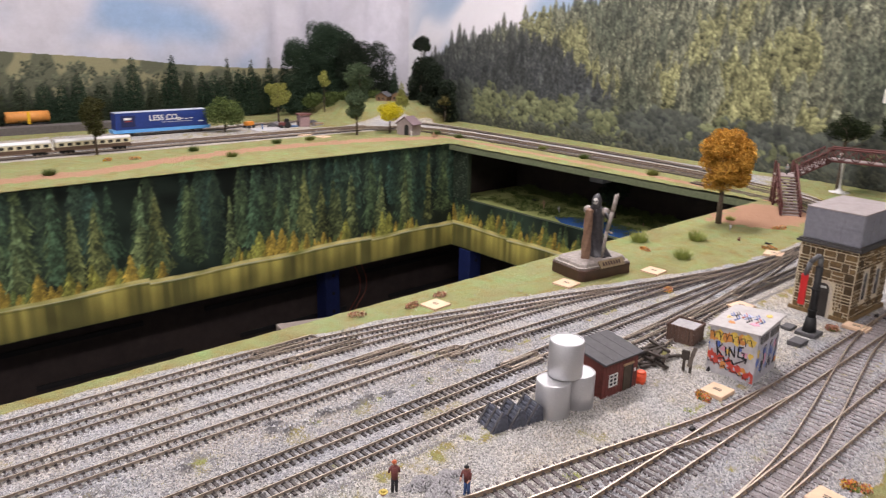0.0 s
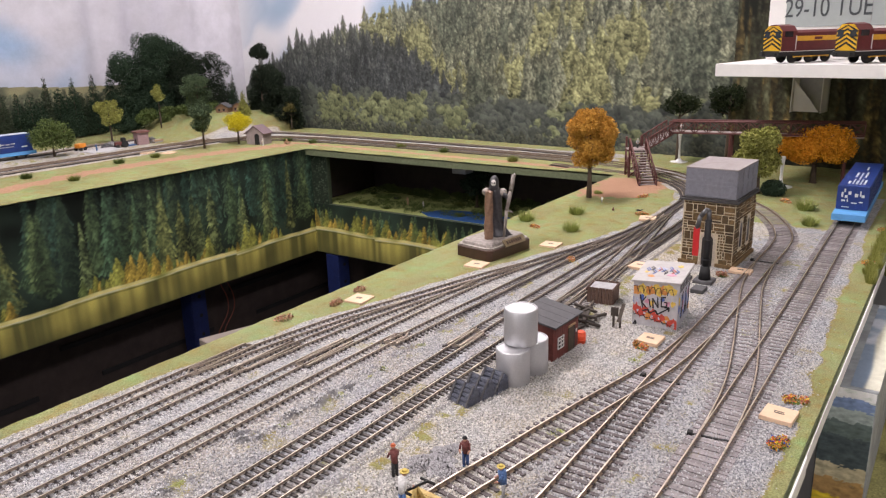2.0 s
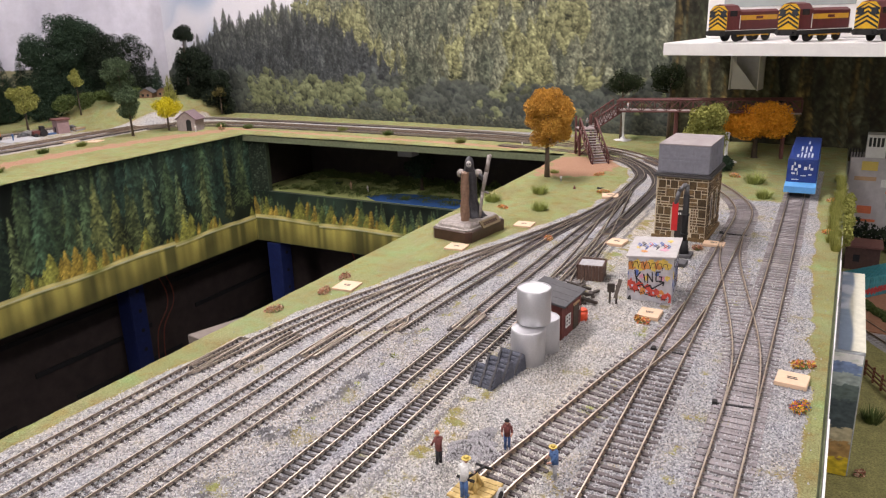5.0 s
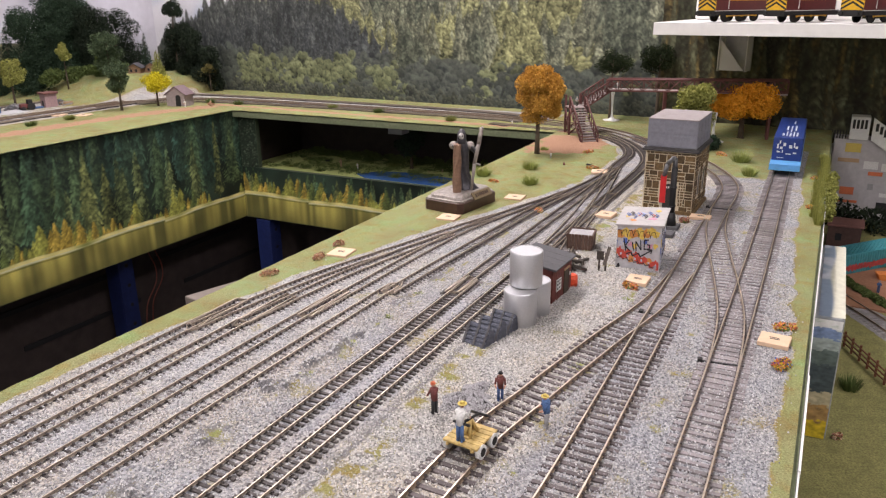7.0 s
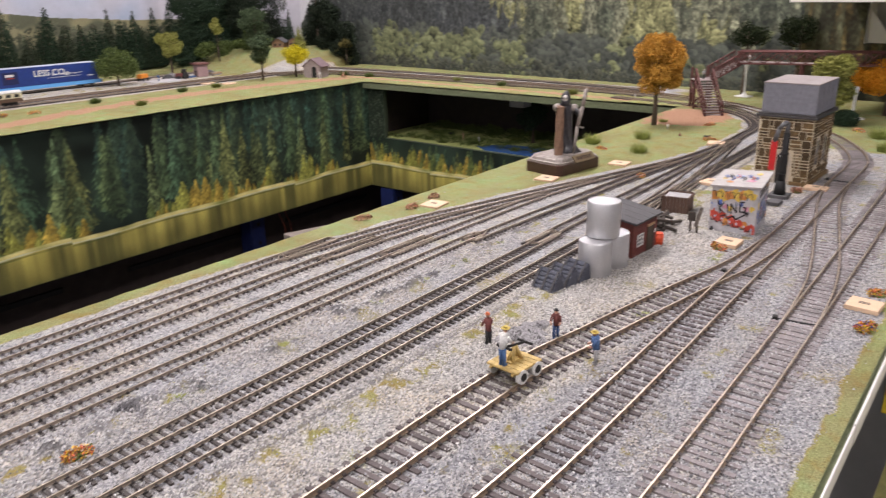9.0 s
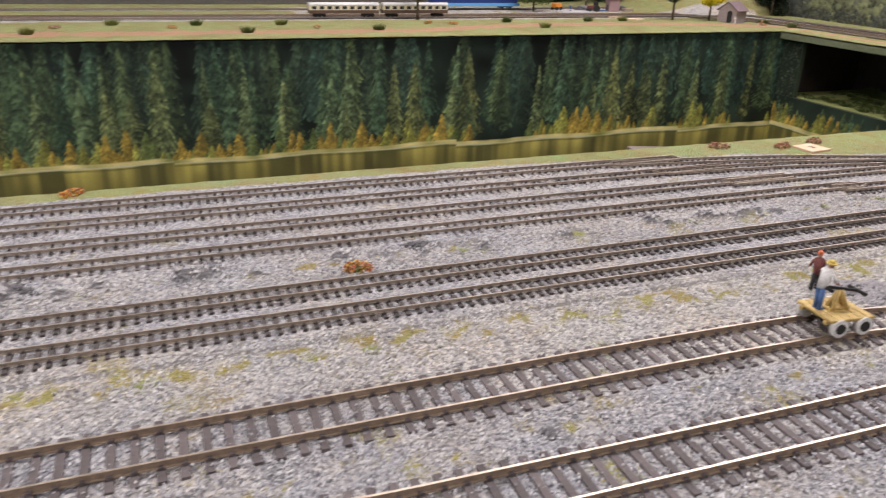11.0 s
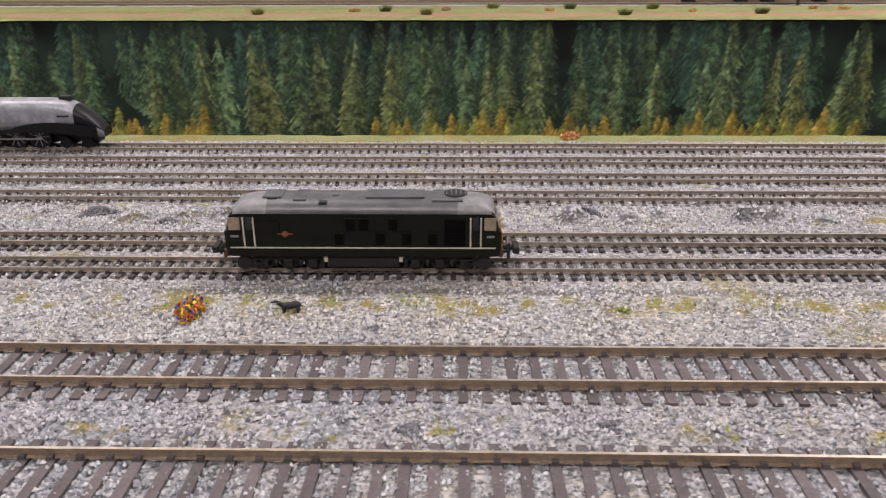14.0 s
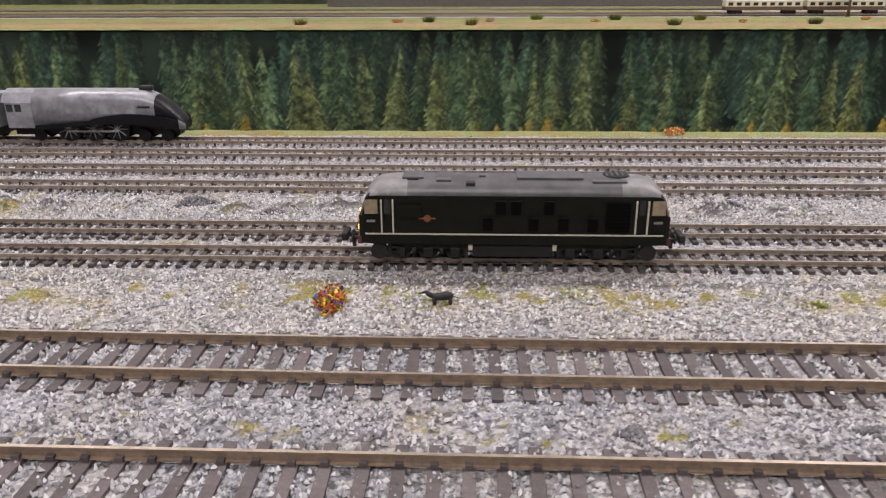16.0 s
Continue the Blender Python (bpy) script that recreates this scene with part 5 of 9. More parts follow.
def diesel(m):
    L, W = 0.0472, 0.0091
    t = thing("diesel_locomotive", m, "dark green diesel locomotive model with yellow warning panel, on the rails", "locomotive")
    zc, z0 = 0.0216, 0.0062

    def ring(x, w, ztop, zcc):
        pts = [(x, -w, z0), (x, -w * 1.0, 0.0098), (x, -w * 0.985, zcc)]
        for k in range(1, 8):
            a = math.pi - math.pi * k / 8
            pts.append((x, w * 0.985 * math.cos(a) * (1 - 0.06 * math.sin(a)), zcc + (ztop - zcc) * math.sin(a) ** 0.8))
        pts += [(x, w * 0.985, zcc), (x, w, 0.0098), (x, w, z0)]
        return pts

    bm = bmesh.new()
    xs = [(0.0, 0.90, 0.0152, 0.0150), (0.0010, 0.945, 0.0160, 0.0152), (0.0022, 0.965, 0.0214, 0.0206), (0.0036, 0.98, 0.0236, 0.0214), (0.0058, 0.99, 0.0249, 0.0216), (0.0095, 1.0, 0.0257, 0.0216), (0.0150, 1.0, 0.0259, 0.0216)]
    rings = [ring(-L + d, W * w, zt, zz) for d, w, zt, zz in xs] + [ring(L - d, W * w, zt, zz) for d, w, zt, zz in xs[::-1]]
    loft(bm, rings)
    bmesh.ops.recalc_face_normals(bm, faces=bm.faces[:])
    for f in bm.faces:
        c = f.calc_center_median()
        if c.z > 0.02165 and abs(c.x) < L - 0.0015:
            f.material_index, f.smooth = (2 if abs(c.x) > L - 0.0125 else 1), True
    part("body", bm, [LOCO_GREEN, LOCO_ROOF, LOCO_END], t)
    # panels and hatches on the roof
    for x0, x1, y0, y1, zz in ((-0.034, -0.0275, -0.004, 0.004, 0.0260), (-0.0235, -0.019, -0.0055, 0.0055, 0.0256), (0.001, 0.021, -0.0042, 0.0042, 0.0260), (-0.0105, -0.0085, -0.0025, 0.0, 0.0262), (0.0235, 0.034, -0.006, 0.006, 0.0254)):
        bar("roof_panel", x0, x1, y0, y1, zz - 0.0014, zz + 0.0001, LOCO_ROOF, t, bev=0.0002)
    bar("roof_hatch", -0.0325, -0.0290, -0.0046, -0.0026, 0.0246, 0.02585, DARK, t, bev=0.0002)
    bar("roof_hatch", -0.0145, -0.0118, -0.0072, -0.0046, 0.0236, 0.02515, BLACK, t, bev=0.0002)
    bm = bmesh.new()
    tube(bm, (0.0315, 0.0008, 0.0250), (0.0315, 0.0008, 0.0261), 0.0040, seg=24)
    fan = part("fan_housing", bm, DARK, t)
    for k in range(5):
        bar("grille_bar", 0.0283 + k * 0.0016, 0.0287 + k * 0.0016, -0.0022, 0.0038, 0.0261, 0.0264, LOCO_ROOF, fan)
    for s in (-1, 1):
        yy = s * (W + 0.00012)

        def plate(name, x0, x1, z0_, z1_, mat, d=0.00012, label="", parent=t):
            return bar(name, x0, x1, min(yy, yy + s * d) - 0.0003, max(yy, yy + s * d), z0_, z1_, mat, parent, label)

        plate("waist_line", -L + 0.002, L - 0.002, 0.00935, 0.00975, CREAM, 0.00006, "thin cream line")
        for e in (-1, 1):
            a, b = sorted((e * 0.0452, e * 0.0412))
            plate("cab_window", a, b, 0.0160, 0.0204, CABGLASS, 0.00008, "cab window coloured cream as if lit")
            a, b = sorted((e * 0.0392, e * 0.0374))
            plate("door_window", a, b, 0.0160, 0.0206, DARKGLASS, 0.00008)
            for q in (0.0401, 0.0366):
                plate("handrail", e * q - 0.00022, e * q + 0.00022, 0.0100, 0.0204, CREAM, 0.0003, "white handrail")
            a, b = sorted((e * 0.0450, e * 0.0418))
            plate("number_bar", a + 0.0003, b - 0.0003, 0.0133, 0.0140, LOCO_END, 0.00006, "small pale number bar")
        plate("body_grille", 0.0278, 0.0348, 0.0105, 0.0195, PITCH, 0.0002)
        for k in range(6):
            plate("louvre", 0.0281, 0.0345, 0.0112 + k * 0.0012, 0.0116 + k * 0.0012, PITCH, 0.00035)
        plate("side_hatch", -0.0355, -0.0280, 0.0150, 0.0190, LOCO_GREEN, 0.0002)
        for wx, wz in ((-0.0040, 0.0160), (0.0006, 0.0160), (0.0105, 0.0160), (-0.0078, 0.0108), (0.0060, 0.0108), (0.0150, 0.0108), (0.0238, 0.0108)):
            w = plate("side_window", wx - 0.0015, wx + 0.0015, wz, wz + 0.0040, PITCH, 0.00012)
            plate("frame", wx - 0.0018, wx + 0.0018, wz + 0.0040, wz + 0.0043, LOCO_GREEN, 0.0003, parent=w)
        bm = bmesh.new()
        tube(bm, (-0.0262, yy - s * 0.0002, 0.0145), (-0.0262, yy + s * 0.0001, 0.0145), 0.0011, seg=14)
        box(bm, -0.0288, -0.0236, yy - 0.00015, yy + 0.00015, 0.0143, 0.0147)
        part("emblem", bm, plain("faded_red_gold_emblem", (0.20, 0.075, 0.03), 0.5, 0, 0.3, 900, 0.0), t, "faded red and gold emblem")
        # tanks and boxes between the bogies
        bar("fuel_tank", -0.0125, 0.0125, s * 0.0022 - 0.0015 if s > 0 else -0.0082, 0.0082 if s > 0 else 0.0015 - 0.0022, 0.0016, 0.0060, DARK, t, bev=0.0005)
        for q in (-0.0130, 0.0128):
            bar("marker_plate", q - 0.0006, q + 0.0006, s * 0.0084 - 0.0001, s * 0.0084 + 0.0001, 0.0040, 0.0062, CREAM, t, "small white plate")
        for q in (-0.0395, 0.0395):
            bm = bmesh.new()
            tube(bm, (q - 0.0022 * (1 if q > 0 else -1) + 0.004 * (1 if q > 0 else -1), s * 0.0062, 0.0034), (q + 0.0018 * (1 if q > 0 else -1), s * 0.0082, 0.0034), 0.0026, seg=16)
            part("air_tank", bm, DARK, t)
            bm = bmesh.new()
            for k in range(3):
                box(bm, q - (1 if q > 0 else -1) * 0.0035 - 0.0012, q - (1 if q > 0 else -1) * 0.0035 + 0.0012, s * 0.0083 - 0.0005, s * 0.0083 + 0.0005, 0.0014 + k * 0.0016, 0.0018 + k * 0.0016)
            part("step", bm, DARK, t)
    for x in (-0.0262, 0.0262):
        bogie(t, x)
    for e in (-1, 1):
        x = e * (L + 0.0001)
        bar("warning_panel", min(x, x + e * 0.00025), max(x, x + e * 0.00025), -0.0070, 0.0070, 0.0092, 0.0148, YELLOW, t, "yellow end panel", 0.0001)
        bar("buffer_beam", min(x - e * 0.001, x + e * 0.0006), max(x - e * 0.001, x + e * 0.0006), -0.0084, 0.0084, 0.0058, 0.0084, GRIMY_RED, t, "grimy dark red buffer beam", 0.0002)
        for s in (-1, 1):
            bm = bmesh.new()
            tube(bm, (x, s * 0.0060, 0.0071), (x + e * 0.0022, s * 0.0060, 0.0071), 0.0006, seg=10)
            tube(bm, (x + e * 0.0022, s * 0.0060, 0.0071), (x + e * 0.0026, s * 0.0060, 0.0071), 0.0013, seg=14)
            part("buffer", bm, DARK, t)
        for yy in (-0.0053, 0.0, 0.0053):
            mm = Matrix.Translation((e * (L - 0.0012), yy, 0.0176)) @ Matrix.Rotation(e * radians(-20), 4, "Y")
            bar("front_window", -0.0003, 0.0003, -0.0021, 0.0021, -0.0021, 0.0021, CABGLASS if yy else DARKGLASS, t, bev=0.0001, m=mm)
        for yy, zz in ((-0.0048, 0.0103), (0.0048, 0.0103), (0.0, 0.0112), (0.0, 0.0142)):
            bm = bmesh.new()
            tube(bm, (x + e * 0.0002, yy, zz), (x + e * 0.0007, yy, zz), 0.0007, seg=12)
            part("headlamp", bm, LAMPGLOW if e < 0 else DARKGLASS, t, "small round lamp")
        coupling(t, x + e * 0.0004, e)
    return t


diesel(pose(0.0345, 0.0047, RAILTOP))

# ---------------------------------------------------------------- streamlined steam locomotive
GREY = plain("grimy_loco_grey", (0.29, 0.295, 0.32), 0.30, 0, 0.4, 180, 0.03)
SOOT = plain("sooty_loco_black", (0.006, 0.006, 0.0075), 0.42, 0, 0.35, 220, 0.03, 0.0, 0.3)


def steam(m):
    t = thing("steam_locomotive", m, "grimy grey streamlined steam locomotive model with black skirts", "locomotive")
    W = 0.0088

    def ring(x, w, lo, hi):
        sh = hi - 0.006 * min(1, (hi - lo) / 0.018)
        pts = [(x, -w, lo), (x, -w, sh)]
        for k in range(1, 8):
            a = math.pi - math.pi * k / 8
            pts.append((x, w * math.cos(a), sh + (hi - sh) * math.sin(a)))
        return pts + [(x, w, sh), (x, w, lo)]

    bm = bmesh.new()
    loft(bm, [ring(x, W * w, lo, hi) for x, w, lo, hi in ((-0.0, 0.55, 0.0062, 0.0105), (-0.003, 0.72, 0.0065, 0.0142), (-0.008, 0.86, 0.0072, 0.0195), (-0.014, 0.95, 0.0090, 0.0238), (-0.020, 1.0, 0.0100, 0.0262), (-0.030, 1.0, 0.0105, 0.0268), (-0.052, 1.0, 0.0098, 0.0268), (-0.078, 1.0, 0.0075, 0.0268))], smooth=True)
    bmesh.ops.recalc_face_normals(bm, faces=bm.faces[:])
    for f in bm.faces:
        c = f.calc_center_median()
        if c.x > -0.017 and c.z > 0.0085:
            f.material_index = 1
    part("casing", bm, [GREY, SOOT], t)
    bm = bmesh.new()
    box(bm, -0.0925, -0.0782, -W, W, 0.0072, 0.0205, 0.0004)
    loft(bm, [[(x, -W - 0.0002, 0.0205), (x, -W * 0.6, 0.0252), (x, 0, 0.0268), (x, W * 0.6, 0.0252), (x, W + 0.0002, 0.0205)] for x in (-0.0940, -0.0775)])
    part("cab", bm, GREY, t)
    for s in (-1, 1):
        for q in (-0.0900, -0.0855):
            bar("cab_window", q - 0.0016, q + 0.0016, s * (W + 0.0001) - 0.0001, s * (W + 0.0001) + 0.0001, 0.0158, 0.0196, DARKGLASS, t)
        pts = []
        for k in range(25):
            x = -0.002 - 0.076 * k / 24
            zt = 0.0112 + 0.0036 * math.sin(min(1, k / 15) * math.pi) ** 0.7 if k < 15 else 0.0112 - 0.0025 * (k - 15) / 9
            zb = 0.0066 + 0.0028 * math.sin(min(1, k / 22) * math.pi)
            pts.append((x, zt, zb))
        bm = bmesh.new()
        y0 = s * (W + 0.0003)
        loft(bm, [[(x, y0 - 0.0002, zb), (x, y0 + 0.0002, zb), (x, y0 + 0.0002, zt), (x, y0 - 0.0002, zt)] for x, zt, zb in pts])
        bmesh.ops.recalc_face_normals(bm, faces=bm.faces[:])
        part("valance", bm, SOOT, t, "black curved skirt")
        for q in (-0.036, -0.049, -0.062):
            bm = bmesh.new()
            tube(bm, (q, s * 0.0046, 0.0064), (q, s * 0.0060, 0.0064), 0.0064, seg=28)
            w = part("driving_wheel", bm, SOOT, t)
            bm = bmesh.new()
            for k in range(9):
                a = k * math.tau / 9
                tube(bm, (q, s * 0.0062, 0.0064), (q + 0.0055 * math.cos(a), s * 0.0062, 0.0064 + 0.0055 * math.sin(a)), 0.0003, seg=5)
            part("spokes", bm, GREY, w)
        bm = bmesh.new()
        box(bm, -0.063, -0.035, s * 0.0070 - 0.0003, s * 0.0070 + 0.0003, 0.0048, 0.0058, 0.0002)
        part("coupling_rod", bm, STEEL, t)
        for q in (-0.010, -0.022, -0.078):
            bm = bmesh.new()
            tube(bm, (q, s * 0.0046, 0.0032), (q, s * 0.0058, 0.0032), 0.0032, seg=18)
            part("small_wheel", bm, SOOT, t)
        for q in (-0.026, -0.033, -0.040, -0.047, -0.058):
            bar("access_panel", q - 0.0025, q + 0.0025, s * W - 0.0002, s * W + 0.0002, 0.0150, 0.0185, GREY, t)
        bar("nameplate_bar", -0.0225, -0.0160, s * W - 0.0003, s * W + 0.0003, 0.0180, 0.0188, BLACK, t)
    bm = bmesh.new()
    box(bm, -0.0235, -0.0165, -0.0022, 0.0022, 0.0255, 0.0282, 0.0008)
    part("chimney", bm, BLACK, t)
    bar("frame", -0.092, -0.004, -0.0035, 0.0035, 0.0030, 0.0095, SOOT, t)
    tender = thing("steam_tender", m @ pose(-0.0965, 0, 0), "grimy grey streamlined tender behind the engine", "tender")
    bm = bmesh.new()
    loft(bm, [[(x, -W, 0.0078), (x, -W, 0.0215), (x, -W * 0.8, 0.0245), (x, W * 0.8, 0.0245), (x, W, 0.0215), (x, W, 0.0078)] for x in (-0.048, 0.0)])
    part("tank", bm, GREY, tender)
    bar("frame", -0.047, -0.001, -0.0070, 0.0070, 0.0035, 0.0078, SOOT, tender)
    for q in (-0.008, -0.019, -0.030, -0.041):
        bm = bmesh.new()
        for s in (-1, 1):
            tube(bm, (q, s * 0.0046, 0.0036), (q, s * 0.0060, 0.0036), 0.0036, seg=18)
        part("wheelset", bm, SOOT, tender)
    return t


steam(pose(-0.128, 0.1680, RAILTOP))

# ---------------------------------------------------------------- small painted figures and beasts
SKIN = plain("painted_flesh", (0.48, 0.26, 0.18), 0.6, 0, 0.15, 900, 0.02)
CLOTH = {n: plain("painted_" + n, c, 0.75, 0, 0.25, 900, 0.03) for n, c in dict(navy=(0.04, 0.08, 0.20), denim=(0.07, 0.14, 0.30), white=(0.66, 0.66, 0.64), black=(0.02, 0.02, 0.022), maroon=(0.14, 0.04, 0.035), orange=(0.60, 0.16, 0.07), straw=(0.55, 0.42, 0.10), grey=(0.3, 0.3, 0.3), tan=(0.42, 0.28, 0.16), green=(0.08, 0.16, 0.05)).items()}


def figurine(x, y, h, legs, top, hat, turn, z=0.0, bend=0.12, label="small painted figurine standing on the ballast"):
    """A plain little standing figure: legs, trunk, arms, head and cap in one mesh."""
    bm = bmesh.new()
    k = h / 1.75
    for s in (-1, 1):
        tube(bm, (0.02 * k, s * 0.10 * k, 0), (0, s * 0.09 * k, 0.82 * k), 0.075 * k, 0.10 * k, 8, 0)
        box(bm, -0.06 * k, 0.17 * k, s * 0.10 * k - 0.05 * k, s * 0.10 * k + 0.05 * k, 0, 0.08 * k, 0, 0)
        tube(bm, (bend * 0.5 * k, s * 0.23 * k, 1.38 * k), (bend * k + 0.10 * k, s * 0.27 * k, 1.05 * k), 0.06 * k, 0.055 * k, 7, 1)
        tube(bm, (bend * k + 0.10 * k, s * 0.27 * k, 1.05 * k), (bend * k + 0.30 * k, s * 0.20 * k, 0.95 * k), 0.055 * k, 0.045 * k, 7, 3)
    tube(bm, (0, 0, 0.78 * k), (bend * 0.6 * k, 0, 1.45 * k), 0.16 * k, 0.21 * k, 10, 1)
    ball(bm, (bend * 0.6 * k, 0, 1.42 * k), 0.2 * k, 2, 1, (0.9, 1.1, 0.5))
    ball(bm, (bend * k, 0, 1.62 * k), 0.115 * k, 2, 3, (1, 0.9, 1.15))
    tube(bm, (bend * k, 0, 1.68 * k), (bend * k, 0, 1.71 * k), 0.2 * k if hat == "straw" else 0.14 * k, None, 12, 2)
    tube(bm, (bend * k, 0, 1.71 * k), (bend * k, 0, 1.80 * k), 0.115 * k, 0.08 * k, 10, 2)
    ob = mesh_object("figurine", bm, [CLOTH[legs], CLOTH[top], CLOTH[hat], SKIN], m=pose(x, y, z + 0.0006, 0, 0, turn))
    return tagged(ob, label, "figurine", "painted figurines")


def beast(x, y, ln, mat, turn, label, z=0.0006):
    """A plain four-legged shape."""
    bm = bmesh.new()
    ball(bm, (0, 0, ln * 0.42), 1, 2, 0, (ln * 0.44, ln * 0.18, ln * 0.20))
    ball(bm, (ln * 0.2, 0, ln * 0.46), 1, 2, 0, (ln * 0.26, ln * 0.19, ln * 0.22))
    for sx in (-0.3, 0.3):
        for sy in (-0.09, 0.09):
            tube(bm, (ln * sx, ln * sy, ln * 0.4), (ln * (sx + 0.04), ln * sy, 0), ln * 0.085, ln * 0.06, 7)
    tube(bm, (-ln * 0.36, 0, ln * 0.46), (-ln * 0.55, 0, ln * 0.58), ln * 0.12, ln * 0.10, 8)
    ball(bm, (-ln * 0.6, 0, ln * 0.64), 1, 1, 0, (ln * 0.14, ln * 0.08, ln * 0.08))
    tube(bm, (-ln * 0.66, 0, ln * 0.62), (-ln * 0.84, 0, ln * 0.56), ln * 0.055, ln * 0.03, 6)
    tube(bm, (ln * 0.4, 0, ln * 0.45), (ln * 0.62, 0, ln * 0.35), ln * 0.03, ln * 0.015, 5)
    for v in bm.verts:
        v.co.z *= 0.78
    ob = mesh_object("beast_figurine", bm, mat, m=pose(x, y, z, 0, 0, turn))
    return tagged(ob, label, "figurine", "painted figurines")


beast(0.0135, -0.0270, 0.0076, CLOTH["black"], 0, "small black four-legged figurine on the ballast")
figurine(0.456, -0.034, 0.0185, "black", "maroon", "orange", 60, label="figurine in maroon shirt and orange cap by the track")
figurine(0.485, -0.060, 0.0180, "navy", "maroon", "black", 200, label="figurine in dark red jacket and blue trousers by the rail")
figurine(0.470, -0.0925, 0.0190, "grey", "denim", "straw", 120, label="figurine in blue shirt and straw hat between the rails")

# ---------------------------------------------------------------- handcar
def handcar(m):
    t = thing("handcar", m, "yellow wooden platelayers' handcar on the wide track", "handcar")
    WOODY = plain("yellow_ochre_wood", (0.50, 0.36, 0.13), 0.7, 0, 0.3, 400, 0.08)
    for k in range(6):
        bar("deck_plank", -0.0105 + k * 0.0035, -0.0073 + k * 0.0035, -0.0095, 0.0095, 0.0060, 0.0072, WOODY, t, bev=0.0002)
    bar("frame", -0.011, 0.011, -0.0075, -0.0060, 0.0046, 0.0060, WOODY, t, bev=0.0002)
    bar("frame", -0.011, 0.011, 0.0060, 0.0075, 0.0046, 0.0060, WOODY, t, bev=0.0002)
    bm = bmesh.new()
    for s in (-1, 1):
        tube(bm, (s * 0.0035, -0.0015, 0.0072), (0.0006 * s, 0, 0.0155), 0.0011, 0.0008, 8)
        tube(bm, (s * 0.0035, 0.0015, 0.0072), (0.0006 * s, 0, 0.0155), 0.0011, 0.0008, 8)
    box(bm, -0.0052, 0.0052, -0.0018, 0.0018, 0.0071, 0.0082, 0.0003)
    part("pump_stand", bm, WOODY, t)
    bm = bmesh.new()
    tube(bm, (-0.0085, 0, 0.0175), (0.0085, 0, 0.0142), 0.0007, seg=8)
    for x, z in ((-0.0085, 0.0175), (0.0085, 0.0142)):
        tube(bm, (x, -0.0045, z), (x, 0.0045, z), 0.0007, seg=8)
    part("pump_handle", bm, DARK, t)
    for x in (-0.0058, 0.0058):
        bm = bmesh.new()
        tube(bm, (x, -0.0082, 0.0035), (x, 0.0082, 0.0035), 0.0007, seg=8)
        ax = part("axle", bm, DARK, t)
        for s in (-1, 1):
            bm = bmesh.new()
            tube(bm, (x, s * 0.0078, 0.0035), (x, s * 0.0102, 0.0035), 0.0037, seg=22)
            w = part("wheel", bm, CLOTH["white"], ax, "white rimmed wheel")
            bm = bmesh.new()
            tube(bm, (x, s * 0.0100, 0.0035), (x, s * 0.0105, 0.0035), 0.0022, seg=16)
            part("hub", bm, DARK, w)
    return t


handcar(pose(0.4315, -0.0669, RAILTOP, 0, 0, -5))
figurine(0.4225, -0.0655, 0.0200, "denim", "white", "straw", -5, z=0.0114, bend=0.2, label="figurine in dungarees and straw hat standing on the handcar")

# ---------------------------------------------------------------- ash heap and lumps
def heap(x, y, r, h, mat, seed, label, n=700, grain=0.0009):
    q = np.random.RandomState(seed)
    a, d = q.uniform(0, math.tau, n), np.sqrt(q.uniform(0, 1, n))
    px, py = np.cos(a) * d * r, np.sin(a) * d * r * 0.8
    lump = 1 + 0.35 * np.sin(a * 3 + seed) + 0.2 * np.sin(a * 7 + seed * 2)
    px, py = px * lump, py * lump
    pz = h * (1 - d ** 1.4) * q.uniform(0.75, 1.0, n)
    s = grain * q.uniform(0.5, 1.3, n)
    base_ = np.array([(1, 0, -0.4), (-0.5, 0.87, -0.4), (-0.5, -0.87, -0.4), (0, 0, 0.9)])
    v = base_[None] * s[:, None, None] * q.uniform(0.6, 1.4, (n, 4, 3)) + np.stack([px, py, pz], 1)[:, None]
    f = (np.array([(0, 1, 3), (1, 2, 3), (2, 0, 3), (0, 2, 1)])[None] + (np.arange(n) * 4)[:, None, None]).reshape(-1, 3)
    ob = raw_mesh("rubble_heap", v.reshape(-1, 3), f, mat)
    ob.matrix_basis = pose(x, y, 0.0006)
    return tagged(ob, label, "heap", "heaps and clumps", "stuff")


ASH = leafy("grey_ash", (0.22, 0.215, 0.225), (0.46, 0.45, 0.455))
CLINKER = leafy("dark_clinker", (0.075, 0.073, 0.078), (0.26, 0.255, 0.265))
heap(0.478, -0.045, 0.016, 0.0055, ASH, 1, "grey ash heap between the figurines", 2600, 0.0010)
for k, (x, y, r) in enumerate(((0.5215, 0.058, 0.005), (0.4845, 0.062, 0.0025), (-0.0555, 0.0545, 0.005), (0.041, -0.038, 0.0016), (0.02, 0.060, 0.006), (0.30, 0.068, 0.007), (0.44, 0.070, 0.006), (-0.09, 0.066, 0.008), (0.12, 0.067, 0.009), (0.20, 0.070, 0.006), (0.055, -0.0885, 0.0032), (0.105, -0.0865, 0.0028), (0.29, -0.091, 0.003))):
    heap(x, y, r, r * 0.34, CLINKER, 20 + k, "low clump of dark clinker in the ballast", int(90 + r * 60000), 0.0007)

# ---------------------------------------------------------------- drums, hut and stores
ALU = plain("bare_aluminium", (0.56, 0.56, 0.575), 0.46, 0.75, 0.06, 900, 0.01)


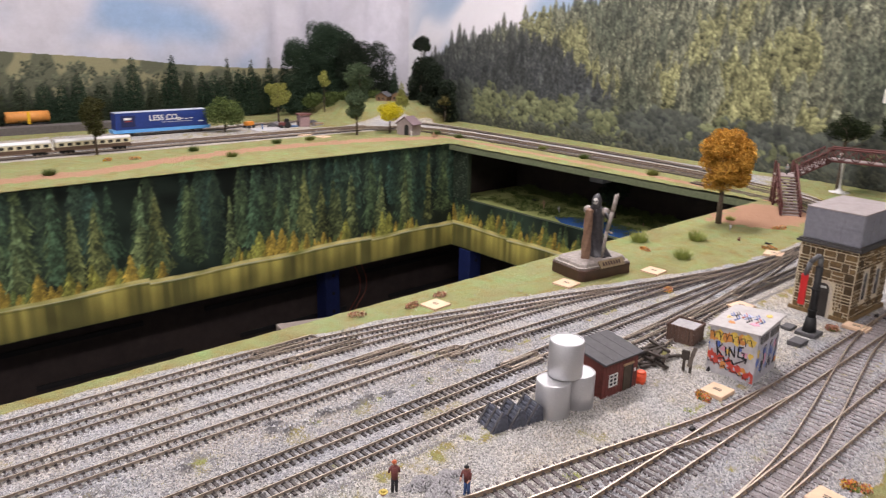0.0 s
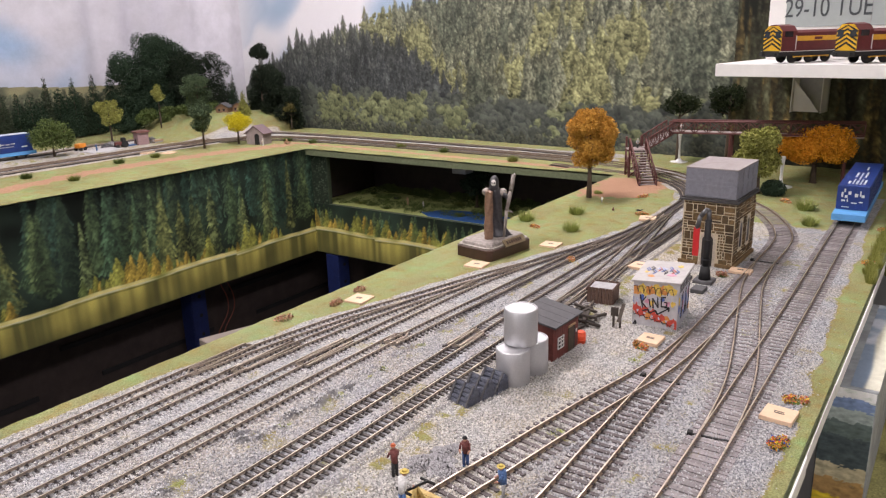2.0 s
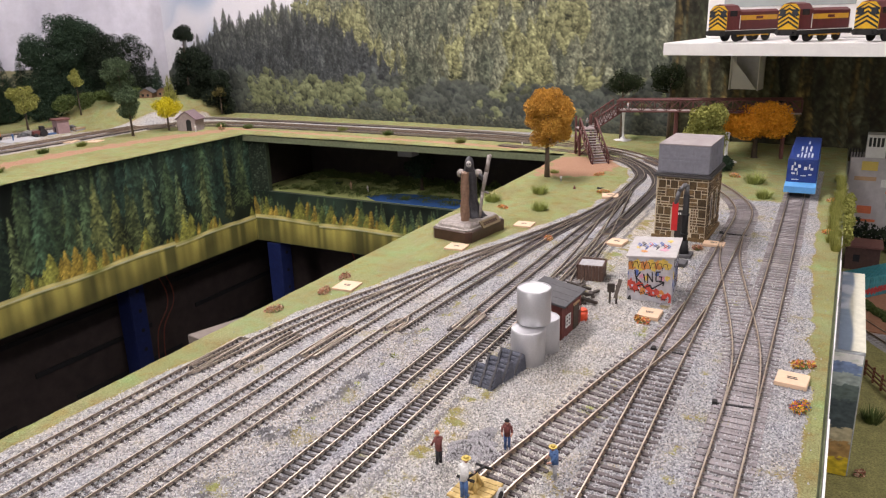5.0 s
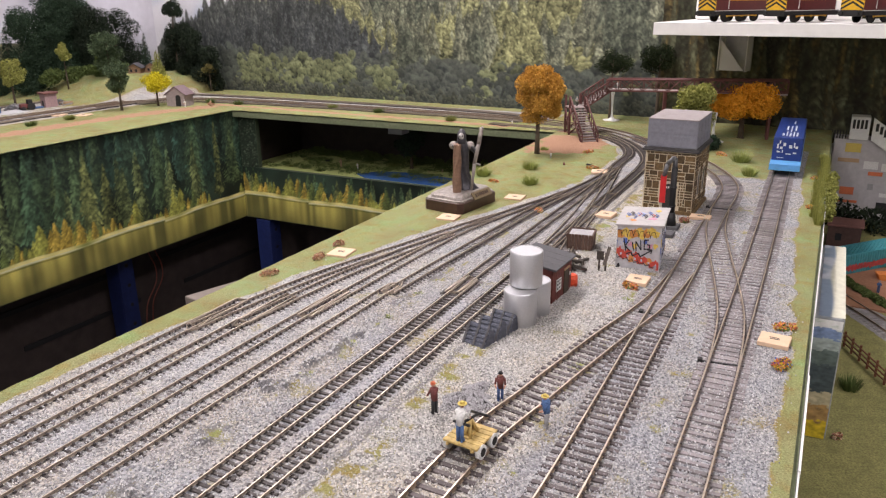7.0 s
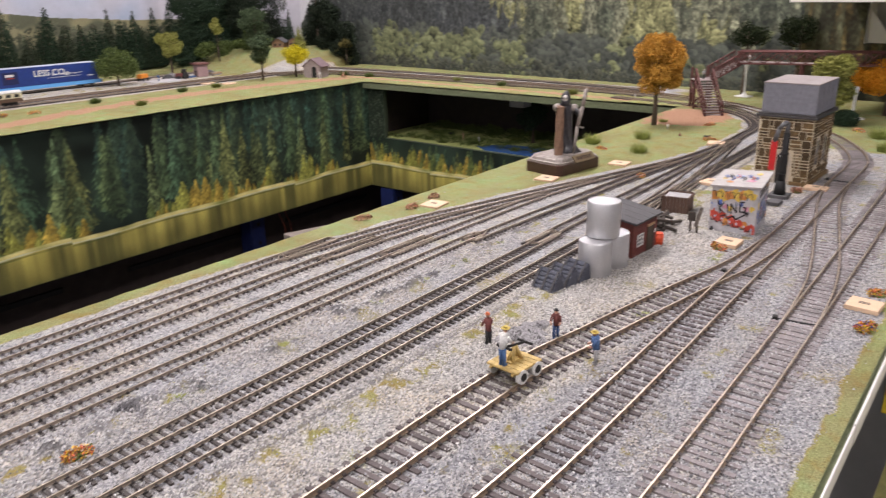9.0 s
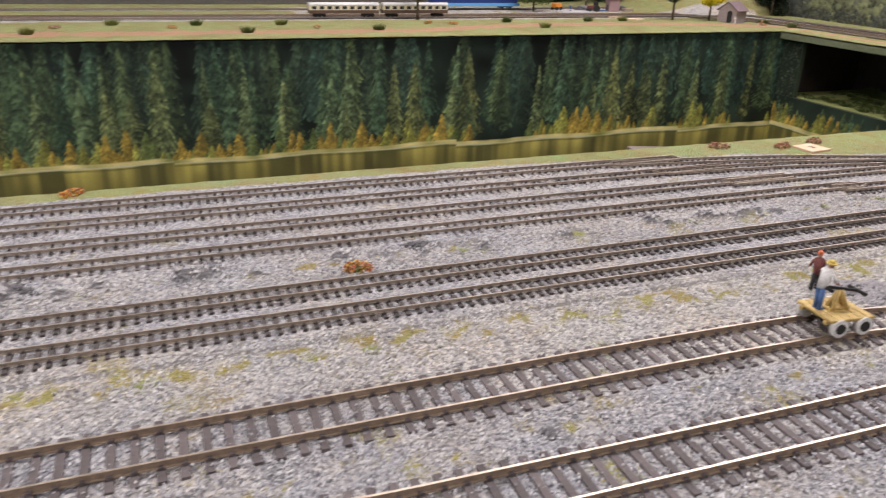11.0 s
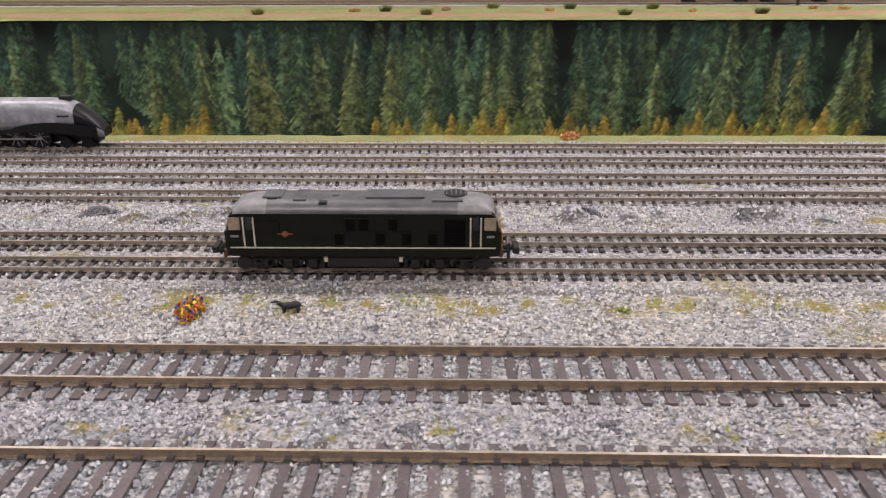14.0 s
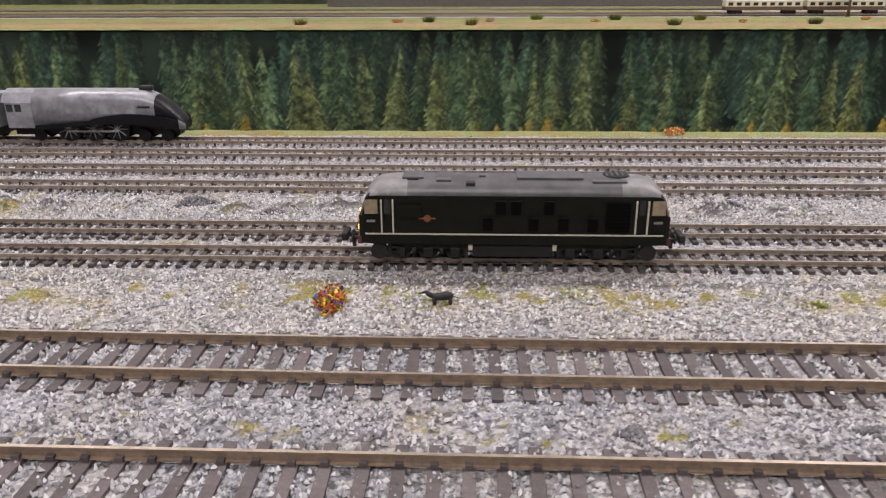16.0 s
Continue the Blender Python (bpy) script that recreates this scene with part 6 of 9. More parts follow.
def drum(x, y, z, h=0.0247, r=0.0114):
    t = thing("metal_drum", pose(x, y, z), "plain shiny aluminium cylinder tank", "tank", "aluminium tanks")
    bm = bmesh.new()
    prof = [(r - 0.0003, 0.0), (r, 0.0004), (r, h - 0.0006), (r - 0.0005, h), (r - 0.0011, h), (r - 0.0013, h - 0.0005), (0.0002, h - 0.0005)]
    seg = 40
    loft(bm, [[(p * math.cos(a * math.tau / seg), p * math.sin(a * math.tau / seg), zz) for a in range(seg)] for p, zz in prof], smooth=True)
    bmesh.ops.recalc_face_normals(bm, faces=bm.faces[:])
    for f in bm.faces:
        f.smooth = abs(f.normal.z) < 0.2
    part("shell", bm, ALU, t)
    return t


drum(0.5885, -0.0305, 0.0004)
drum(0.6110, -0.0325, 0.0004)
drum(0.6000, -0.0300, 0.0252)

BRICKRED = plain("dark_red_planking", (0.13, 0.032, 0.025), 0.65, 0, 0.25, 300, 0.06)
SLATE = plain("grey_felt_roof", (0.085, 0.083, 0.088), 0.8, 0, 0.2, 300, 0.1)


def hut():
    t = thing("lineside_hut", pose(0.648, -0.0265, 0.0002, 0, 0, -3), "dark red lineside hut with grey felt roof and dark door", "hut")
    w, d, h = 0.0185, 0.0140, 0.0265
    bm = bmesh.new()
    loft(bm, [[(x, -d, 0), (x, d, 0), (x, d, h + 0.004), (x, -d, h)] for x in (-w, w)])
    bmesh.ops.recalc_face_normals(bm, faces=bm.faces[:])
    wall = part("wall", bm, BRICKRED, t)
    for k in range(11):
        x = -w + 0.0017 + k * 0.0034
        bar("plank", x - 0.00155, x + 0.00155, -d - 0.0003, -d + 0.0001, 0.0003, h - 0.0004, BRICKRED, wall)
    mm = Matrix.Translation((0, 0, h + 0.0021)) @ Matrix.Rotation(math.atan2(0.004, 2 * d), 4, "X")
    roof = bar("roof", -w - 0.0022, w + 0.0022, -d - 0.0035, d + 0.0025, 0, 0.0014, SLATE, t, bev=0.0003, m=mm)
    for k in range(4):
        bar("felt_strip", -w - 0.0022 + k * 0.0103, -w + 0.0078 + k * 0.0103, -d - 0.0036, d + 0.0026, 0.0014, 0.0017, SLATE, roof)
    bar("door", 0.0035, 0.0115, -d - 0.0008, -d - 0.0001, 0.0005, 0.0195, plain("dark_brown_plank_door", (0.060, 0.045, 0.028), 0.7, 0, 0.3, 300, 0.06), t, "dark brown plank door")
    bar("doorway", 0.0115, 0.0135, -d - 0.0006, -d - 0.0001, 0.0005, 0.0195, BLACK, t)
    bar("lintel", 0.0030, 0.0140, -d - 0.0011, -d - 0.0001, 0.0195, 0.0210, CLOTH["tan"], t)
    win = bar("window", -0.0120, -0.0035, -d - 0.0007, -d - 0.0001, 0.0080, 0.0165, DARKGLASS, t)
    for x in (-0.0120, -0.0078, -0.0040):
        bar("glazing_bar", x - 0.0004, x + 0.0004, -d - 0.0012, -d - 0.0006, 0.0078, 0.0167, CLOTH["white"], win)
    for z in (0.0078, 0.0108, 0.0138, 0.0163):
        bar("glazing_bar", -0.0124, -0.0034, -d - 0.0012, -d - 0.0006, z, z + 0.0007, CLOTH["white"], win)
    bar("notice", 0.0150, 0.0170, -d - 0.0006, -d - 0.0001, 0.0125, 0.0150, CLOTH["white"], t)


hut()
bm = bmesh.new()
tube(bm, (0.6725, -0.0412, 0.0002), (0.6725, -0.0412, 0.0085), 0.0038, 0.0038, 20)
tube(bm, (0.6725, -0.0412, 0.0085), (0.6725, -0.0412, 0.0095), 0.0038, 0.0028, 20)
for z in (0.003, 0.006):
    tube(bm, (0.6725, -0.0412, z), (0.6725, -0.0412, z + 0.0005), 0.0040, 0.0040, 20)
tagged(mesh_object("oil_drum", bm, plain("bright_orange_red_paint", (0.75, 0.09, 0.03), 0.45, 0, 0.1, 300, 0.02)), "bright orange red oil drum beside the hut", "drum")

# ribbed bundles lying in a row
for k, (x, y) in enumerate(((0.547, -0.0185), (0.560, -0.0215), (0.573, -0.0245))):
    t = thing("sleeper_bundle", pose(x, y, 0.0002, 0, 0, -12), "bluish black bundle of stacked metal sleepers", "bundle", "stacked bundles")
    rr = random.Random(k)
    bm = bmesh.new()
    loft(bm, [[(-0.0062, yy, 0), (0.0056, yy, 0), (0.0042, yy, 0.0105), (0.0022, yy, 0.0128)] for yy in (-0.0086, 0.0086)])
    bmesh.ops.recalc_face_normals(bm, faces=bm.faces[:])
    part("core", bm, plain("blue_black_steel", (0.095, 0.103, 0.135), 0.42, 0.25, 0.45, 500, 0.1), t)
    lean = Matrix.Translation((-0.0064, 0, 0.0004)) @ Matrix.Rotation(radians(33), 4, "Y")
    for i in range(5):
        bar("slat", -0.0005, 0.0006, -0.0092, 0.0092, 0.0006 + 0.0029 * i, 0.0026 + 0.0029 * i, MATS["blue_black_steel"], t, bev=0.0003, m=lean @ Matrix.Rotation(rr.uniform(-0.04, 0.04), 4, "X"))
    for y2 in (-0.0075, 0.0, 0.0078):
        bar("upright", -0.0011, -0.0004, y2 - 0.0007, y2 + 0.0007, 0.0, 0.0150, SLATE, t, m=lean)

# timber, crate and wagon remains behind the hut
rr = random.Random(12)
TIMBER = plain("creosoted_timber", (0.045, 0.035, 0.028), 0.85, 0, 0.35, 400, 0.12)
pile = thing("timber_pile", pose(0.716, -0.0255, 0.0003, 0, 0, 10), "untidy pile of dark creosoted timbers", "timber")
for k in range(17):
    mm = Matrix.Translation((rr.uniform(-0.016, 0.014), rr.uniform(-0.010, 0.010), 0.0014 + 0.0022 * (k // 5))) @ Matrix.Rotation(rr.uniform(-0.5, 0.5) + (1.2 if k % 4 == 0 else 0), 4, "Z") @ Matrix.Rotation(rr.uniform(-0.12, 0.2), 4, "Y")
    bar("timber", -0.012, 0.012, -0.0012, 0.0012, -0.001, 0.001, TIMBER, pile, bev=0.0002, m=mm)
pen = thing("coal_pen", pose(0.690, -0.0095, 0.0002, 0, 0, 8), "small dark plank bunker beside the hut", "bunker")
for q, (x0, x1, y0, y1) in enumerate(((-0.012, 0.012, 0.008, 0.0092), (-0.012, -0.0108, -0.008, 0.008), (0.0108, 0.012, -0.008, 0.008))):
    for k in range(4):
        bar("plank", x0, x1, y0, y1, k * 0.0030, k * 0.0030 + 0.0027, TIMBER, pen, bev=0.0002)
RUSTWOOD = plain("red_brown_planks", (0.10, 0.058, 0.042), 0.8, 0, 0.3, 400, 0.1)
crate = thing("coal_crate", pose(0.768, -0.0185, 0.0002, 0, 0, 8), "brown plank crate filled with grey stone", "crate")
for s in (-1, 1):
    for k in range(7):
        q = -0.0105 + k * 0.003
        bar("board", q, q + 0.0027, s * 0.0110 - 0.0005, s * 0.0110 + 0.0005, 0, 0.0150, RUSTWOOD, crate, bev=0.0002)
        bar("board", s * 0.0110 - 0.0005, s * 0.0110 + 0.0005, q, q + 0.0027, 0, 0.0150, RUSTWOOD, crate, bev=0.0002)
    bar("rail", -0.0117, 0.0117, s * 0.0116 - 0.0003, s * 0.0116 + 0.0004, 0.0125, 0.0145, RUSTWOOD, crate)
bm = bmesh.new()
box(bm, -0.0103, 0.0103, -0.0103, 0.0103, 0.001, 0.0135)
part("stone_fill", bm, ASH, crate)
rack = thing("tool_rack", pose(0.714, -0.0530, 0.0003, 0, 0, 12), "narrow dark wooden rack with a leaning plank, by the path", "rack")
for s in (-1, 1):
    bar("leg", -0.0009, 0.0009, s * 0.0026 - 0.0008, s * 0.0026 + 0.0008, 0, 0.0160, TIMBER, rack)
bar("panel", -0.0011, 0.0009, -0.0010, 0.0048, 0.0100, 0.0172, TIMBER, rack, bev=0.0003)
bar("plank", -0.0024, -0.0012, -0.0016, 0.0012, 0.0060, 0.0225, plain("grey_weathered_plank", (0.12, 0.10, 0.085), 0.85, 0, 0.3, 400, 0.1), rack, bev=0.0002, m=Matrix.Rotation(radians(13), 4, "X"))

# graffiti box
PAPER = plain("off_white_printed_card", (0.43, 0.42, 0.44), 0.6, 0, 0.22, 160, 0.03)
BX, BY = 0.0195, 0.0160
box_t = thing("graffiti_box", pose(0.7515, -0.0752, 0.0003, 0, 0, 6), "square relay box with a sloping lid, covered in bright graffiti", "relay box")
box_t.scale = (1.10, 1.10, 1.10)
bm = bmesh.new()
low = [(-BX, -BY, 0), (BX, -BY, 0), (BX, BY, 0), (-BX, BY, 0)]
loft(bm, [low, [(x, y, 0.0335 + 0.0018 * (x > 0) + 0.0018 * (y < 0)) for x, y, z in low]])
bmesh.ops.recalc_face_normals(bm, faces=bm.faces[:])
bmesh.ops.bevel(bm, geom=bm.edges[:], offset=0.0004, segments=1, affect="EDGES")
part("body", bm, PAPER, box_t)


def lid_z(x, y):
    return 0.0356 + 0.050 * x - 0.052 * y


bm = bmesh.new()
rim = [(-BX - 0.0014, -BY - 0.0014), (BX + 0.004, -BY - 0.0018), (BX + 0.004, BY + 0.0014), (-BX - 0.0014, BY + 0.0014)]
loft(bm, [[(x, y, lid_z(x, y) - 0.0006) for x, y in rim], [(x, y, lid_z(x, y) + 0.0006) for x, y in rim]])
bmesh.ops.recalc_face_normals(bm, faces=bm.faces[:])
part("lid", bm, plain("white_printed_lid", (0.42, 0.40, 0.39), 0.6, 0, 0.14, 200, 0.02), box_t)
SPRAY = {n: plain("spray_" + n, c, 0.5, 0, 0.3, 700, 0.01) for n, c in dict(red=(0.50, 0.06, 0.04), yellow=(0.66, 0.47, 0.09), blue=(0.08, 0.14, 0.42), black=(0.018, 0.017, 0.022), pink=(0.58, 0.27, 0.36), pale=(0.42, 0.45, 0.55), orange=(0.58, 0.24, 0.06)).items()}
rr = random.Random(77)


def on_face(face, u, v, d):
    """A point on a face of the box, d metres proud: u across, v up or towards the back."""
    if face == "front":
        return (-BX - d, min(BY - 0.0004, max(-BY + 0.0004, u * 1.22)), 0.018 + (v - 0.018) * 1.22)
    if face == "side":
        return (u, -BY - d, v)
    return (v, u, lid_z(v, u) + 0.0006 + d)


def blot(face, col, cu, cv, su, sv, lay, n=18, rough=0.45):
    """A ragged patch of spray paint."""
    bm = bmesh.new()
    d = 0.00010 + 0.00004 * lay
    ring = []
    for i in range(n):
        a, q = i * math.tau / n, 1 - rough * rr.random()
        ring.append((cu + su * q * math.cos(a), cv + sv * q * math.sin(a)))
    loft(bm, [[on_face(face, u, v, 0.00003) for u, v in ring], [on_face(face, u, v, d) for u, v in ring]])
    bmesh.ops.recalc_face_normals(bm, faces=bm.faces[:])
    part("paint_patch", bm, SPRAY[col], box_t)


def stroke(face, col, pts, wid, lay):
    """A sprayed line."""
    bm = bmesh.new()
    d = 0.00012 + 0.00004 * lay
    for (u, v), (u2, v2) in zip(pts, pts[1:]):
        k = math.hypot(u2 - u, v2 - v) or 1
        nu, nv = -(v2 - v) / k * wid, (u2 - u) / k * wid
        quad = [(u - nu, v - nv), (u2 - nu * 0.8, v2 - nv * 0.8), (u2 + nu * 0.8, v2 + nv * 0.8), (u + nu, v + nv)]
        loft(bm, [[on_face(face, a, b, 0.00003) for a, b in quad], [on_face(face, a, b, d) for a, b in quad]])
    bmesh.ops.recalc_face_normals(bm, faces=bm.faces[:])
    part("spray_line", bm, SPRAY[col], box_t)


blot("front", "blue", 0.0138, 0.0190, 0.0017, 0.0055, 1)
for k in range(9):
    blot("front", "yellow" if k % 3 else "orange", 0.0108 - 0.0026 * k, 0.0252 + 0.0012 * math.sin(k * 2.1) + 0.0003 * k, 0.0031, 0.0036, 2 + k % 4, 14)
for k in range(12):
    blot("front", "red" if k % 4 else "orange", 0.0132 - 0.0024 * k, 0.0142 - 0.0007 * k + 0.0012 * math.sin(k * 2.7), 0.0029, 0.0042 - 0.0001 * k, 6 + k % 4, 12, 0.6)
for k in range(8):
    blot("front", ("pale", "blue", "pink", "yellow")[k % 4], 0.0108 - 0.0030 * k, 0.0190 + 0.0016 * math.sin(k * 1.7) + 0.0002 * k, 0.0019, 0.0022, 5, 11, 0.6)
for k in range(6):
    blot("front", "pale", 0.0100 - 0.0042 * k, 0.0125 - 0.0011 * k, 0.0010, 0.0012, 11, 9, 0.6)
for k in range(7):
    u = 0.0115 - 0.0034 * k
    stroke("front", "black", [(u + 0.0022, 0.0238), (u + 0.0014, 0.0275), (u - 0.0004, 0.0282), (u - 0.0014, 0.0245)], 0.00016, 12)
    stroke("front", "black", [(u + 0.0020, 0.0125 - 0.0008 * k), (u + 0.0006, 0.0098 - 0.0007 * k), (u - 0.0016, 0.0110 - 0.0008 * k)], 0.00018, 12)
# the four letters, slanting, and the zigzag arrow beneath
for pts in (((0.0088, 0.0225), (0.0072, 0.0148)), ((0.0055, 0.0218), (0.0078, 0.0178), (0.0048, 0.0150)), ((0.0036, 0.0205), (0.0026, 0.0155)), ((0.0010, 0.0152), (0.0016, 0.0212), (-0.0018, 0.0160), (-0.0012, 0.0222)), ((-0.0060, 0.0228), (-0.0036, 0.0226), (-0.0036, 0.0168), (-0.0066, 0.0172), (-0.0068, 0.0198), (-0.0052, 0.0198))):
    stroke("front", "black", pts, 0.00034, 14)
stroke("front", "black", [(0.0070, 0.0128), (0.0040, 0.0142), (0.0030, 0.0118), (-0.0004, 0.0140), (-0.0016, 0.0118), (-0.0082, 0.0166)], 0.00040, 14)
stroke("front", "black", [(-0.0056, 0.0166), (-0.0082, 0.0168), (-0.0078, 0.0144)], 0.00040, 14)
stroke("front", "black", [(0.0128, 0.0020), (0.0112, 0.0062), (0.0100, 0.0022)], 0.00045, 14)
stroke("front", "black", [(0.0124, 0.0040), (0.0100, 0.0042)], 0.00030, 14)
for k in range(14):
    u = -0.0170 + 0.0026 * k
    blot("side", ("blue", "pale", "blue", "black", "blue", "pink")[k % 6], u, 0.0150 + 0.0060 * math.sin(k * 1.9), 0.0030, 0.0048, 1 + k % 5, 12, 0.6)
for k in range(6):
    u = -0.0150 + 0.0055 * k
    stroke("side", "black" if k % 2 else "pale", [(u, 0.0060), (u + 0.0030, 0.0160), (u + 0.0010, 0.0220), (u + 0.0046, 0.0250)], 0.00035, 8)
blot("side", "yellow", -0.0170, 0.0215, 0.0018, 0.0034, 7)
blot("side", "orange", 0.0165, 0.0080, 0.0016, 0.0030, 7)
for u0, u1 in ((-0.0165, -0.0020), (0.0010, 0.0165)):
    bm = bmesh.new()
    box(bm, u0, u1, -BY - 0.0004, -BY - 0.0001, 0.0275, 0.0330, 0.0001)
    part("vent_window", bm, DARKGLASS, box_t)
for k, (col, cu, cv, su, sv) in enumerate((("orange", 0.006, -0.010, 0.0034, 0.0028), ("pink", -0.008, -0.006, 0.0044, 0.0034), ("yellow", 0.011, -0.002, 0.0020, 0.0030), ("pale", 0.001, 0.006, 0.0060, 0.0038), ("yellow", -0.010, 0.013, 0.0024, 0.0040))):
    blot("top", col, cu, cv, su, sv, 1 + k, 14, 0.6)
for k in range(9):
    u, v = 0.011 - 0.0026 * k, 0.004 * math.sin(k * 2.3) + 0.002
    stroke("top", ("blue", "black", "blue", "red")[k % 4], [(u, v - 0.004), (u - 0.0016, v + 0.001), (u + 0.0010, v + 0.005)], 0.00028, 8)
    stroke("top", "black" if k % 3 else "blue", [(u - 0.0012, v - 0.002), (u + 0.0016, v + 0.003)], 0.00022, 8)

# ---------------------------------------------------------------- water tower
tw = thing("water_tower", pose(0.9495, -0.0650, 0.0, 0, 0, -1.5), "stone water tower with grey panelled tank and arched door", "water tower")
TX, TY, TH = 0.0360, 0.0250, 0.0650
MORTAR = plain("pale_lime_mortar", (0.60, 0.52, 0.38), 0.9, 0, 0.15, 500, 0.1)
STONEB = plain("brown_sandstone_block", (0.145, 0.092, 0.038), 0.85, 0, 0.55, 420, 0.25, 0.6)
bm = bmesh.new()
box(bm, -TX, TX, -TY, TY, 0, TH)
part("wall", bm, MORTAR, tw)
rr = random.Random(5)


def stone_face(length, m, holes):
    """Coursed rubble stones on one face; a along, z up."""
    z = 0.0006
    while z < TH - 0.0018:
        h = rr.choice((0.0070, 0.0078, 0.0086, 0.0028))
        h = min(h, TH - 0.0006 - z)
        a = -length + 0.0004
        while a < length - 0.001:
            square = h > 0.006 and rr.random() < 0.45
            w = min(rr.uniform(0.0062, 0.0090) if square else rr.choice((0.0042, 0.0058, 0.0085, 0.0105)), length - 0.0004 - a)
            if any(x0 < a + w and a < x1 and z0 < z + h and z < z1 for x0, x1, z0, z1 in holes):
                w, square = min(w, 0.0024), False
            if w > 0.0012 and not any(x0 < a + w and a < x1 and z0 < z + h and z < z1 for x0, x1, z0, z1 in holes):
                if h > 0.006 and not square:
                    f = rr.choice((0.33, 0.5, 0.62))
                    cuts = [(z, h * f - 0.0002), (z + h * f, h * (1 - f))] if rr.random() < 0.6 else [(z + h * q / 3, h / 3 - 0.0001) for q in range(3)]
                else:
                    cuts = [(z, h)]
                for zc, hc in cuts:
                    bm = bmesh.new()
                    d = rr.uniform(0.0004, 0.0010)
                    loft(bm, [[(-0.0001, a, zc), (-0.0001, a + w - 0.0008, zc), (-0.0001, a + w - 0.0008, zc + hc - 0.0008), (-0.0001, a, zc + hc - 0.0008)], [(-d, a + 0.0003, zc + 0.0003), (-d, a + w - 0.0011, zc + 0.0003), (-d, a + w - 0.0011, zc + hc - 0.0011), (-d, a + 0.0003, zc + hc - 0.0011)]], caps=False)
                    bm.faces.new([v for v in bm.verts][4:8])
                    bmesh.ops.recalc_face_normals(bm, faces=bm.faces[:])
                    part("stone", bm, STONEB, tw, m=m)
            a += w
        z += h


stone_face(TY, Matrix.Translation((-TX, 0, 0)), [(-0.0094, 0.0074, 0, 0.0338)])
stone_face(TX, Matrix.Translation((0, -TY, 0)) @ Matrix.Rotation(radians(90), 4, "Z"), [(-0.020, -0.008, 0.016, 0.046), (0.006, 0.018, 0.016, 0.046)])
bm = bmesh.new()
for x0, x1, y0, y1 in ((-TX - 0.0022, -TX - 0.0001, -TY - 0.0022, -0.0095), (-TX - 0.0022, -TX - 0.0001, 0.0075, TY + 0.0022), (-TX, TX + 0.002, -TY - 0.0022, -TY - 0.0001)):
    box(bm, x0, x1, y0, y1, 0, 0.0042, 0.0006)
part("plinth_course", bm, STONEB, tw)
PALE = plain("pale_dressed_stone", (0.50, 0.44, 0.36), 0.85, 0, 0.15, 400, 0.08)
# arched doorway on the end face
arch = []
for k in range(13):
    a = math.pi * k / 12
    arch.append((0.0052 * math.cos(a), 0.0265 + 0.0052 * math.sin(a)))
bm = bmesh.new()
outl = [(0.0052, 0.0005)] + arch + [(-0.0052, 0.0005)]
loft(bm, [[(-TX - 0.0009, -0.001 + u, v) for u, v in outl], [(-TX - 0.0002, -0.001 + u, v) for u, v in outl]])
bmesh.ops.recalc_face_normals(bm, faces=bm.faces[:])
door = part("door", bm, plain("black_brown_door", (0.022, 0.018, 0.016), 0.6, 0, 0.3, 300, 0.05), tw)
def arch_stone(bm):
    bmesh.ops.recalc_face_normals(bm, faces=bm.faces[:])
    part("surround_stone", bm, PALE, tw, "pale dressed stone")


for k in range(9):
    a0, a1 = math.pi * k / 9 + 0.03, math.pi * (k + 1) / 9 - 0.03
    q = [(0.0054, a0), (0.0078, a0), (0.0078, a1), (0.0054, a1)]
    bm = bmesh.new()
    loft(bm, [[(-TX - 0.0011, -0.001 + r * math.cos(a), 0.0265 + r * math.sin(a)) for r, a in q], [(-TX - 0.0001, -0.001 + r * math.cos(a), 0.0265 + r * math.sin(a)) for r, a in q]])
    arch_stone(bm)
for s in (-1, 1):
    for k in range(6):
        w = 0.0024 if k % 2 else 0.0030
        bm = bmesh.new()
        a, b = sorted((-0.001 + s * 0.0054, -0.001 + s * (0.0054 + w)))
        box(bm, -TX - 0.0011, -TX - 0.0001, a, b, 0.0005 + k * 0.0043, 0.0044 + k * 0.0043, 0.0002)
        arch_stone(bm)
for k in range(3):
    bar("fanlight", -TX - 0.0013, -TX - 0.0009, -0.0035 + k * 0.002, -0.0022 + k * 0.002, 0.0270, 0.0290, CLOTH["white"], door)
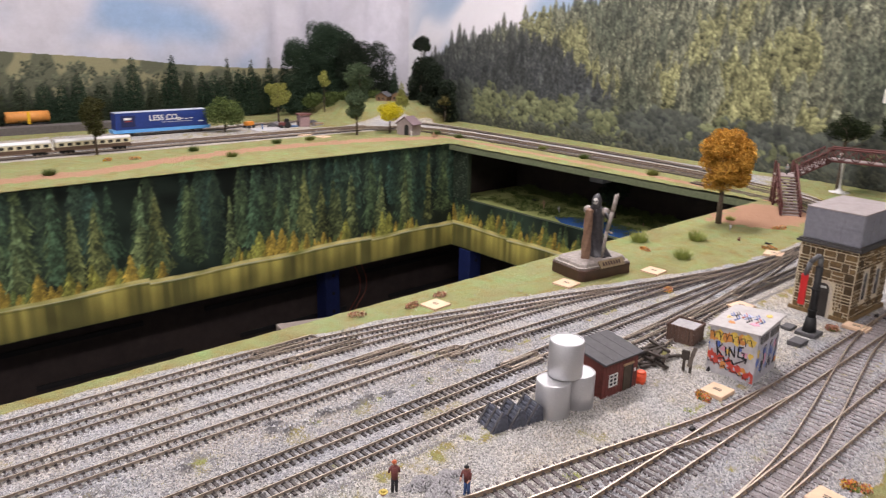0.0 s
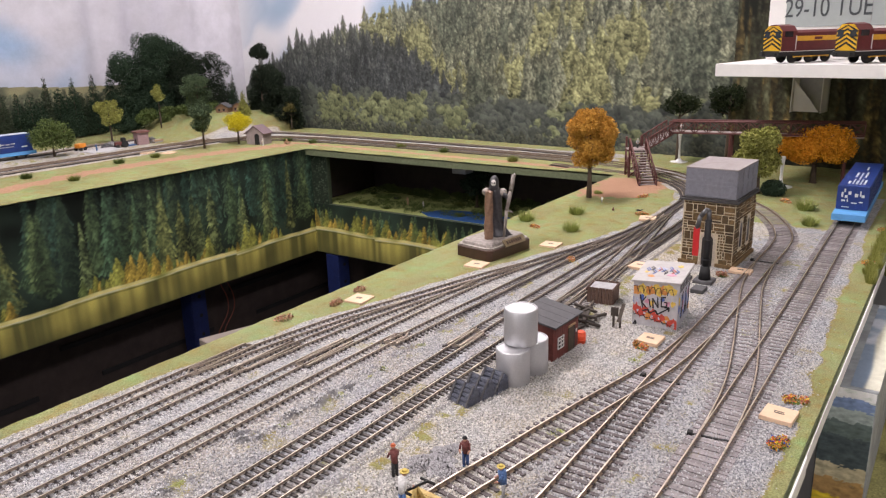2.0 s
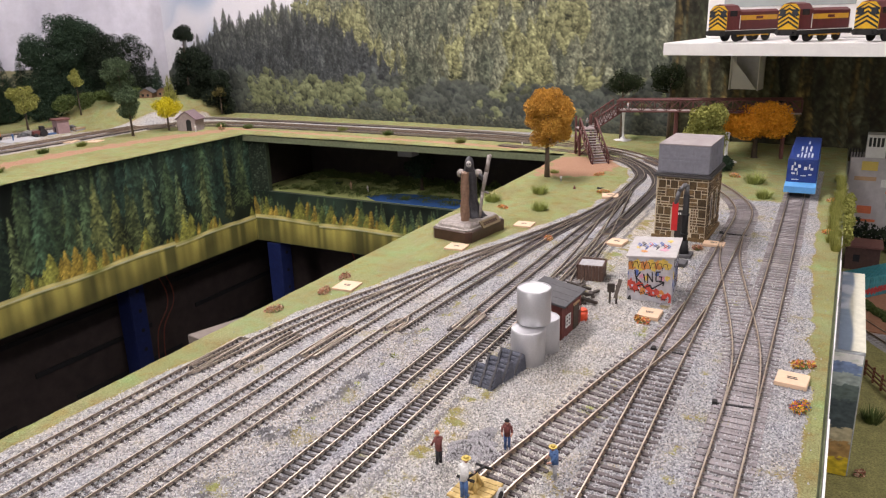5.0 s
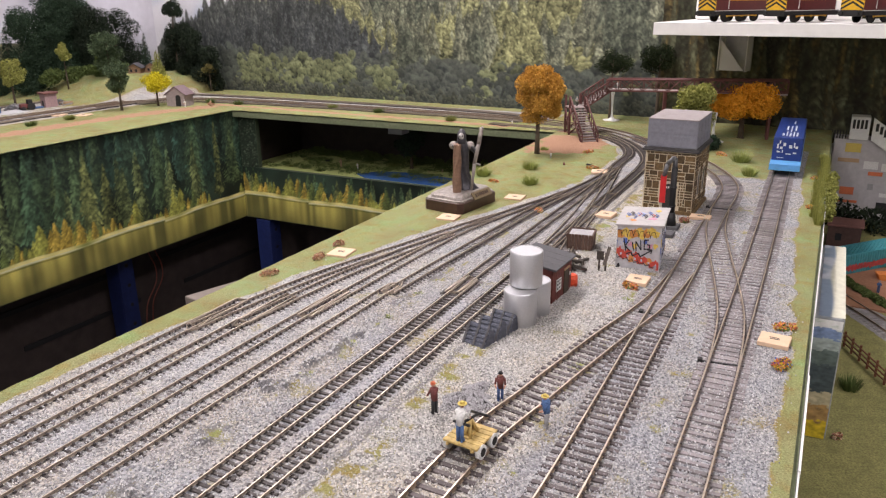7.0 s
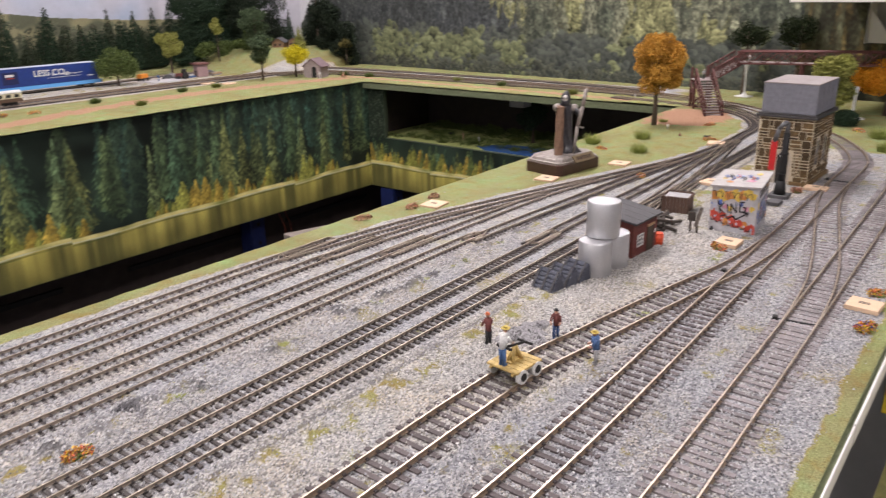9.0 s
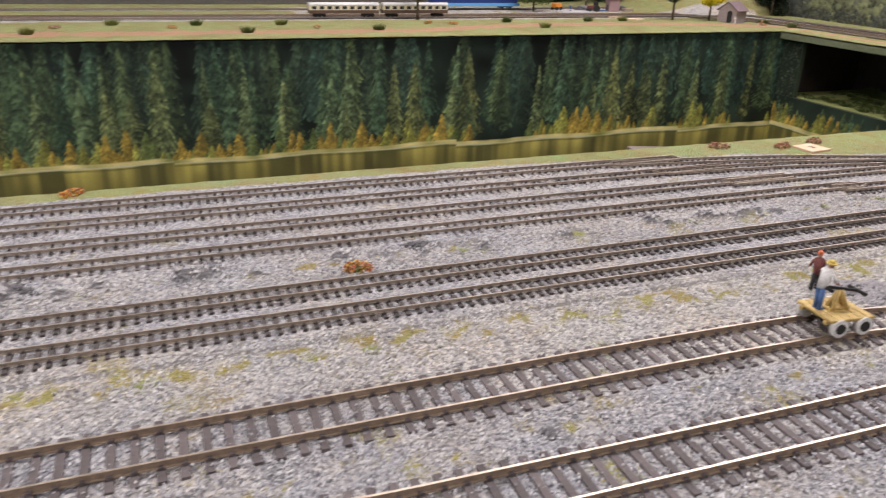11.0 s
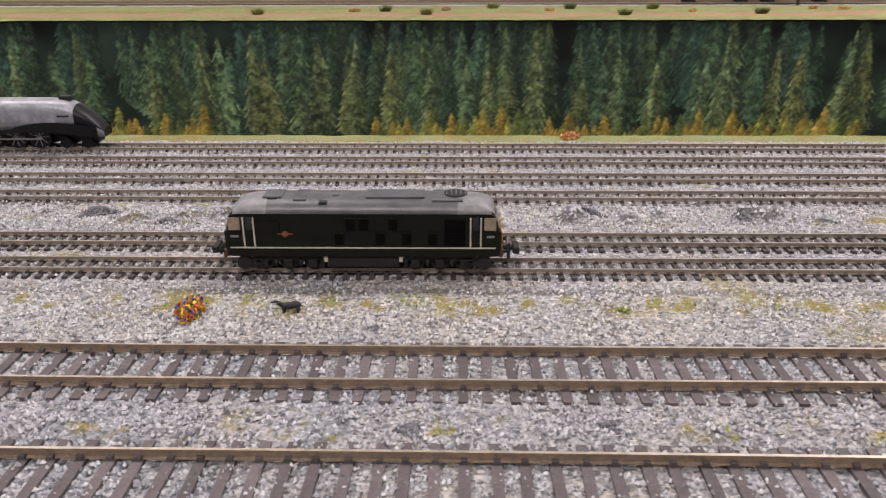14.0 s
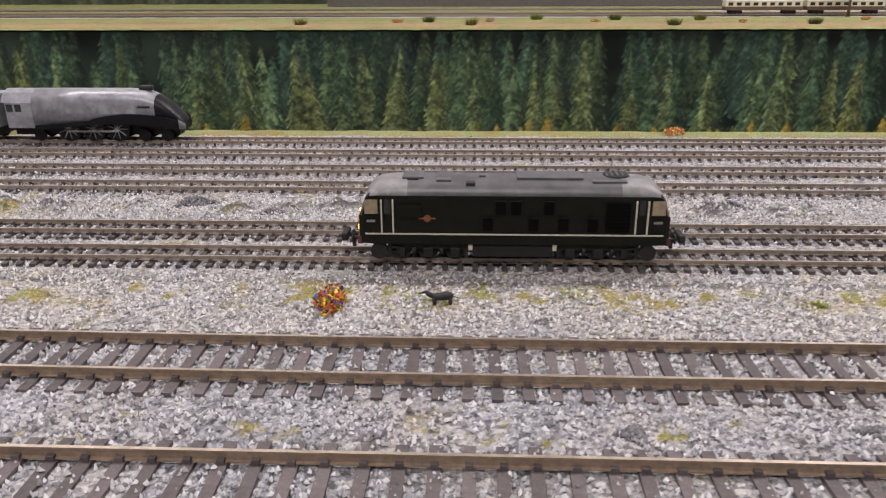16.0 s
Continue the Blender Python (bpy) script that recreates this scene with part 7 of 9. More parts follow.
for x in (-0.014, 0.012):
    bm = bmesh.new()
    o2 = [(0.0036, 0.0180)] + [(0.0036 * math.cos(math.pi * k / 10), 0.0395 + 0.0036 * math.sin(math.pi * k / 10)) for k in range(11)] + [(-0.0036, 0.0180)]
    loft(bm, [[(x + u, -TY - 0.0006, v) for u, v in o2], [(x + u, -TY - 0.0001, v) for u, v in o2]])
    bmesh.ops.recalc_face_normals(bm, faces=bm.faces[:])
    win = part("window", bm, DARKGLASS, tw)
    bm = bmesh.new()
    o3 = [(0.0054, 0.0170)] + [(0.0054 * math.cos(math.pi * k / 10), 0.0395 + 0.0054 * math.sin(math.pi * k / 10)) for k in range(11)] + [(-0.0054, 0.0170)]
    rows_ = [[bm.verts.new((x + u, yy, v)) for u, v in oo] for oo, yy in ((o2, -TY - 0.0009), (o3, -TY - 0.0009), (o3, -TY - 0.0001))]
    for a, b in zip(rows_, rows_[1:]):
        for i in range(len(a) - 1):
            bm.faces.new((a[i], a[i + 1], b[i + 1], b[i]))
    bmesh.ops.recalc_face_normals(bm, faces=bm.faces[:])
    part("surround", bm, PALE, win)
    for k in range(3):
        bar("glazing_bar", x - 0.0034, x + 0.0034, -TY - 0.0009, -TY - 0.0006, 0.0235 + k * 0.006, 0.0239 + k * 0.006, DARK, win)
TANK = plain("blue_grey_tank_paint", (0.20, 0.20, 0.235), 0.55, 0, 0.15, 250, 0.03)
bm = bmesh.new()
box(bm, -TX - 0.0030, TX + 0.0030, -TY - 0.0030, TY + 0.0030, TH, TH + 0.0022, 0.0004)
box(bm, -TX - 0.0020, TX + 0.0020, -TY - 0.0020, TY + 0.0020, TH + 0.0022, TH + 0.0036, 0.0003)
part("cornice", bm, plain("dark_cornice", (0.045, 0.042, 0.042), 0.6, 0, 0.2, 300, 0.05), tw)
bm = bmesh.new()
Z0, Z1 = TH + 0.0036, TH + 0.0315
box(bm, -TX + 0.0005, TX - 0.0005, -TY + 0.0003, TY - 0.0003, Z0, Z1, 0.0004)
tank = part("tank", bm, TANK, tw, "grey panelled iron tank")
for row in (0, 1):
    za, zb = Z0 + 0.0010 + row * 0.0135, Z0 + 0.0130 + row * 0.0135
    for k in range(3):
        a = -TY + 0.0012 + k * 0.0162
        for s in (-1, 1):
            x = s * (TX - 0.0005)
            bm = bmesh.new()
            fr = [(a, za), (a + 0.0150, za), (a + 0.0150, zb), (a, zb)]
            inn = [(a + 0.002, za + 0.002), (a + 0.013, za + 0.002), (a + 0.013, zb - 0.002), (a + 0.002, zb - 0.002)]
            loft(bm, [[(x, u, v) for u, v in fr], [(x + s * 0.0004, u, v) for u, v in fr], [(x + s * 0.0004, u, v) for u, v in inn], [(x + s * 0.0001, u, v) for u, v in inn]])
            bmesh.ops.recalc_face_normals(bm, faces=bm.faces[:])
            part("panel", bm, TANK, tank)
    for k in range(4):
        a = -TX + 0.0022 + k * 0.0172
        for s in (-1, 1):
            y = s * (TY - 0.0003)
            bm = bmesh.new()
            fr = [(a, za), (a + 0.0160, za), (a + 0.0160, zb), (a, zb)]
            inn = [(a + 0.002, za + 0.002), (a + 0.014, za + 0.002), (a + 0.014, zb - 0.002), (a + 0.002, zb - 0.002)]
            loft(bm, [[(u, y, v) for u, v in fr], [(u, y + s * 0.0004, v) for u, v in fr], [(u, y + s * 0.0004, v) for u, v in inn], [(u, y + s * 0.0001, v) for u, v in inn]])
            bmesh.ops.recalc_face_normals(bm, faces=bm.faces[:])
            part("panel", bm, TANK, tank)
bm = bmesh.new()
box(bm, -TX, TX, -TY, TY, Z1, Z1 + 0.0012, 0.0004)
part("tank_cover", bm, plain("dusty_mauve_cover", (0.30, 0.265, 0.26), 0.7, 0, 0.15, 150, 0.03), tw, "dusty flat tank cover")

# water crane
cr = thing("water_crane", pose(0.8610, -0.0785, 0.0003), "black water crane with red leather hose", "water crane")
bm = bmesh.new()
box(bm, -0.0085, 0.0085, -0.0085, 0.0085, 0, 0.0035, 0.0006)
part("plinth", bm, SLATE, cr)
bm = bmesh.new()
tube(bm, (0, 0, 0.0035), (0, 0, 0.0160), 0.0056, 0.0040, 16)
tube(bm, (0, 0, 0.0160), (0, 0, 0.0600), 0.0032, 0.0028, 16)
for z in (0.0215, 0.0400):
    tube(bm, (0, 0, z), (0, 0, z + 0.0015), 0.0038, 0.0038, 16)
part("column", bm, BLACK, cr)
bm = bmesh.new()
pts = [(0, 0.0, 0.0590), (0, 0.0, 0.0675), (-0.001, 0.0020, 0.0690), (-0.003, 0.0065, 0.0630), (-0.004, 0.0085, 0.0525)]
for a, b in zip(pts, pts[1:]):
    tube(bm, a, b, 0.0021, seg=12)
    ball(bm, b, 0.0021, 1)
part("swan_neck", bm, plain("grey_crane_iron", (0.10, 0.10, 0.105), 0.5, 0.2, 0.2, 300, 0.03), cr)
bar("hose", -0.0050, -0.0030, 0.0060, 0.0116, 0.0255, 0.0525, plain("bright_red_hose", (0.55, 0.018, 0.02), 0.5, 0, 0.1, 300, 0.05), cr, "bright red leather hose", 0.0006)
bar("drain_block", -0.006, 0.006, 0.0125, 0.0215, 0, 0.0030, SLATE, cr, bev=0.0004)
bar("drain_block", -0.036, -0.021, -0.009, 0.002, 0, 0.0040, SLATE, cr, bev=0.0004)

# ---------------------------------------------------------------- cards with labels
INKBAR = plain("black_card_print", (0.03, 0.03, 0.03), 0.6, 0, 0.1, 400, 0.0)


def card(x, y, turn, w=0.0185, d=0.0185, h=0.0030):
    t = thing("wooden_tile", pose(x, y, 0.0009, 0, 0, turn), "small pale plywood tile with an unreadable black mark", "tile", "plywood tiles")
    bm = bmesh.new()
    box(bm, -w / 2, w / 2, -d / 2, d / 2, 0, h, 0.0004)
    part("tile", bm, PLY, t)
    bar("mark", -0.0012, 0.0000, -0.0030, 0.0030, h, h + 0.0001, INKBAR, t)
    bar("mark", 0.0010, 0.0020, -0.0025, 0.0035, h, h + 0.0001, INKBAR, t)
    return t


for x, y, a, w, d in ((0.629, -0.190, -4, 0.018, 0.0185), (0.700, -0.0855, 0, 0.0185, 0.0165), (0.655, 0.1640, 6, 0.021, 0.019), (0.795, 0.1290, 5, 0.02, 0.02), (0.899, 0.0985, 4, 0.02, 0.02), (0.8735, -0.0120, -5, 0.02, 0.017), (0.905, -0.1000, 0, 0.014, 0.02), (1.066, 0.0500, 15, 0.02, 0.02)):
    card(x, y, a, w, d)

for k, (x, y, r, kind) in enumerate(((0.585, 0.186, 0.009, 2), (0.636, 0.1745, 0.009, 2), (0.6855, -0.0830, 0.0075, 0), (0.6545, -0.1945, 0.0085, 0), (0.5945, -0.1965, 0.0085, 1), (0.8600, 0.0560, 0.0075, 0), (0.9615, 0.1515, 0.0085, 0), (0.8850, -0.0880, 0.006, 2), (1.187, 0.1012, 0.012, 0), (1.247, -0.074, 0.012, 0), (0.991, -0.2000, 0.0085, 0), (1.085, 0.0650, 0.009, 0), (0.2640, 0.0465, 0.0075, 0), (0.134, 0.1945, 0.008, 0), (-0.0175, -0.0300, 0.0072, 1), (1.1400, -0.1985, 0.009, 0), (0.6740, 0.1800, 0.008, 2))):
    flower_clump(x, y, r, k + 3, kind, 0.0068 if kind else 0.0058)
for k, (x, y, r, h) in enumerate(((0.989, 0.1775, 0.014, 0.014), (1.05, 0.138, 0.014, 0.013), (0.968, 0.107, 0.013, 0.012), (1.2138, -0.1033, 0.018, 0.015), (1.130, -0.1231, 0.013, 0.012), (1.18, 0.165, 0.008, 0.006))):
    tuft(x, y, r, h, k + 60, n=260)
rr = random.Random(9)
for k in range(70):
    x, y = rr.uniform(-0.35, 0.75), rr.choice((-0.0215, -0.0230, 0.0575, -0.0890, -0.0905, -0.140, 0.0550, 0.019)) + rr.uniform(-0.004, 0.004)
    if wobble(x, y, 35, 1.0) > 0.05 or rr.random() < 0.25:
        tuft(x, y, rr.uniform(0.002, 0.006), rr.uniform(0.0010, 0.0020), k + 200, n=60, z=0.0004)
for k in range(24):
    tuft(0.93 + k * 0.0145 + rr.uniform(-0.004, 0.004), -0.204 + rr.uniform(-0.004, 0.003), 0.007, rr.uniform(0.008, 0.016), k + 400, G_LIME, "ragged green edging bush along the board", n=120)

# switch bars of the points
for x, y, a in ((0.583, -0.1655, 8), (0.640, -0.1160, 0), (0.950, -0.1140, 0)):
    t = thing("point_tie_bar", pose(x, y, 0.0012, 0, 0, a), "black tie bar of a set of points", "tie bar", "point tie bars")
    bar("bar", -0.0008, 0.0008, -0.011, 0.013, 0, 0.0008, BLACK, t)
    bar("motor_box", -0.0020, 0.0020, 0.0125, 0.0155, -0.0006, 0.0022, DARK, t, bev=0.0004)

# ---------------------------------------------------------------- hooded statue on its plinth
PLINTH = plain("dark_brown_resin", (0.055, 0.026, 0.018), 0.4, 0, 0.3, 120, 0.1)
PEWTER = plain("dusty_pewter_resin", (0.30, 0.265, 0.24), 0.55, 0.1, 0.4, 260, 0.2)
ROBE = plain("black_resin_robe", (0.068, 0.066, 0.073), 0.42, 0.25, 0.4, 300, 0.2)
BONE = plain("pale_resin_bone", (0.55, 0.52, 0.48), 0.6, 0, 0.25, 400, 0.1)
STUMP = plain("tan_resin_stump", (0.22, 0.13, 0.085), 0.75, 0, 0.35, 350, 0.3)
BRONZE = plain("bronze_resin_plate", (0.26, 0.20, 0.12), 0.5, 0.3, 0.3, 300, 0.1)
bm = bmesh.new()


def oct_ring(a, b, c, z):
    return [(-a + c, -b, z), (a - c, -b, z), (a, -b + c, z), (a, b - c, z), (a - c, b, z), (-a + c, b, z), (-a, b - c, z), (-a, -b + c, z)]


loft(bm, [oct_ring(0.036, 0.0245, 0.005, 0), oct_ring(0.036, 0.0245, 0.005, 0.0120), oct_ring(0.0345, 0.0230, 0.005, 0.0126)], 0)
loft(bm, [oct_ring(0.0345, 0.0230, 0.005, 0.0120), oct_ring(0.0345, 0.0230, 0.005, 0.0140), oct_ring(0.0325, 0.0210, 0.005, 0.0146), oct_ring(0.0315, 0.0200, 0.005, 0.0170), oct_ring(0.0290, 0.018, 0.005, 0.0188)], 1)
n0 = len(bm.verts)
# robe with deep folds, trailing at the hem
rings = []
for z, r, ox, oy in ((0.0180, 0.0130, 0.005, -0.004), (0.0205, 0.0106, 0.005, -0.003), (0.0270, 0.0080, 0.0045, -0.002), (0.0360, 0.0068, 0.003, 0.0), (0.0470, 0.0066, 0.002, 0.0), (0.0560, 0.0064, 0.001, 0.0), (0.0630, 0.0070, 0.0, 0.0), (0.0680, 0.0064, 0.0, 0.0), (0.0715, 0.0040, -0.001, 0.0)):
    rings.append([(ox + r * (1 + 0.13 * math.sin(k * math.tau / 36 * 8 + z * 90)) * math.cos(k * math.tau / 36), oy + r * (1.1 + 0.13 * math.sin(k * math.tau / 36 * 8 + z * 90)) * math.sin(k * math.tau / 36), z) for k in range(36)])
loft(bm, rings, 2, smooth=True)
# hood, open to the front, with the pale face inside
loft(bm, [[(-0.0015 + dx + r * 1.0 * math.cos(t * math.tau / 20), r * 0.95 * math.sin(t * math.tau / 20), z) for t in range(20)] for z, r, dx in ((0.0690, 0.0056, 0.0), (0.0730, 0.0052, 0.0), (0.0775, 0.0051, 0.0), (0.0808, 0.0040, 0.0004), (0.0830, 0.0022, 0.001), (0.0838, 0.0005, 0.0014))], 2, smooth=True)
ball(bm, (-0.0046, 0, 0.0762), 1, 2, 3, (0.0030, 0.0031, 0.0043))
for s in (-1, 1):
    ball(bm, (-0.0072, s * 0.0013, 0.0770), 0.0010, 1, 2)
    ball(bm, (0, s * 0.0090, 0.0660), 1, 2, 1, (0.0052, 0.0046, 0.0044))
ball(bm, (-0.0074, 0, 0.0740), 1, 1, 2, (0.0004, 0.0014, 0.0004))
# wide sleeves: one raised to the staff, one resting on the stump
for path in (((0.0, -0.0080, 0.0655, 0.0036, 0.0046), (-0.003, -0.0125, 0.0640, 0.0034, 0.0060), (-0.005, -0.0160, 0.0625, 0.0030, 0.0095)), ((0.0, 0.0080, 0.0655, 0.0036, 0.0044), (-0.006, 0.0085, 0.0650, 0.0034, 0.0050), (-0.0105, 0.0070, 0.0660, 0.0028, 0.0062))):
    loft(bm, [[(x + w * math.cos(t * math.tau / 12), y + 0.4 * w * math.sin(t * math.tau / 12), z + (h if math.sin(t * math.tau / 12) < 0 else w * 0.8) * math.sin(t * math.tau / 12)) for t in range(12)] for x, y, z, w, h in path], 2, smooth=True)
tube(bm, (-0.005, -0.0155, 0.0630), (-0.0065, -0.0185, 0.0690), 0.0016, 0.0013, 8, 3)
tube(bm, (-0.0105, 0.0070, 0.0680), (-0.0135, 0.0055, 0.0690), 0.0014, 0.0012, 8, 3)
# gnarled staff
for p0, p1, r0, r1 in (((-0.004, -0.0105, 0.0180), (-0.006, -0.0140, 0.0480), 0.0015, 0.0019), ((-0.006, -0.0140, 0.0480), (-0.007, -0.0185, 0.0690), 0.0019, 0.0022), ((-0.007, -0.0185, 0.0690), (-0.007, -0.0215, 0.0860), 0.0023, 0.0021), ((-0.007, -0.0215, 0.0860), (-0.008, -0.0235, 0.0850), 0.0020, 0.0010), ((-0.006, -0.0145, 0.0480), (-0.009, -0.0205, 0.0470), 0.0014, 0.0009)):
    tube(bm, p0, p1, r0, r1, 9, 1)
bm.verts.ensure_lookup_table()
bmesh.ops.rotate(bm, cent=(0.003, 0, 0), matrix=Matrix.Rotation(radians(28), 3, "Z"), verts=bm.verts[n0:])
# ragged stump with bark ridges
rings = []
for k in range(9):
    z = 0.0180 + 0.0510 * k / 8
    rings.append([(-0.0140 + 0.0012 * k / 8 + (0.0046 - 0.0006 * k / 8) * (1 + 0.12 * math.sin(t * 5 + k * 1.7)) * math.cos(t * math.tau / 18), -0.0045 + (0.0046 - 0.0006 * k / 8) * (1 + 0.12 * math.sin(t * 5 + k * 1.7)) * math.sin(t * math.tau / 18), z + (0.0012 * math.sin(t * 4) if k == 8 else 0)) for t in range(18)])
loft(bm, rings, 4)
# scroll hanging from the hand
for k in range(6):
    ball(bm, (-0.0100 - 0.0005 * k, -0.0002 - 0.0014 * k, 0.0585 - 0.0021 * k), 1, 1, 3, (0.0014, 0.0014, 0.0026))
box(bm, -0.016, 0.018, -0.0008, 0.0008, 0, 0.0085, 0.0004, 5, Matrix.Translation((0.004, -0.0262, 0.0122)) @ Matrix.Rotation(radians(-38), 4, "X"))
for k in range(7):
    box(bm, -0.012 + k * 0.0037, -0.0098 + k * 0.0037, -0.0011, -0.0006, 0.0025, 0.0062, 0, 0, Matrix.Translation((0.004, -0.0262, 0.0122)) @ Matrix.Rotation(radians(-38), 4, "X"))
tagged(mesh_object("statue", bm, [PLINTH, PEWTER, ROBE, BONE, STUMP, BRONZE], m=pose(0.8490, 0.1415, 0.0008, 0, 0, -8)), "dark resin statue of a hooded skeleton with staff on stepped plinth", "statue")

# ---------------------------------------------------------------- trees round the yard
tree(1.148, 0.165, 0.1330, 0.036, 0.100, G_GOLD, "tall golden orange autumn tree with dark trunk", 51, n=22000, leaf=0.0014, stem=0.0034, nl=24, small=0.34)
tree(1.290, -0.027, 0.0980, 0.033, 0.078, G_LIME, "yellowish green bushy tree beside the track", 52, n=9000, leaf=0.0018, stem=0.003, nl=12)
tree(1.402, -0.081, 0.0865, 0.050, 0.056, G_ORNG, "wide bright orange autumn tree on a pale trunk", 53, n=24000, leaf=0.0015, stem=0.0038, nl=22, small=0.36)
bm = bmesh.new()
FERN = leafy("dark_twisted_foliage", (0.008, 0.013, 0.006), (0.035, 0.048, 0.018))
for k, (x, y, z, h) in enumerate(((1.50, 0.155, 0.0, 0.128), (1.515, 0.075, 0.0, 0.135))):
    tree(x, y, h, 0.040, 0.050, FERN, "dark flat topped tree behind the footbridge", 70 + k, n=3600, leaf=0.0017, stem=0.003, nl=8, small=0.35)
# white table-like dish on a stem
for x, y, h in ((1.500, 0.1520, 0.056), (1.352, -0.046, 0.045)):
    t = thing("white_signal_stand", pose(x, y, 0.001), "plain white tapering stand on a round foot", "stand", "white stands")
    bm = bmesh.new()
    seg = 20
    loft(bm, [[(r * math.cos(a * math.tau / seg), r * math.sin(a * math.tau / seg), z * h / 0.062) for a in range(seg)] for r, z in ((0.0165, 0), (0.0165, 0.001), (0.006, 0.003), (0.0026, 0.009), (0.0020, 0.030), (0.0030, 0.050), (0.0042, 0.060), (0.0030, 0.062))], smooth=True)
    part("stand", bm, CLOTH["white"], t)

bu = thing("bush", pose(1.285, -0.050, 0.0), "low dark green bush under the light tree", "bush")
leaf_mesh("foliage", [(0, 0, 0.010, 0.016, 0.016, 0.012), (0.008, 0.006, 0.008, 0.012, 0.012, 0.010)], 2600, 0.0016, G_DARK, bu, 77)
# ---------------------------------------------------------------- footbridge
BRIDGE = plain("maroon_bridge_paint", (0.115, 0.040, 0.036), 0.6, 0, 0.25, 300, 0.03)
TREAD = plain("grey_stair_tread", (0.30, 0.25, 0.24), 0.75, 0, 0.2, 300, 0.05)
fb = thing("footbridge", pose(1.3350, 0.1695, 0.0006, 0, 0, 214.3), "maroon lattice footbridge with stairs over the tracks", "footbridge")
# local x runs down the lower flight; the long span leaves at the landing
n_st, run, rise = 15, 0.072, 0.0495
for k in range(n_st):
    f = k / n_st
    bar("stair_tread", 0.012 + run * f, 0.012 + run * f + run / n_st * 1.05, -0.0115, 0.0115, rise * (1 - f) - 0.0052, rise * (1 - f) - 0.0038, TREAD, fb)
for s in (-1, 1):
    y = s * 0.0125
    bm = bmesh.new()
    tube(bm, (0.012, y, rise - 0.005), (0.012 + run, y, -0.002), 0.0014, seg=6)
    tube(bm, (0.012, y, rise + 0.013), (0.012 + run, y, 0.014), 0.0013, seg=6)
    for k in range(7):
        f = k / 6
        tube(bm, (0.012 + run * f, y, rise * (1 - f) - 0.004), (0.012 + run * f, y, rise * (1 - f) + 0.0135), 0.0009, seg=5)
    for k in range(6):
        f, g = k / 6, (k + 1) / 6
        tube(bm, (0.012 + run * f, y, rise * (1 - f) - 0.003), (0.012 + run * g, y, rise * (1 - g) + 0.013), 0.0007, seg=5)
    part("stair_rail", bm, BRIDGE, fb)
for x in (-0.012, 0.012):
    for y in (-0.0125, 0.0125):
        bar("trestle_post", x - 0.0016, x + 0.0016, y - 0.0016, y + 0.0016, -0.001, rise + 0.014, BRIDGE, fb, bev=0.0003)
braces = []
for y in (-0.0125, 0.0125):
    braces += [((-0.012, y, 0.002), (0.012, y, rise - 0.006)), ((0.012, y, 0.002), (-0.012, y, rise - 0.006)), ((-0.012, y, rise * 0.5), (0.012, y, rise * 0.5))]
for x in (-0.012, 0.012):
    braces += [((x, -0.0125, 0.003), (x, 0.0125, rise * 0.5)), ((x, 0.0125, rise * 0.5), (x, -0.0125, rise - 0.006))]
for p0, p1 in braces:
    bm = bmesh.new()
    tube(bm, p0, p1, 0.0011, seg=6)
    part("trestle_brace", bm, BRIDGE, fb)
bar("landing", -0.0135, 0.0135, -0.0135, 0.0135, rise - 0.0055, rise - 0.0035, TREAD, fb)


def lattice(name, a, b, y_off, hgt, panels, parent):
    """A lattice girder from point a to point b, set off sideways."""
    a, b = Vector(a), Vector(b)
    d = b - a
    side = Vector((-d.y, d.x, 0)).normalized() * y_off
    bm = bmesh.new()
    up = Vector((0, 0, hgt))
    tube(bm, a + side, b + side, 0.0014, seg=6)
    tube(bm, a + side + up, b + side + up, 0.0014, seg=6)
    girder = part(name, bm, BRIDGE, parent)
    for k in range(panels + 1):
        p, q = a + d * k / panels + side, a + d * (k + 1) / panels + side
        for p0, p1, r in ((p, p + up, 0.0008), (p, q + up, 0.0007), (p + up, q, 0.0007))[:3 if k < panels else 1]:
            bm = bmesh.new()
            tube(bm, p0, p1, r, seg=5)
            part("lattice_bar", bm, BRIDGE, girder)
    return girder


inv = fb.matrix_basis.inverted()
L0 = inv @ Vector((1.3440, 0.1590, 0.0465))
L1 = inv @ Vector((1.385, 0.1315, 0.0685))
L2 = inv @ Vector((1.415, -0.140, 0.0735))
for off in (-0.0110, 0.0110):
    lattice("upper_flight_girder", L0, L1, off, 0.0175, 5, fb)
    lattice("span_girder", L1, L2, off, 0.0180, 14, fb)
for k in range(9):
    p = L0 + (L1 - L0) * (k + 0.5) / 9
    d = (L1 - L0)
    m = Matrix.Translation(p) @ Matrix.Rotation(math.atan2(d.y, d.x), 4, "Z")
    bar("stair_tread", -0.0040, 0.0040, -0.0105, 0.0105, -0.0008, 0.0008, TREAD, fb, m=m)
d = L2 - L1
m = Matrix.Translation((L1 + L2) / 2) @ Matrix.Rotation(math.atan2(d.y, d.x), 4, "Z")
bar("deck", -d.length / 2, d.length / 2, -0.0105, 0.0105, -0.0015, 0.0005, TREAD, fb, m=m)
for f in (0.34, 0.92):
    p = L1 + d * f
    bm = bmesh.new()
    for s in (-1, 1):
        q = p + Vector((-d.y, d.x, 0)).normalized() * 0.010 * s
        box(bm, q.x - 0.002, q.x + 0.002, q.y - 0.002, q.y + 0.002, -0.001, p.z, 0.0003)
    part("pillar", bm, BRIDGE, fb)
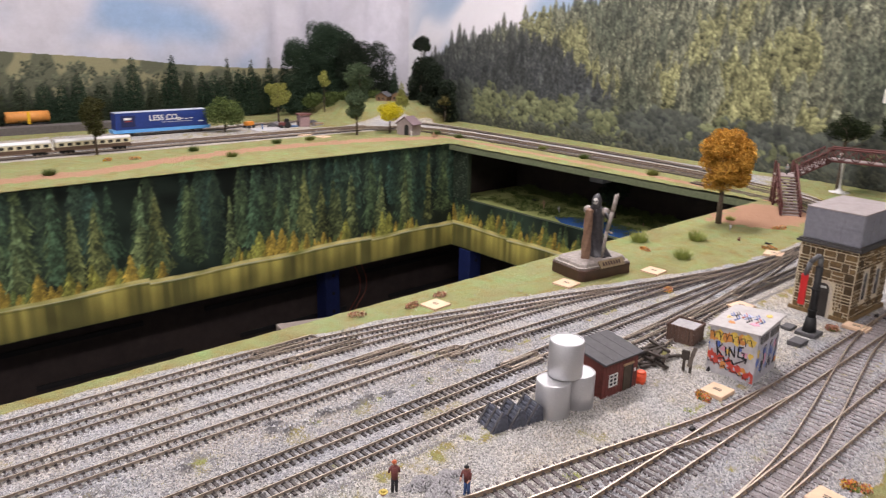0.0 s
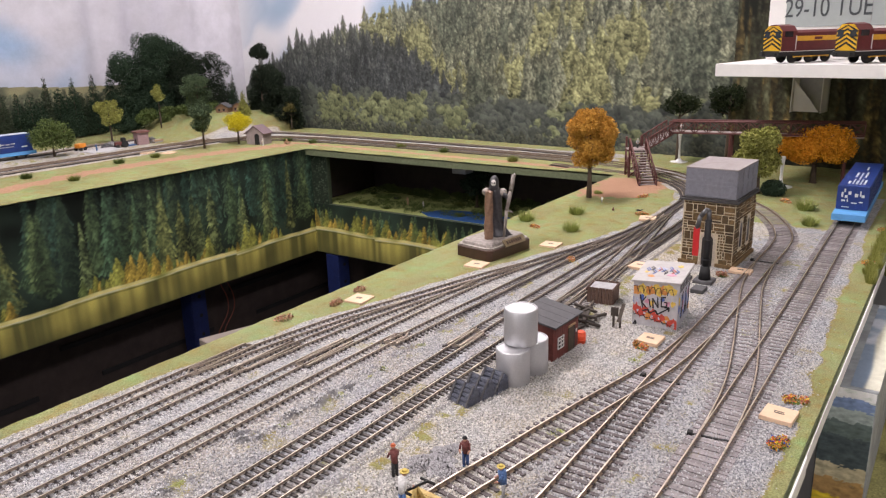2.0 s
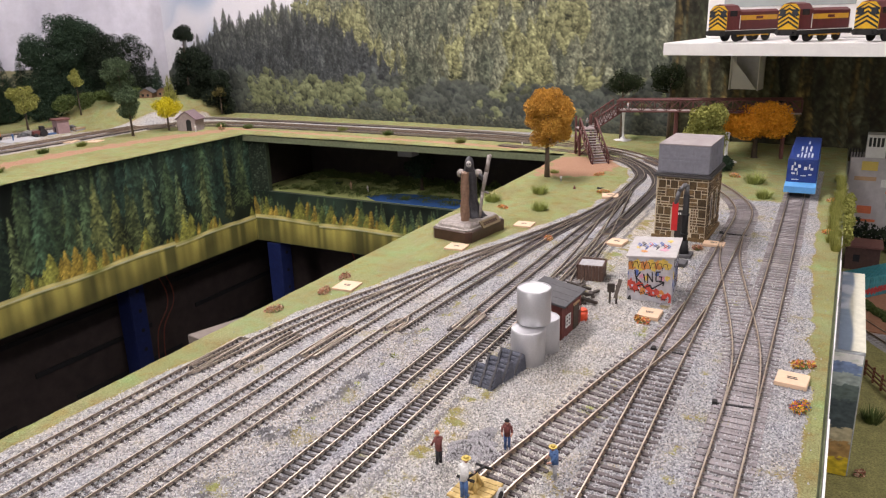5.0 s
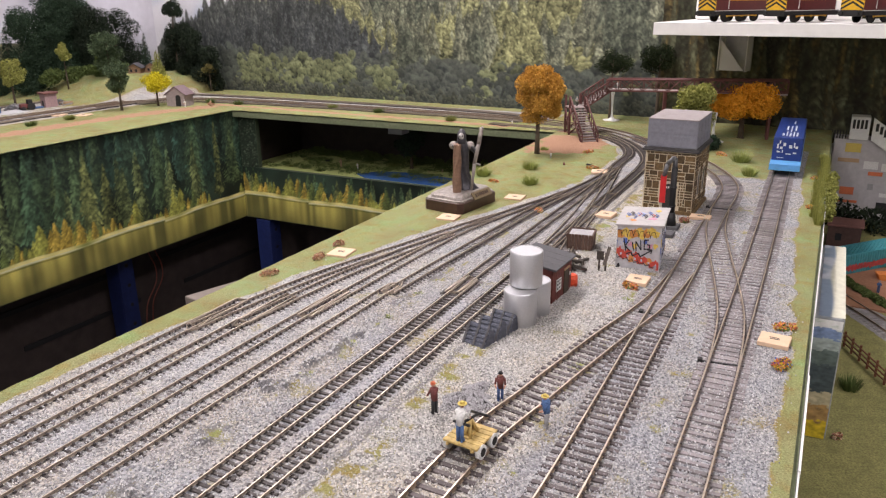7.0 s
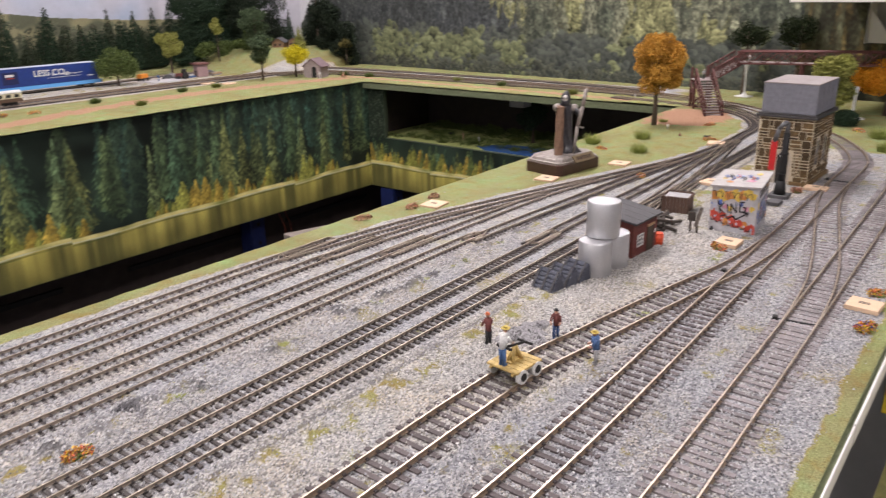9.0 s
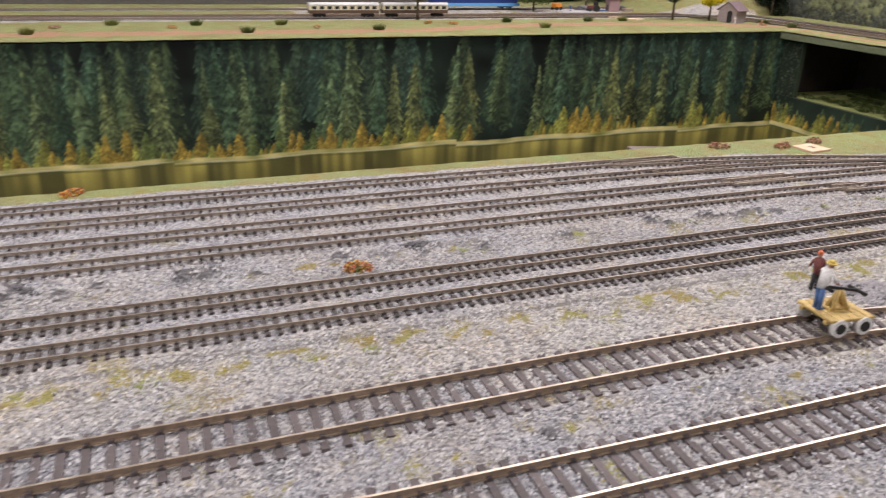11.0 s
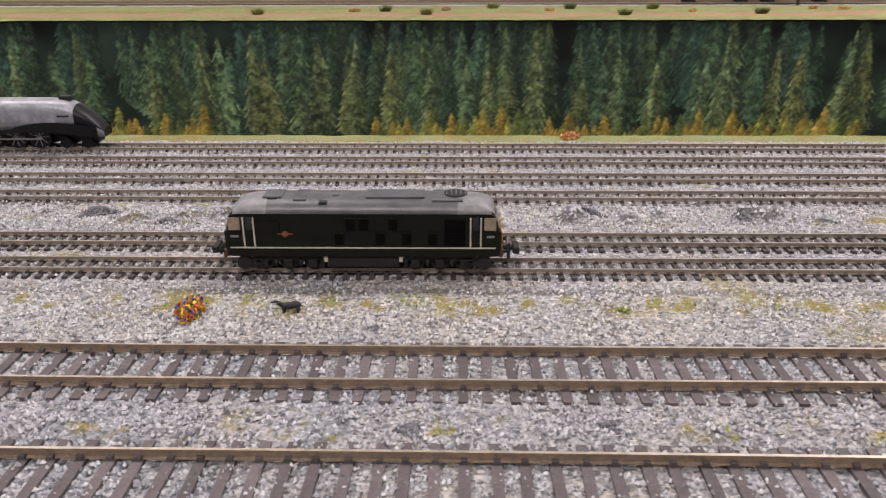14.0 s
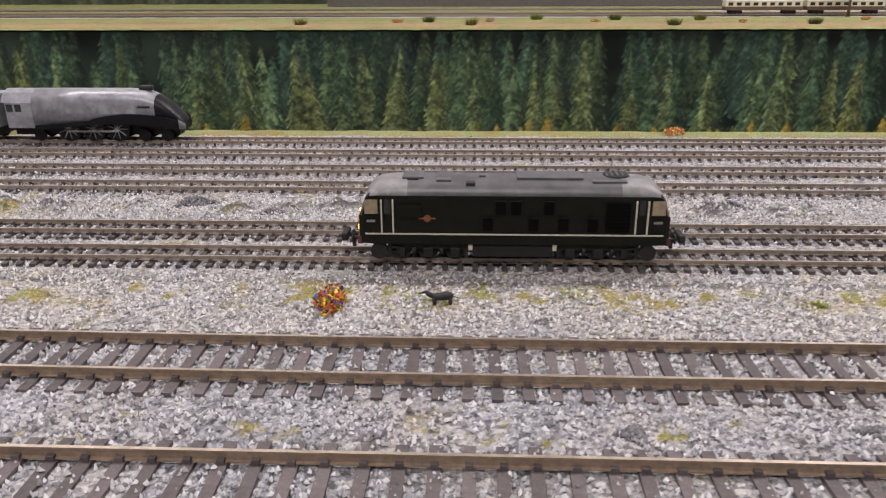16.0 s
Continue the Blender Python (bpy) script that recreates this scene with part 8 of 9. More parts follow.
figurine(1.335, 0.167, 0.0145, "black", "grey", "white", 200, z=0.0466, label="pale figurine on the footbridge stairs")
figurine(1.387, 0.115, 0.0130, "grey", "white", "tan", 200, z=0.0696, label="white clad figurine on the footbridge span")
# figurines on the grass by the tree
figurine(1.128, 0.1370, 0.0095, "grey", "white", "grey", 30, label="small seated white figurine under the tree")
beast(1.0900, 0.1050, 0.0085, CLOTH["maroon"], 200, "small dark brown four-legged figurine on the grass")
beast(1.1020, 0.0750, 0.0070, CLOTH["black"], 100, "small black four-legged figurine on the grass")
figurine(1.376, 0.296, 0.0105, "grey", "white", "grey", 160, label="small white figurine on the grass strip")

# container wagon on the siding
CONT = plain("deep_blue_container", (0.014, 0.038, 0.185), 0.45, 0, 0.2, 150, 0.05)
SKYBLUE = plain("light_blue_wagon", (0.11, 0.34, 0.68), 0.5, 0, 0.1, 200, 0.03)
PALEROOF = plain("pale_blue_grey_roof", (0.42, 0.46, 0.55), 0.6, 0, 0.15, 120, 0.05)


def container_wagon(m, ln, w, hw, hc, front_marks, label, roofpale, share=0.95):
    t = thing("container_wagon", m, label, "wagon", "container wagons")
    bm = bmesh.new()
    loft(bm, [[(-ln / 2, -w * 0.5, 0.005), (-ln / 2, w * 0.5, 0.005), (-ln / 2, w * 0.5, hw), (-ln / 2, -w * 0.5, hw)], [(ln / 2, -w * 0.5, 0.005), (ln / 2, w * 0.5, 0.005), (ln / 2, w * 0.5, hw), (ln / 2, -w * 0.5, hw)]])
    bmesh.ops.recalc_face_normals(bm, faces=bm.faces[:])
    part("flat_bed", bm, SKYBLUE, t, "light blue flat bed")
    bm = bmesh.new()
    cl = ln * share
    box(bm, -cl / 2, cl / 2, -w * 0.48, w * 0.48, hw, hw + hc, 0.0006)
    c = part("container", bm, CONT, t, "deep blue ribbed container")
    n = int(cl / 0.0042)
    for k in range(n):
        x = -cl / 2 + cl * (k + 0.5) / n
        for s in (-1, 1):
            bar("rib", x - 0.0012, x + 0.0012, s * w * 0.48 - 0.0003, s * w * 0.48 + 0.0003, hw + 0.0025, hw + hc - 0.0025, CONT, c)
    for s in (-1, 1):
        for q in (-0.3, -0.1, 0.1, 0.3):
            bar("lock_rod", s * cl / 2 - 0.0005, s * cl / 2 + 0.0005, q * w - 0.0004, q * w + 0.0004, hw + 0.002, hw + hc - 0.002, CONT, c)
    if roofpale:
        bar("roof", -cl / 2 + 0.0005, cl / 2 - 0.0005, -w * 0.47, w * 0.47, hw + hc, hw + hc + 0.0008, PALEROOF, c, "pale dusty roof")
    for k, (u, v, a, b) in enumerate(front_marks):
        bar("end_mark", -cl / 2 - 0.0009, -cl / 2 - 0.0005, u * w - a / 2, u * w + a / 2, hw + v * hc - b / 2, hw + v * hc + b / 2, CLOTH["white"], c)
    for x in (-ln * 0.36, ln * 0.36):
        bm = bmesh.new()
        for a in (-0.010, 0.010):
            for s in (-1, 1):
                tube(bm, (x + a, s * 0.0074, 0.0042), (x + a, s * 0.0098, 0.0042), 0.0042, seg=18)
            tube(bm, (x + a, -0.008, 0.0042), (x + a, 0.008, 0.0042), 0.0010, seg=6)
        box(bm, x - 0.016, x + 0.016, -0.0105, -0.0090, 0.003, 0.0062, 0.0004)
        box(bm, x - 0.016, x + 0.016, 0.0090, 0.0105, 0.003, 0.0062, 0.0004)
        part("bogie", bm, DARK, t)
    return t, c, cl


marks = [(0.25, 0.80, 0.0015, 0.004), (0.1, 0.70, 0.0030, 0.004), (-0.1, 0.62, 0.0035, 0.004), (-0.22, 0.70, 0.0015, 0.006), (-0.3, 0.60, 0.003, 0.003), (0.2, 0.55, 0.003, 0.003), (0.32, 0.62, 0.002, 0.006), (0.15, 0.40, 0.001, 0.004), (0.28, 0.38, 0.004, 0.002), (-0.25, 0.35, 0.004, 0.0015), (-0.05, 0.30, 0.006, 0.0012), (0.2, 0.12, 0.008, 0.001)]
wg, c, cl = container_wagon(pose(1.2530, -0.1590, RAILTOP, 0, 0, 1), 0.235, 0.0350, 0.0125, 0.0288, marks, "dark blue container on a light blue flat wagon on the siding", False, 0.766)
for k, (x, y, a, b) in enumerate(((-0.072, -0.009, 0.030, 0.0022), (-0.070, -0.005, 0.038, 0.0018), (-0.076, -0.001, 0.026, 0.0024), (-0.070, 0.003, 0.034, 0.0016), (-0.078, 0.007, 0.018, 0.0024), (-0.020, -0.006, 0.040, 0.0022), (-0.030, -0.001, 0.050, 0.0016), (-0.022, 0.004, 0.034, 0.0022), (0.030, -0.003, 0.026, 0.0020))):
    bar("roof_mark", x + 0.010 - a / 2, x + 0.010 + a / 2, y - b / 2, y + b / 2, 0.0413, 0.0417, PALEROOF, c)

# ---------------------------------------------------------------- far side: rolling stock
CREAMB = plain("cream_coach_panel", (0.60, 0.55, 0.40), 0.5, 0, 0.1, 250, 0.02)
BROWNB = plain("chocolate_coach_panel", (0.10, 0.06, 0.04), 0.5, 0, 0.2, 250, 0.02)
WROOF = plain("white_coach_roof", (0.68, 0.68, 0.67), 0.5, 0, 0.1, 150, 0.02)
for x in (0.6770, 0.5350):
    t = thing("railway_coach", pose(x, 1.1895, RAILTOP), "cream and brown coach with white roof on the far track", "coach", "coaches")
    L, W = 0.067, 0.0095
    bm = bmesh.new()
    box(bm, -L, L, -W, W, 0.0065, 0.0128, 0.0003)
    part("lower_side", bm, BROWNB, t)
    bm = bmesh.new()
    box(bm, -L, L, -W, W, 0.0129, 0.0215, 0.0003)
    part("upper_side", bm, CREAMB, t)
    bm = bmesh.new()
    loft(bm, [[(q, W * 1.04 * math.cos(math.pi - math.pi * k / 8), 0.0215 + 0.0048 * math.sin(math.pi * k / 8)) for k in range(9)] for q in (-L - 0.0005, L + 0.0005)], smooth=True)
    bmesh.ops.recalc_face_normals(bm, faces=bm.faces[:])
    part("roof", bm, WROOF, t)
    for k in range(9):
        q = -L + 0.009 + k * 0.0145
        for s in (-1, 1):
            bar("window", q - 0.0042, q + 0.0042, s * W - 0.0002, s * W + 0.0002, 0.0145, 0.0198, DARKGLASS, t)
    for q in (-0.047, 0.047):
        bogie(t, q, 0.011)

SKYW = pose(0.8790, 1.3720, RAILTOP)
wg, c, cl = container_wagon(SKYW, 0.218, 0.0300, 0.0120, 0.0360, [], "blue container lettered LESS CO2 on a light blue wagon", True)
m = Matrix.Translation((0.004, -0.0150, 0.0340)) @ Matrix.Rotation(radians(90), 4, "X")
for dx, dz in ((0, 0), (0.0005, 0), (0.0005, 0.0005), (0, 0.0005)):
    word_part("lettering", "LESS CO\u2082", 0.0165, CLOTH["white"], c, Matrix.Translation((dx, -0.0001 * (dx > 0) - 0.00005 * (dz > 0), dz)) @ m, "white lettering", 1.05)
for k in range(6):
    bar("small_print", 0.005 + 0.011 * k, 0.013 + 0.011 * k, -0.0153, -0.0147, 0.0288 + 0.0006 * (k % 2), 0.0303 + 0.0006 * (k % 2), CLOTH["white"], c)
bar("small_print", 0.080, 0.092, -0.0152, -0.0147, 0.0215, 0.0235, CLOTH["white"], c)
bar("small_print", -0.005, 0.065, -0.0152, -0.0147, 0.0240, 0.0248, CLOTH["white"], c)
bar("dark_panel", -0.092, -0.062, -0.0151, -0.0147, 0.0180, 0.0420, plain("dark_navy_panel", (0.010, 0.016, 0.07), 0.5, 0, 0.15, 200, 0.02), c)
bar("small_print", -0.086, -0.070, -0.0154, -0.0150, 0.0330, 0.0375, CLOTH["white"], c)
bar("small_print", -0.084, -0.070, -0.0154, -0.0150, 0.0290, 0.0310, RED, c)
# platform with orange tank wagons
slab("platform_far", -0.3, 0.83, 1.505, 1.545, 0.0, 0.0170, plain("dark_stone_platform", (0.10, 0.09, 0.085), 0.85, 0, 0.25, 200, 0.1), "dark stone platform at the back of the layout", "platform", "structure", 0.001)
for x in (0.655, 0.545):
    t = thing("tank_wagon", pose(x, 1.575, 0.0045), "orange tank wagon at the far platform", "wagon", "tank wagons")
    bm = bmesh.new()
    tube(bm, (-0.044, 0, 0.0270), (0.044, 0, 0.0270), 0.0130, seg=24)
    part("tank", bm, plain("orange_tank_paint", (0.62, 0.26, 0.06), 0.5, 0, 0.15, 150, 0.03), t)
    bar("frame", -0.046, 0.046, -0.010, 0.010, 0.008, 0.0135, DARK, t)
    for q in (-0.032, 0.032):
        bogie(t, q, 0.009, axles=(-0.005, 0.005))
    bar("ladder", -0.003, 0.003, -0.0145, -0.0125, 0.012, 0.040, YELLOW, t)

# ---------------------------------------------------------------- far side: trees, hut, work site
tree(1.319, 1.104, 0.0725, 0.030, 0.040, G_YELL, "small bright yellow tree by the far track", 101, n=4200, leaf=0.0017, stem=0.002)
tree(1.235, 1.119, 0.1200, 0.027, 0.098, G_BLUE, "tall grey green tree on the grass strip", 102, n=5200, leaf=0.0019, stem=0.0022, nl=12)
tree(1.193, 1.406, 0.1130, 0.030, 0.080, G_LIME, "light green tree with a bare lower trunk", 103, n=4600, leaf=0.0019, stem=0.0022, nl=10)
tree(0.673, 1.159, 0.1200, 0.026, 0.098, leafy("olive_brown_foliage", (0.03, 0.032, 0.010), (0.10, 0.10, 0.035)), "dark olive tree with open branches", 104, n=4000, leaf=0.0019, stem=0.0024, nl=12, small=0.38)
tree(1.008, 1.325, 0.0800, 0.040, 0.066, G_MID, "rounded green tree beside the container", 105, n=5600, leaf=0.0018, stem=0.0022, nl=11)
tree(1.395, 1.335, 0.130, 0.038, 0.115, G_BLUE, "broad layered grey green tree on the bank", 106, z=0.038, n=6500, leaf=0.0020, stem=0.003, nl=14)
tree(1.330, 1.405, 0.111, 0.018, 0.050, G_LIME, "small light green tree in front of the dark wood", 107, z=0.020, n=2000, leaf=0.0018, stem=0.0015)
tree(1.560, 1.180, 0.068, 0.018, 0.032, leafy("pale_olive_foliage", (0.08, 0.07, 0.02), (0.22, 0.19, 0.07)), "small pale olive tree near the hill print", 108, z=0.008, n=1700, leaf=0.0018, stem=0.0013)
conifer_tree(1.500, 1.290, 0.072, 0.020, G_LIME, "small bright green conifer beside the cottages", 109, z=0.036)
conifer_tree(1.530, 1.360, 0.105, 0.018, G_DARK, "narrow dark green conifer", 110, z=0.044)
conifer_tree(1.46, 1.42, 0.10, 0.020, G_DARK, "narrow dark green conifer", 112, z=0.045)
conifer_tree(1.402, 1.378, 0.085, 0.014, G_MID, "slim fresh green conifer before the dark wood", 113, z=0.044)
# dark wooded mass in the corner
wood = thing("dark_wood", pose(1.375, 1.51, 0.0), "dense dark green wood in the corner of the layout", "trees", kind="stuff")
bl = []
q = random.Random(3)
for k in range(110):
    x = q.uniform(-0.088, 0.105)
    top = 0.258 - 0.42 * max(0.0, -x - 0.012) - 0.55 * max(0.0, x - 0.03)
    z = q.uniform(0.02, top - 0.02)
    bl.append((x, q.uniform(-0.03, 0.02), z, q.uniform(0.018, 0.032), q.uniform(0.018, 0.03), q.uniform(0.018, 0.032)))
bl.append((0.0, 0.02, 0.10, 0.07, 0.02, 0.10))
leaf_mesh("crown", bl, 90000, 0.0019, G_DARK, wood, 201)
wood = thing("dark_wood", pose(1.505, 1.475, 0.0), "lower blackish green wood behind the cottages", "trees", kind="stuff")
bl = [(x, q.uniform(-0.02, 0.02), q.uniform(0.03, 0.192 - 1.1 * max(0.0, x - 0.045)), q.uniform(0.018, 0.026), 0.025, q.uniform(0.018, 0.026)) for x in (q.uniform(-0.075, 0.095) for k in range(64))]
bl.append((0.0, 0.02, 0.09, 0.075, 0.02, 0.09))
leaf_mesh("crown", bl, 46000, 0.0019, G_BLACK, wood, 202)
wood = thing("dark_wood", pose(1.590, 1.265, 0.0), "blackish green bushes against the hill print", "trees", kind="stuff")
bl = [(q.uniform(-0.03, 0.006), q.uniform(-0.085, 0.060), q.uniform(0.02, 0.145), q.uniform(0.016, 0.026), q.uniform(0.016, 0.026), q.uniform(0.016, 0.028)) for k in range(26)]
leaf_mesh("crown", bl, 22000, 0.0023, G_BLACK, wood, 203)
tree(1.575, 1.300, 0.226, 0.025, 0.052, G_BLACK, "tall dark tree with a round head on a bare stem", 111, n=2600, leaf=0.0020, stem=0.0022, nl=9)
q = random.Random(31)
G_CYP = leafy("grey_cypress_foliage", (0.022, 0.034, 0.022), (0.075, 0.095, 0.055))
for k, (x, h, r) in enumerate(((0.650, 0.115, 0.016), (0.700, 0.105, 0.017), (0.7777, 0.137, 0.015), (0.83, 0.105, 0.016), (0.868, 0.12, 0.014), (0.9034, 0.165, 0.012), (0.955, 0.11, 0.016), (1.0086, 0.168, 0.011), (0.985, 0.125, 0.013), (1.0494, 0.126, 0.012), (1.086, 0.125, 0.012), (1.111, 0.117, 0.014), (1.1568, 0.160, 0.010), (1.1858, 0.131, 0.012), (1.2247, 0.156, 0.012), (1.2425, 0.12, 0.012), (1.2737, 0.162, 0.013), (1.321, 0.165, 0.013), (1.252, 0.115, 0.014), (1.203, 0.112, 0.014), (1.135, 0.110, 0.014), (0.60, 0.12, 0.016), (0.74, 0.11, 0.014))):
    conifer_tree(x, 1.605 + q.uniform(-0.012, 0.012), h, r * 2.1, G_DARK if k % 3 else G_CYP, "slim dark cypress shaped tree at the back", 300 + k, n=2400, power=0.55 if k % 2 else 0.8)
rr = random.Random(44)
G_OLIVE = leafy("olive_grass_tuft", (0.10, 0.12, 0.03), (0.30, 0.33, 0.10))
for k, (x, y) in enumerate(((0.837, 1.104), (0.868, 1.003), (1.019, 1.104), (1.101, 1.106), (1.40, 1.03), (1.43, 0.72), (1.415, 0.60), (1.38, 0.42), (1.40, 0.95), (0.40, 1.09), (0.33, 0.98), (0.13, 1.10), (-0.05, 1.05), (0.02, 0.99), (0.26, 1.09), (-0.25, 1.0), (0.55, 1.0))):
    tuft(x, y, 0.014, 0.011, 500 + k, G_OLIVE if k % 2 else G_MID, "low rounded green bush on the grass", n=260)
for k, (x, y) in enumerate(((0.712, 1.070), (0.667, 1.083), (1.37, 1.0), (0.22, 1.045), (-0.10, 1.04), (0.05, 1.06), (0.45, 1.03))):
    flower_clump(x, y, 0.011, 80 + k, k % 3, 0.007)
h = thing("stone_hut", pose(1.343, 1.062, 0.0008, 0, 0, 14), "small grey stone hut with gabled roof and dark doorway", "hut")
W2, D2, HH = 0.017, 0.022, 0.026
bm = bmesh.new()
loft(bm, [[(x, -D2, 0), (x, D2, 0), (x, D2, HH), (x, 0, HH + 0.015), (x, -D2, HH)] for x in (-W2, W2)])
bmesh.ops.recalc_face_normals(bm, faces=bm.faces[:])
part("wall", bm, plain("greyish_pink_render", (0.30, 0.25, 0.25), 0.8, 0, 0.2, 250, 0.1), h)
for s in (-1, 1):
    bm = bmesh.new()
    loft(bm, [[(x, s * (D2 + 0.004), HH - 0.0025), (x, 0, HH + 0.0155), (x, 0, HH + 0.0172), (x, s * (D2 + 0.004), HH - 0.0008)] for x in (-W2 - 0.002, W2 + 0.002)])
    bmesh.ops.recalc_face_normals(bm, faces=bm.faces[:])
    part("roof_slope", bm, plain("mauve_slate_roof", (0.17, 0.12, 0.13), 0.75, 0, 0.25, 250, 0.1), h)
bm = bmesh.new()
o2 = [(0.006, 0.0005)] + [(0.006 * math.cos(math.pi * k / 8), 0.019 + 0.006 * math.sin(math.pi * k / 8)) for k in range(9)] + [(-0.006, 0.0005)]
loft(bm, [[(-W2 - 0.0004, u - 0.006, v) for u, v in o2], [(-W2 - 0.0001, u - 0.006, v) for u, v in o2]])
bmesh.ops.recalc_face_normals(bm, faces=bm.faces[:])
part("doorway", bm, BLACK, h)
figurine(1.325, 1.030, 0.016, "white", "white", "white", 180, label="small white figurine beside the stone hut")
figurine(1.355, 0.985, 0.015, "tan", "tan", "grey", 180, label="small tan figurine on the red path")
# cottages on the bank
for k, (x, y, a) in enumerate(((1.487, 1.352, 30), (1.528, 1.335, 24))):
    ct = thing("cottage", pose(x, y, 0.0450, 0, 0, a), "small brown timber cottage on the wooded bank", "cottage", "cottages")
    bm = bmesh.new()
    loft(bm, [[(xx, -0.016, 0), (xx, 0.016, 0), (xx, 0.016, 0.018), (xx, 0, 0.027), (xx, -0.016, 0.018)] for xx in (-0.017, 0.017)])
    bmesh.ops.recalc_face_normals(bm, faces=bm.faces[:])
    part("wall", bm, plain("brown_timber_wall", (0.25, 0.15, 0.09), 0.8, 0, 0.3, 250, 0.1), ct)
    for s in (-1, 1):
        bm = bmesh.new()
        loft(bm, [[(xx, s * 0.020, 0.0155), (xx, 0, 0.0275), (xx, 0, 0.029), (xx, s * 0.020, 0.0170)] for xx in (-0.020, 0.020)])
        bmesh.ops.recalc_face_normals(bm, faces=bm.faces[:])
        part("roof_slope", bm, SLATE, ct)
    for yy in (-0.008, 0.004):
        bar("window", -0.0174, -0.0170, yy, yy + 0.005, 0.008, 0.014, DARKGLASS, ct)
# building site
slab("concrete_patch", 1.075, 1.150, 1.29, 1.345, 0.0006, 0.0016, plain("pale_concrete", (0.45, 0.45, 0.46), 0.85, 0, 0.1, 120, 0.1), "pale concrete patch of the building site", "patch", "structure")
bk = thing("brick_hut", pose(1.215, 1.322, 0.0008, 0, 0, -10), "small pinkish brick hut with a flat brown roof", "hut")
bm = bmesh.new()
box(bm, -0.013, 0.013, -0.012, 0.012, 0, 0.028, 0.0004)
part("wall", bm, plain("pinkish_brick", (0.30, 0.20, 0.20), 0.85, 0, 0.25, 400, 0.1), bk)
bar("roof", -0.016, 0.016, -0.015, 0.015, 0.028, 0.0318, plain("dull_red_roof", (0.16, 0.07, 0.06), 0.8, 0, 0.25, 250, 0.1), bk, bev=0.0004)
bar("doorway", -0.0133, -0.0130, -0.003, 0.004, 0.0005, 0.014, BLACK, bk)
dg = thing("dumper", pose(1.088, 1.362, 0.0008, 0, 0, 20), "small orange site machine with black wheels", "machine")
bm = bmesh.new()
box(bm, -0.011, 0.011, -0.007, 0.007, 0.006, 0.0155, 0.0012)
part("body", bm, plain("machine_orange", (0.70, 0.25, 0.03), 0.5, 0, 0.1, 200, 0.02), dg)
for x in (-0.007, 0.007):
    for s in (-1, 1):
        bm = bmesh.new()
        tube(bm, (x, s * 0.006, 0.0035), (x, s * 0.0085, 0.0035), 0.0040, seg=14)
        part("wheel", bm, BLACK, dg)
for k, (x, y, col) in enumerate(((1.145, 1.352, CLINKER), (1.168, 1.372, ASH), (1.262, 1.352, CLINKER))):
    heap(x, y, 0.015, 0.010, col, 60 + k, "grey heap of building material", 220, 0.002)
figurine(1.100, 1.318, 0.0165, "denim", "denim", "white", 100, label="blue figurine on the concrete patch")
figurine(1.180, 1.335, 0.0150, "denim", "white", "orange", 100, label="small figurine at the building site")
bar_t = thing("pipe_stack", pose(1.188, 1.322, 0.0008), "blue pipes stacked beside the brick hut", "pipes")
for k in range(3):
    bm = bmesh.new()
    tube(bm, (-0.010, 0.0035 * (k - 1), 0.0018), (0.010, 0.0035 * (k - 1), 0.0018), 0.0017, seg=10)
    part("pipe", bm, CLOTH["denim"], bar_t)
for x, y in ((1.13, 1.18), (1.15, 1.13), (0.72, 1.36), (0.75, 1.345)):
    card(x, y, 20, 0.03, 0.025, 0.002)
tr = thing("site_tractor", pose(1.158, 1.318, 0.0008, 0, 0, -15), "small dark tractor with a rusty bonnet at the building site", "tractor")
bar("body", -0.012, 0.004, -0.005, 0.005, 0.005, 0.013, CLOTH["maroon"], tr, bev=0.001)
bar("cab", 0.003, 0.012, -0.006, 0.006, 0.005, 0.022, DARK, tr, bev=0.001)
for x, rad in ((-0.008, 0.0042), (0.008, 0.0075)):
    for s in (-1, 1):
        bm = bmesh.new()
        tube(bm, (x, s * 0.006, rad), (x, s * 0.0095, rad), rad, seg=14)
        part("wheel", bm, BLACK, tr)
ts = thing("timber_stack", pose(1.252, 1.318, 0.0008, 0, 0, 12), "low stack of weathered grey timber beside the brick hut", "timber")
for k in range(6):
    bar("plank", -0.014 + 0.002 * (k % 2), 0.014, -0.008 + 0.0055 * (k % 3), -0.004 + 0.0055 * (k % 3), 0.0035 * (k // 3), 0.0032 + 0.0035 * (k // 3), CLOTH["tan"] if k % 2 else CLOTH["grey"], ts)
LV = -0.120
tree(1.475, 0.560, 0.088, 0.034, 0.062, G_DARK, "dark round tree in the lower scene", 120, z=LV, n=1700, leaf=0.003, stem=0.003)
for k, (x, y, c, hh) in enumerate(((1.42, 0.700, "tan", 0.018), (1.415, 0.655, "white", 0.014), (1.44, 0.50, "tan", 0.008), (1.46, 0.48, "tan", 0.008))):
    figurine(x, y, hh, c, c, c, 180, z=LV, label="tiny pale figurine by the pond")
beast(1.455, 0.760, 0.010, CLOTH["black"], 90, "tiny black four-legged figurine by the pond", LV + 0.0005)
for k in range(34):
    tuft(rr.uniform(1.375, 1.54), rr.uniform(0.30, 0.86), rr.uniform(0.010, 0.022), rr.uniform(0.004, 0.010), 700 + k, G_OLIVE if k % 2 else G_MID, "low green scrub of the lower scene", z=LV, n=160)
ls = thing("scrub_belt", pose(1.525, 0.58, LV), "belt of brownish green scrub behind the pond", "scrub", kind="stuff")
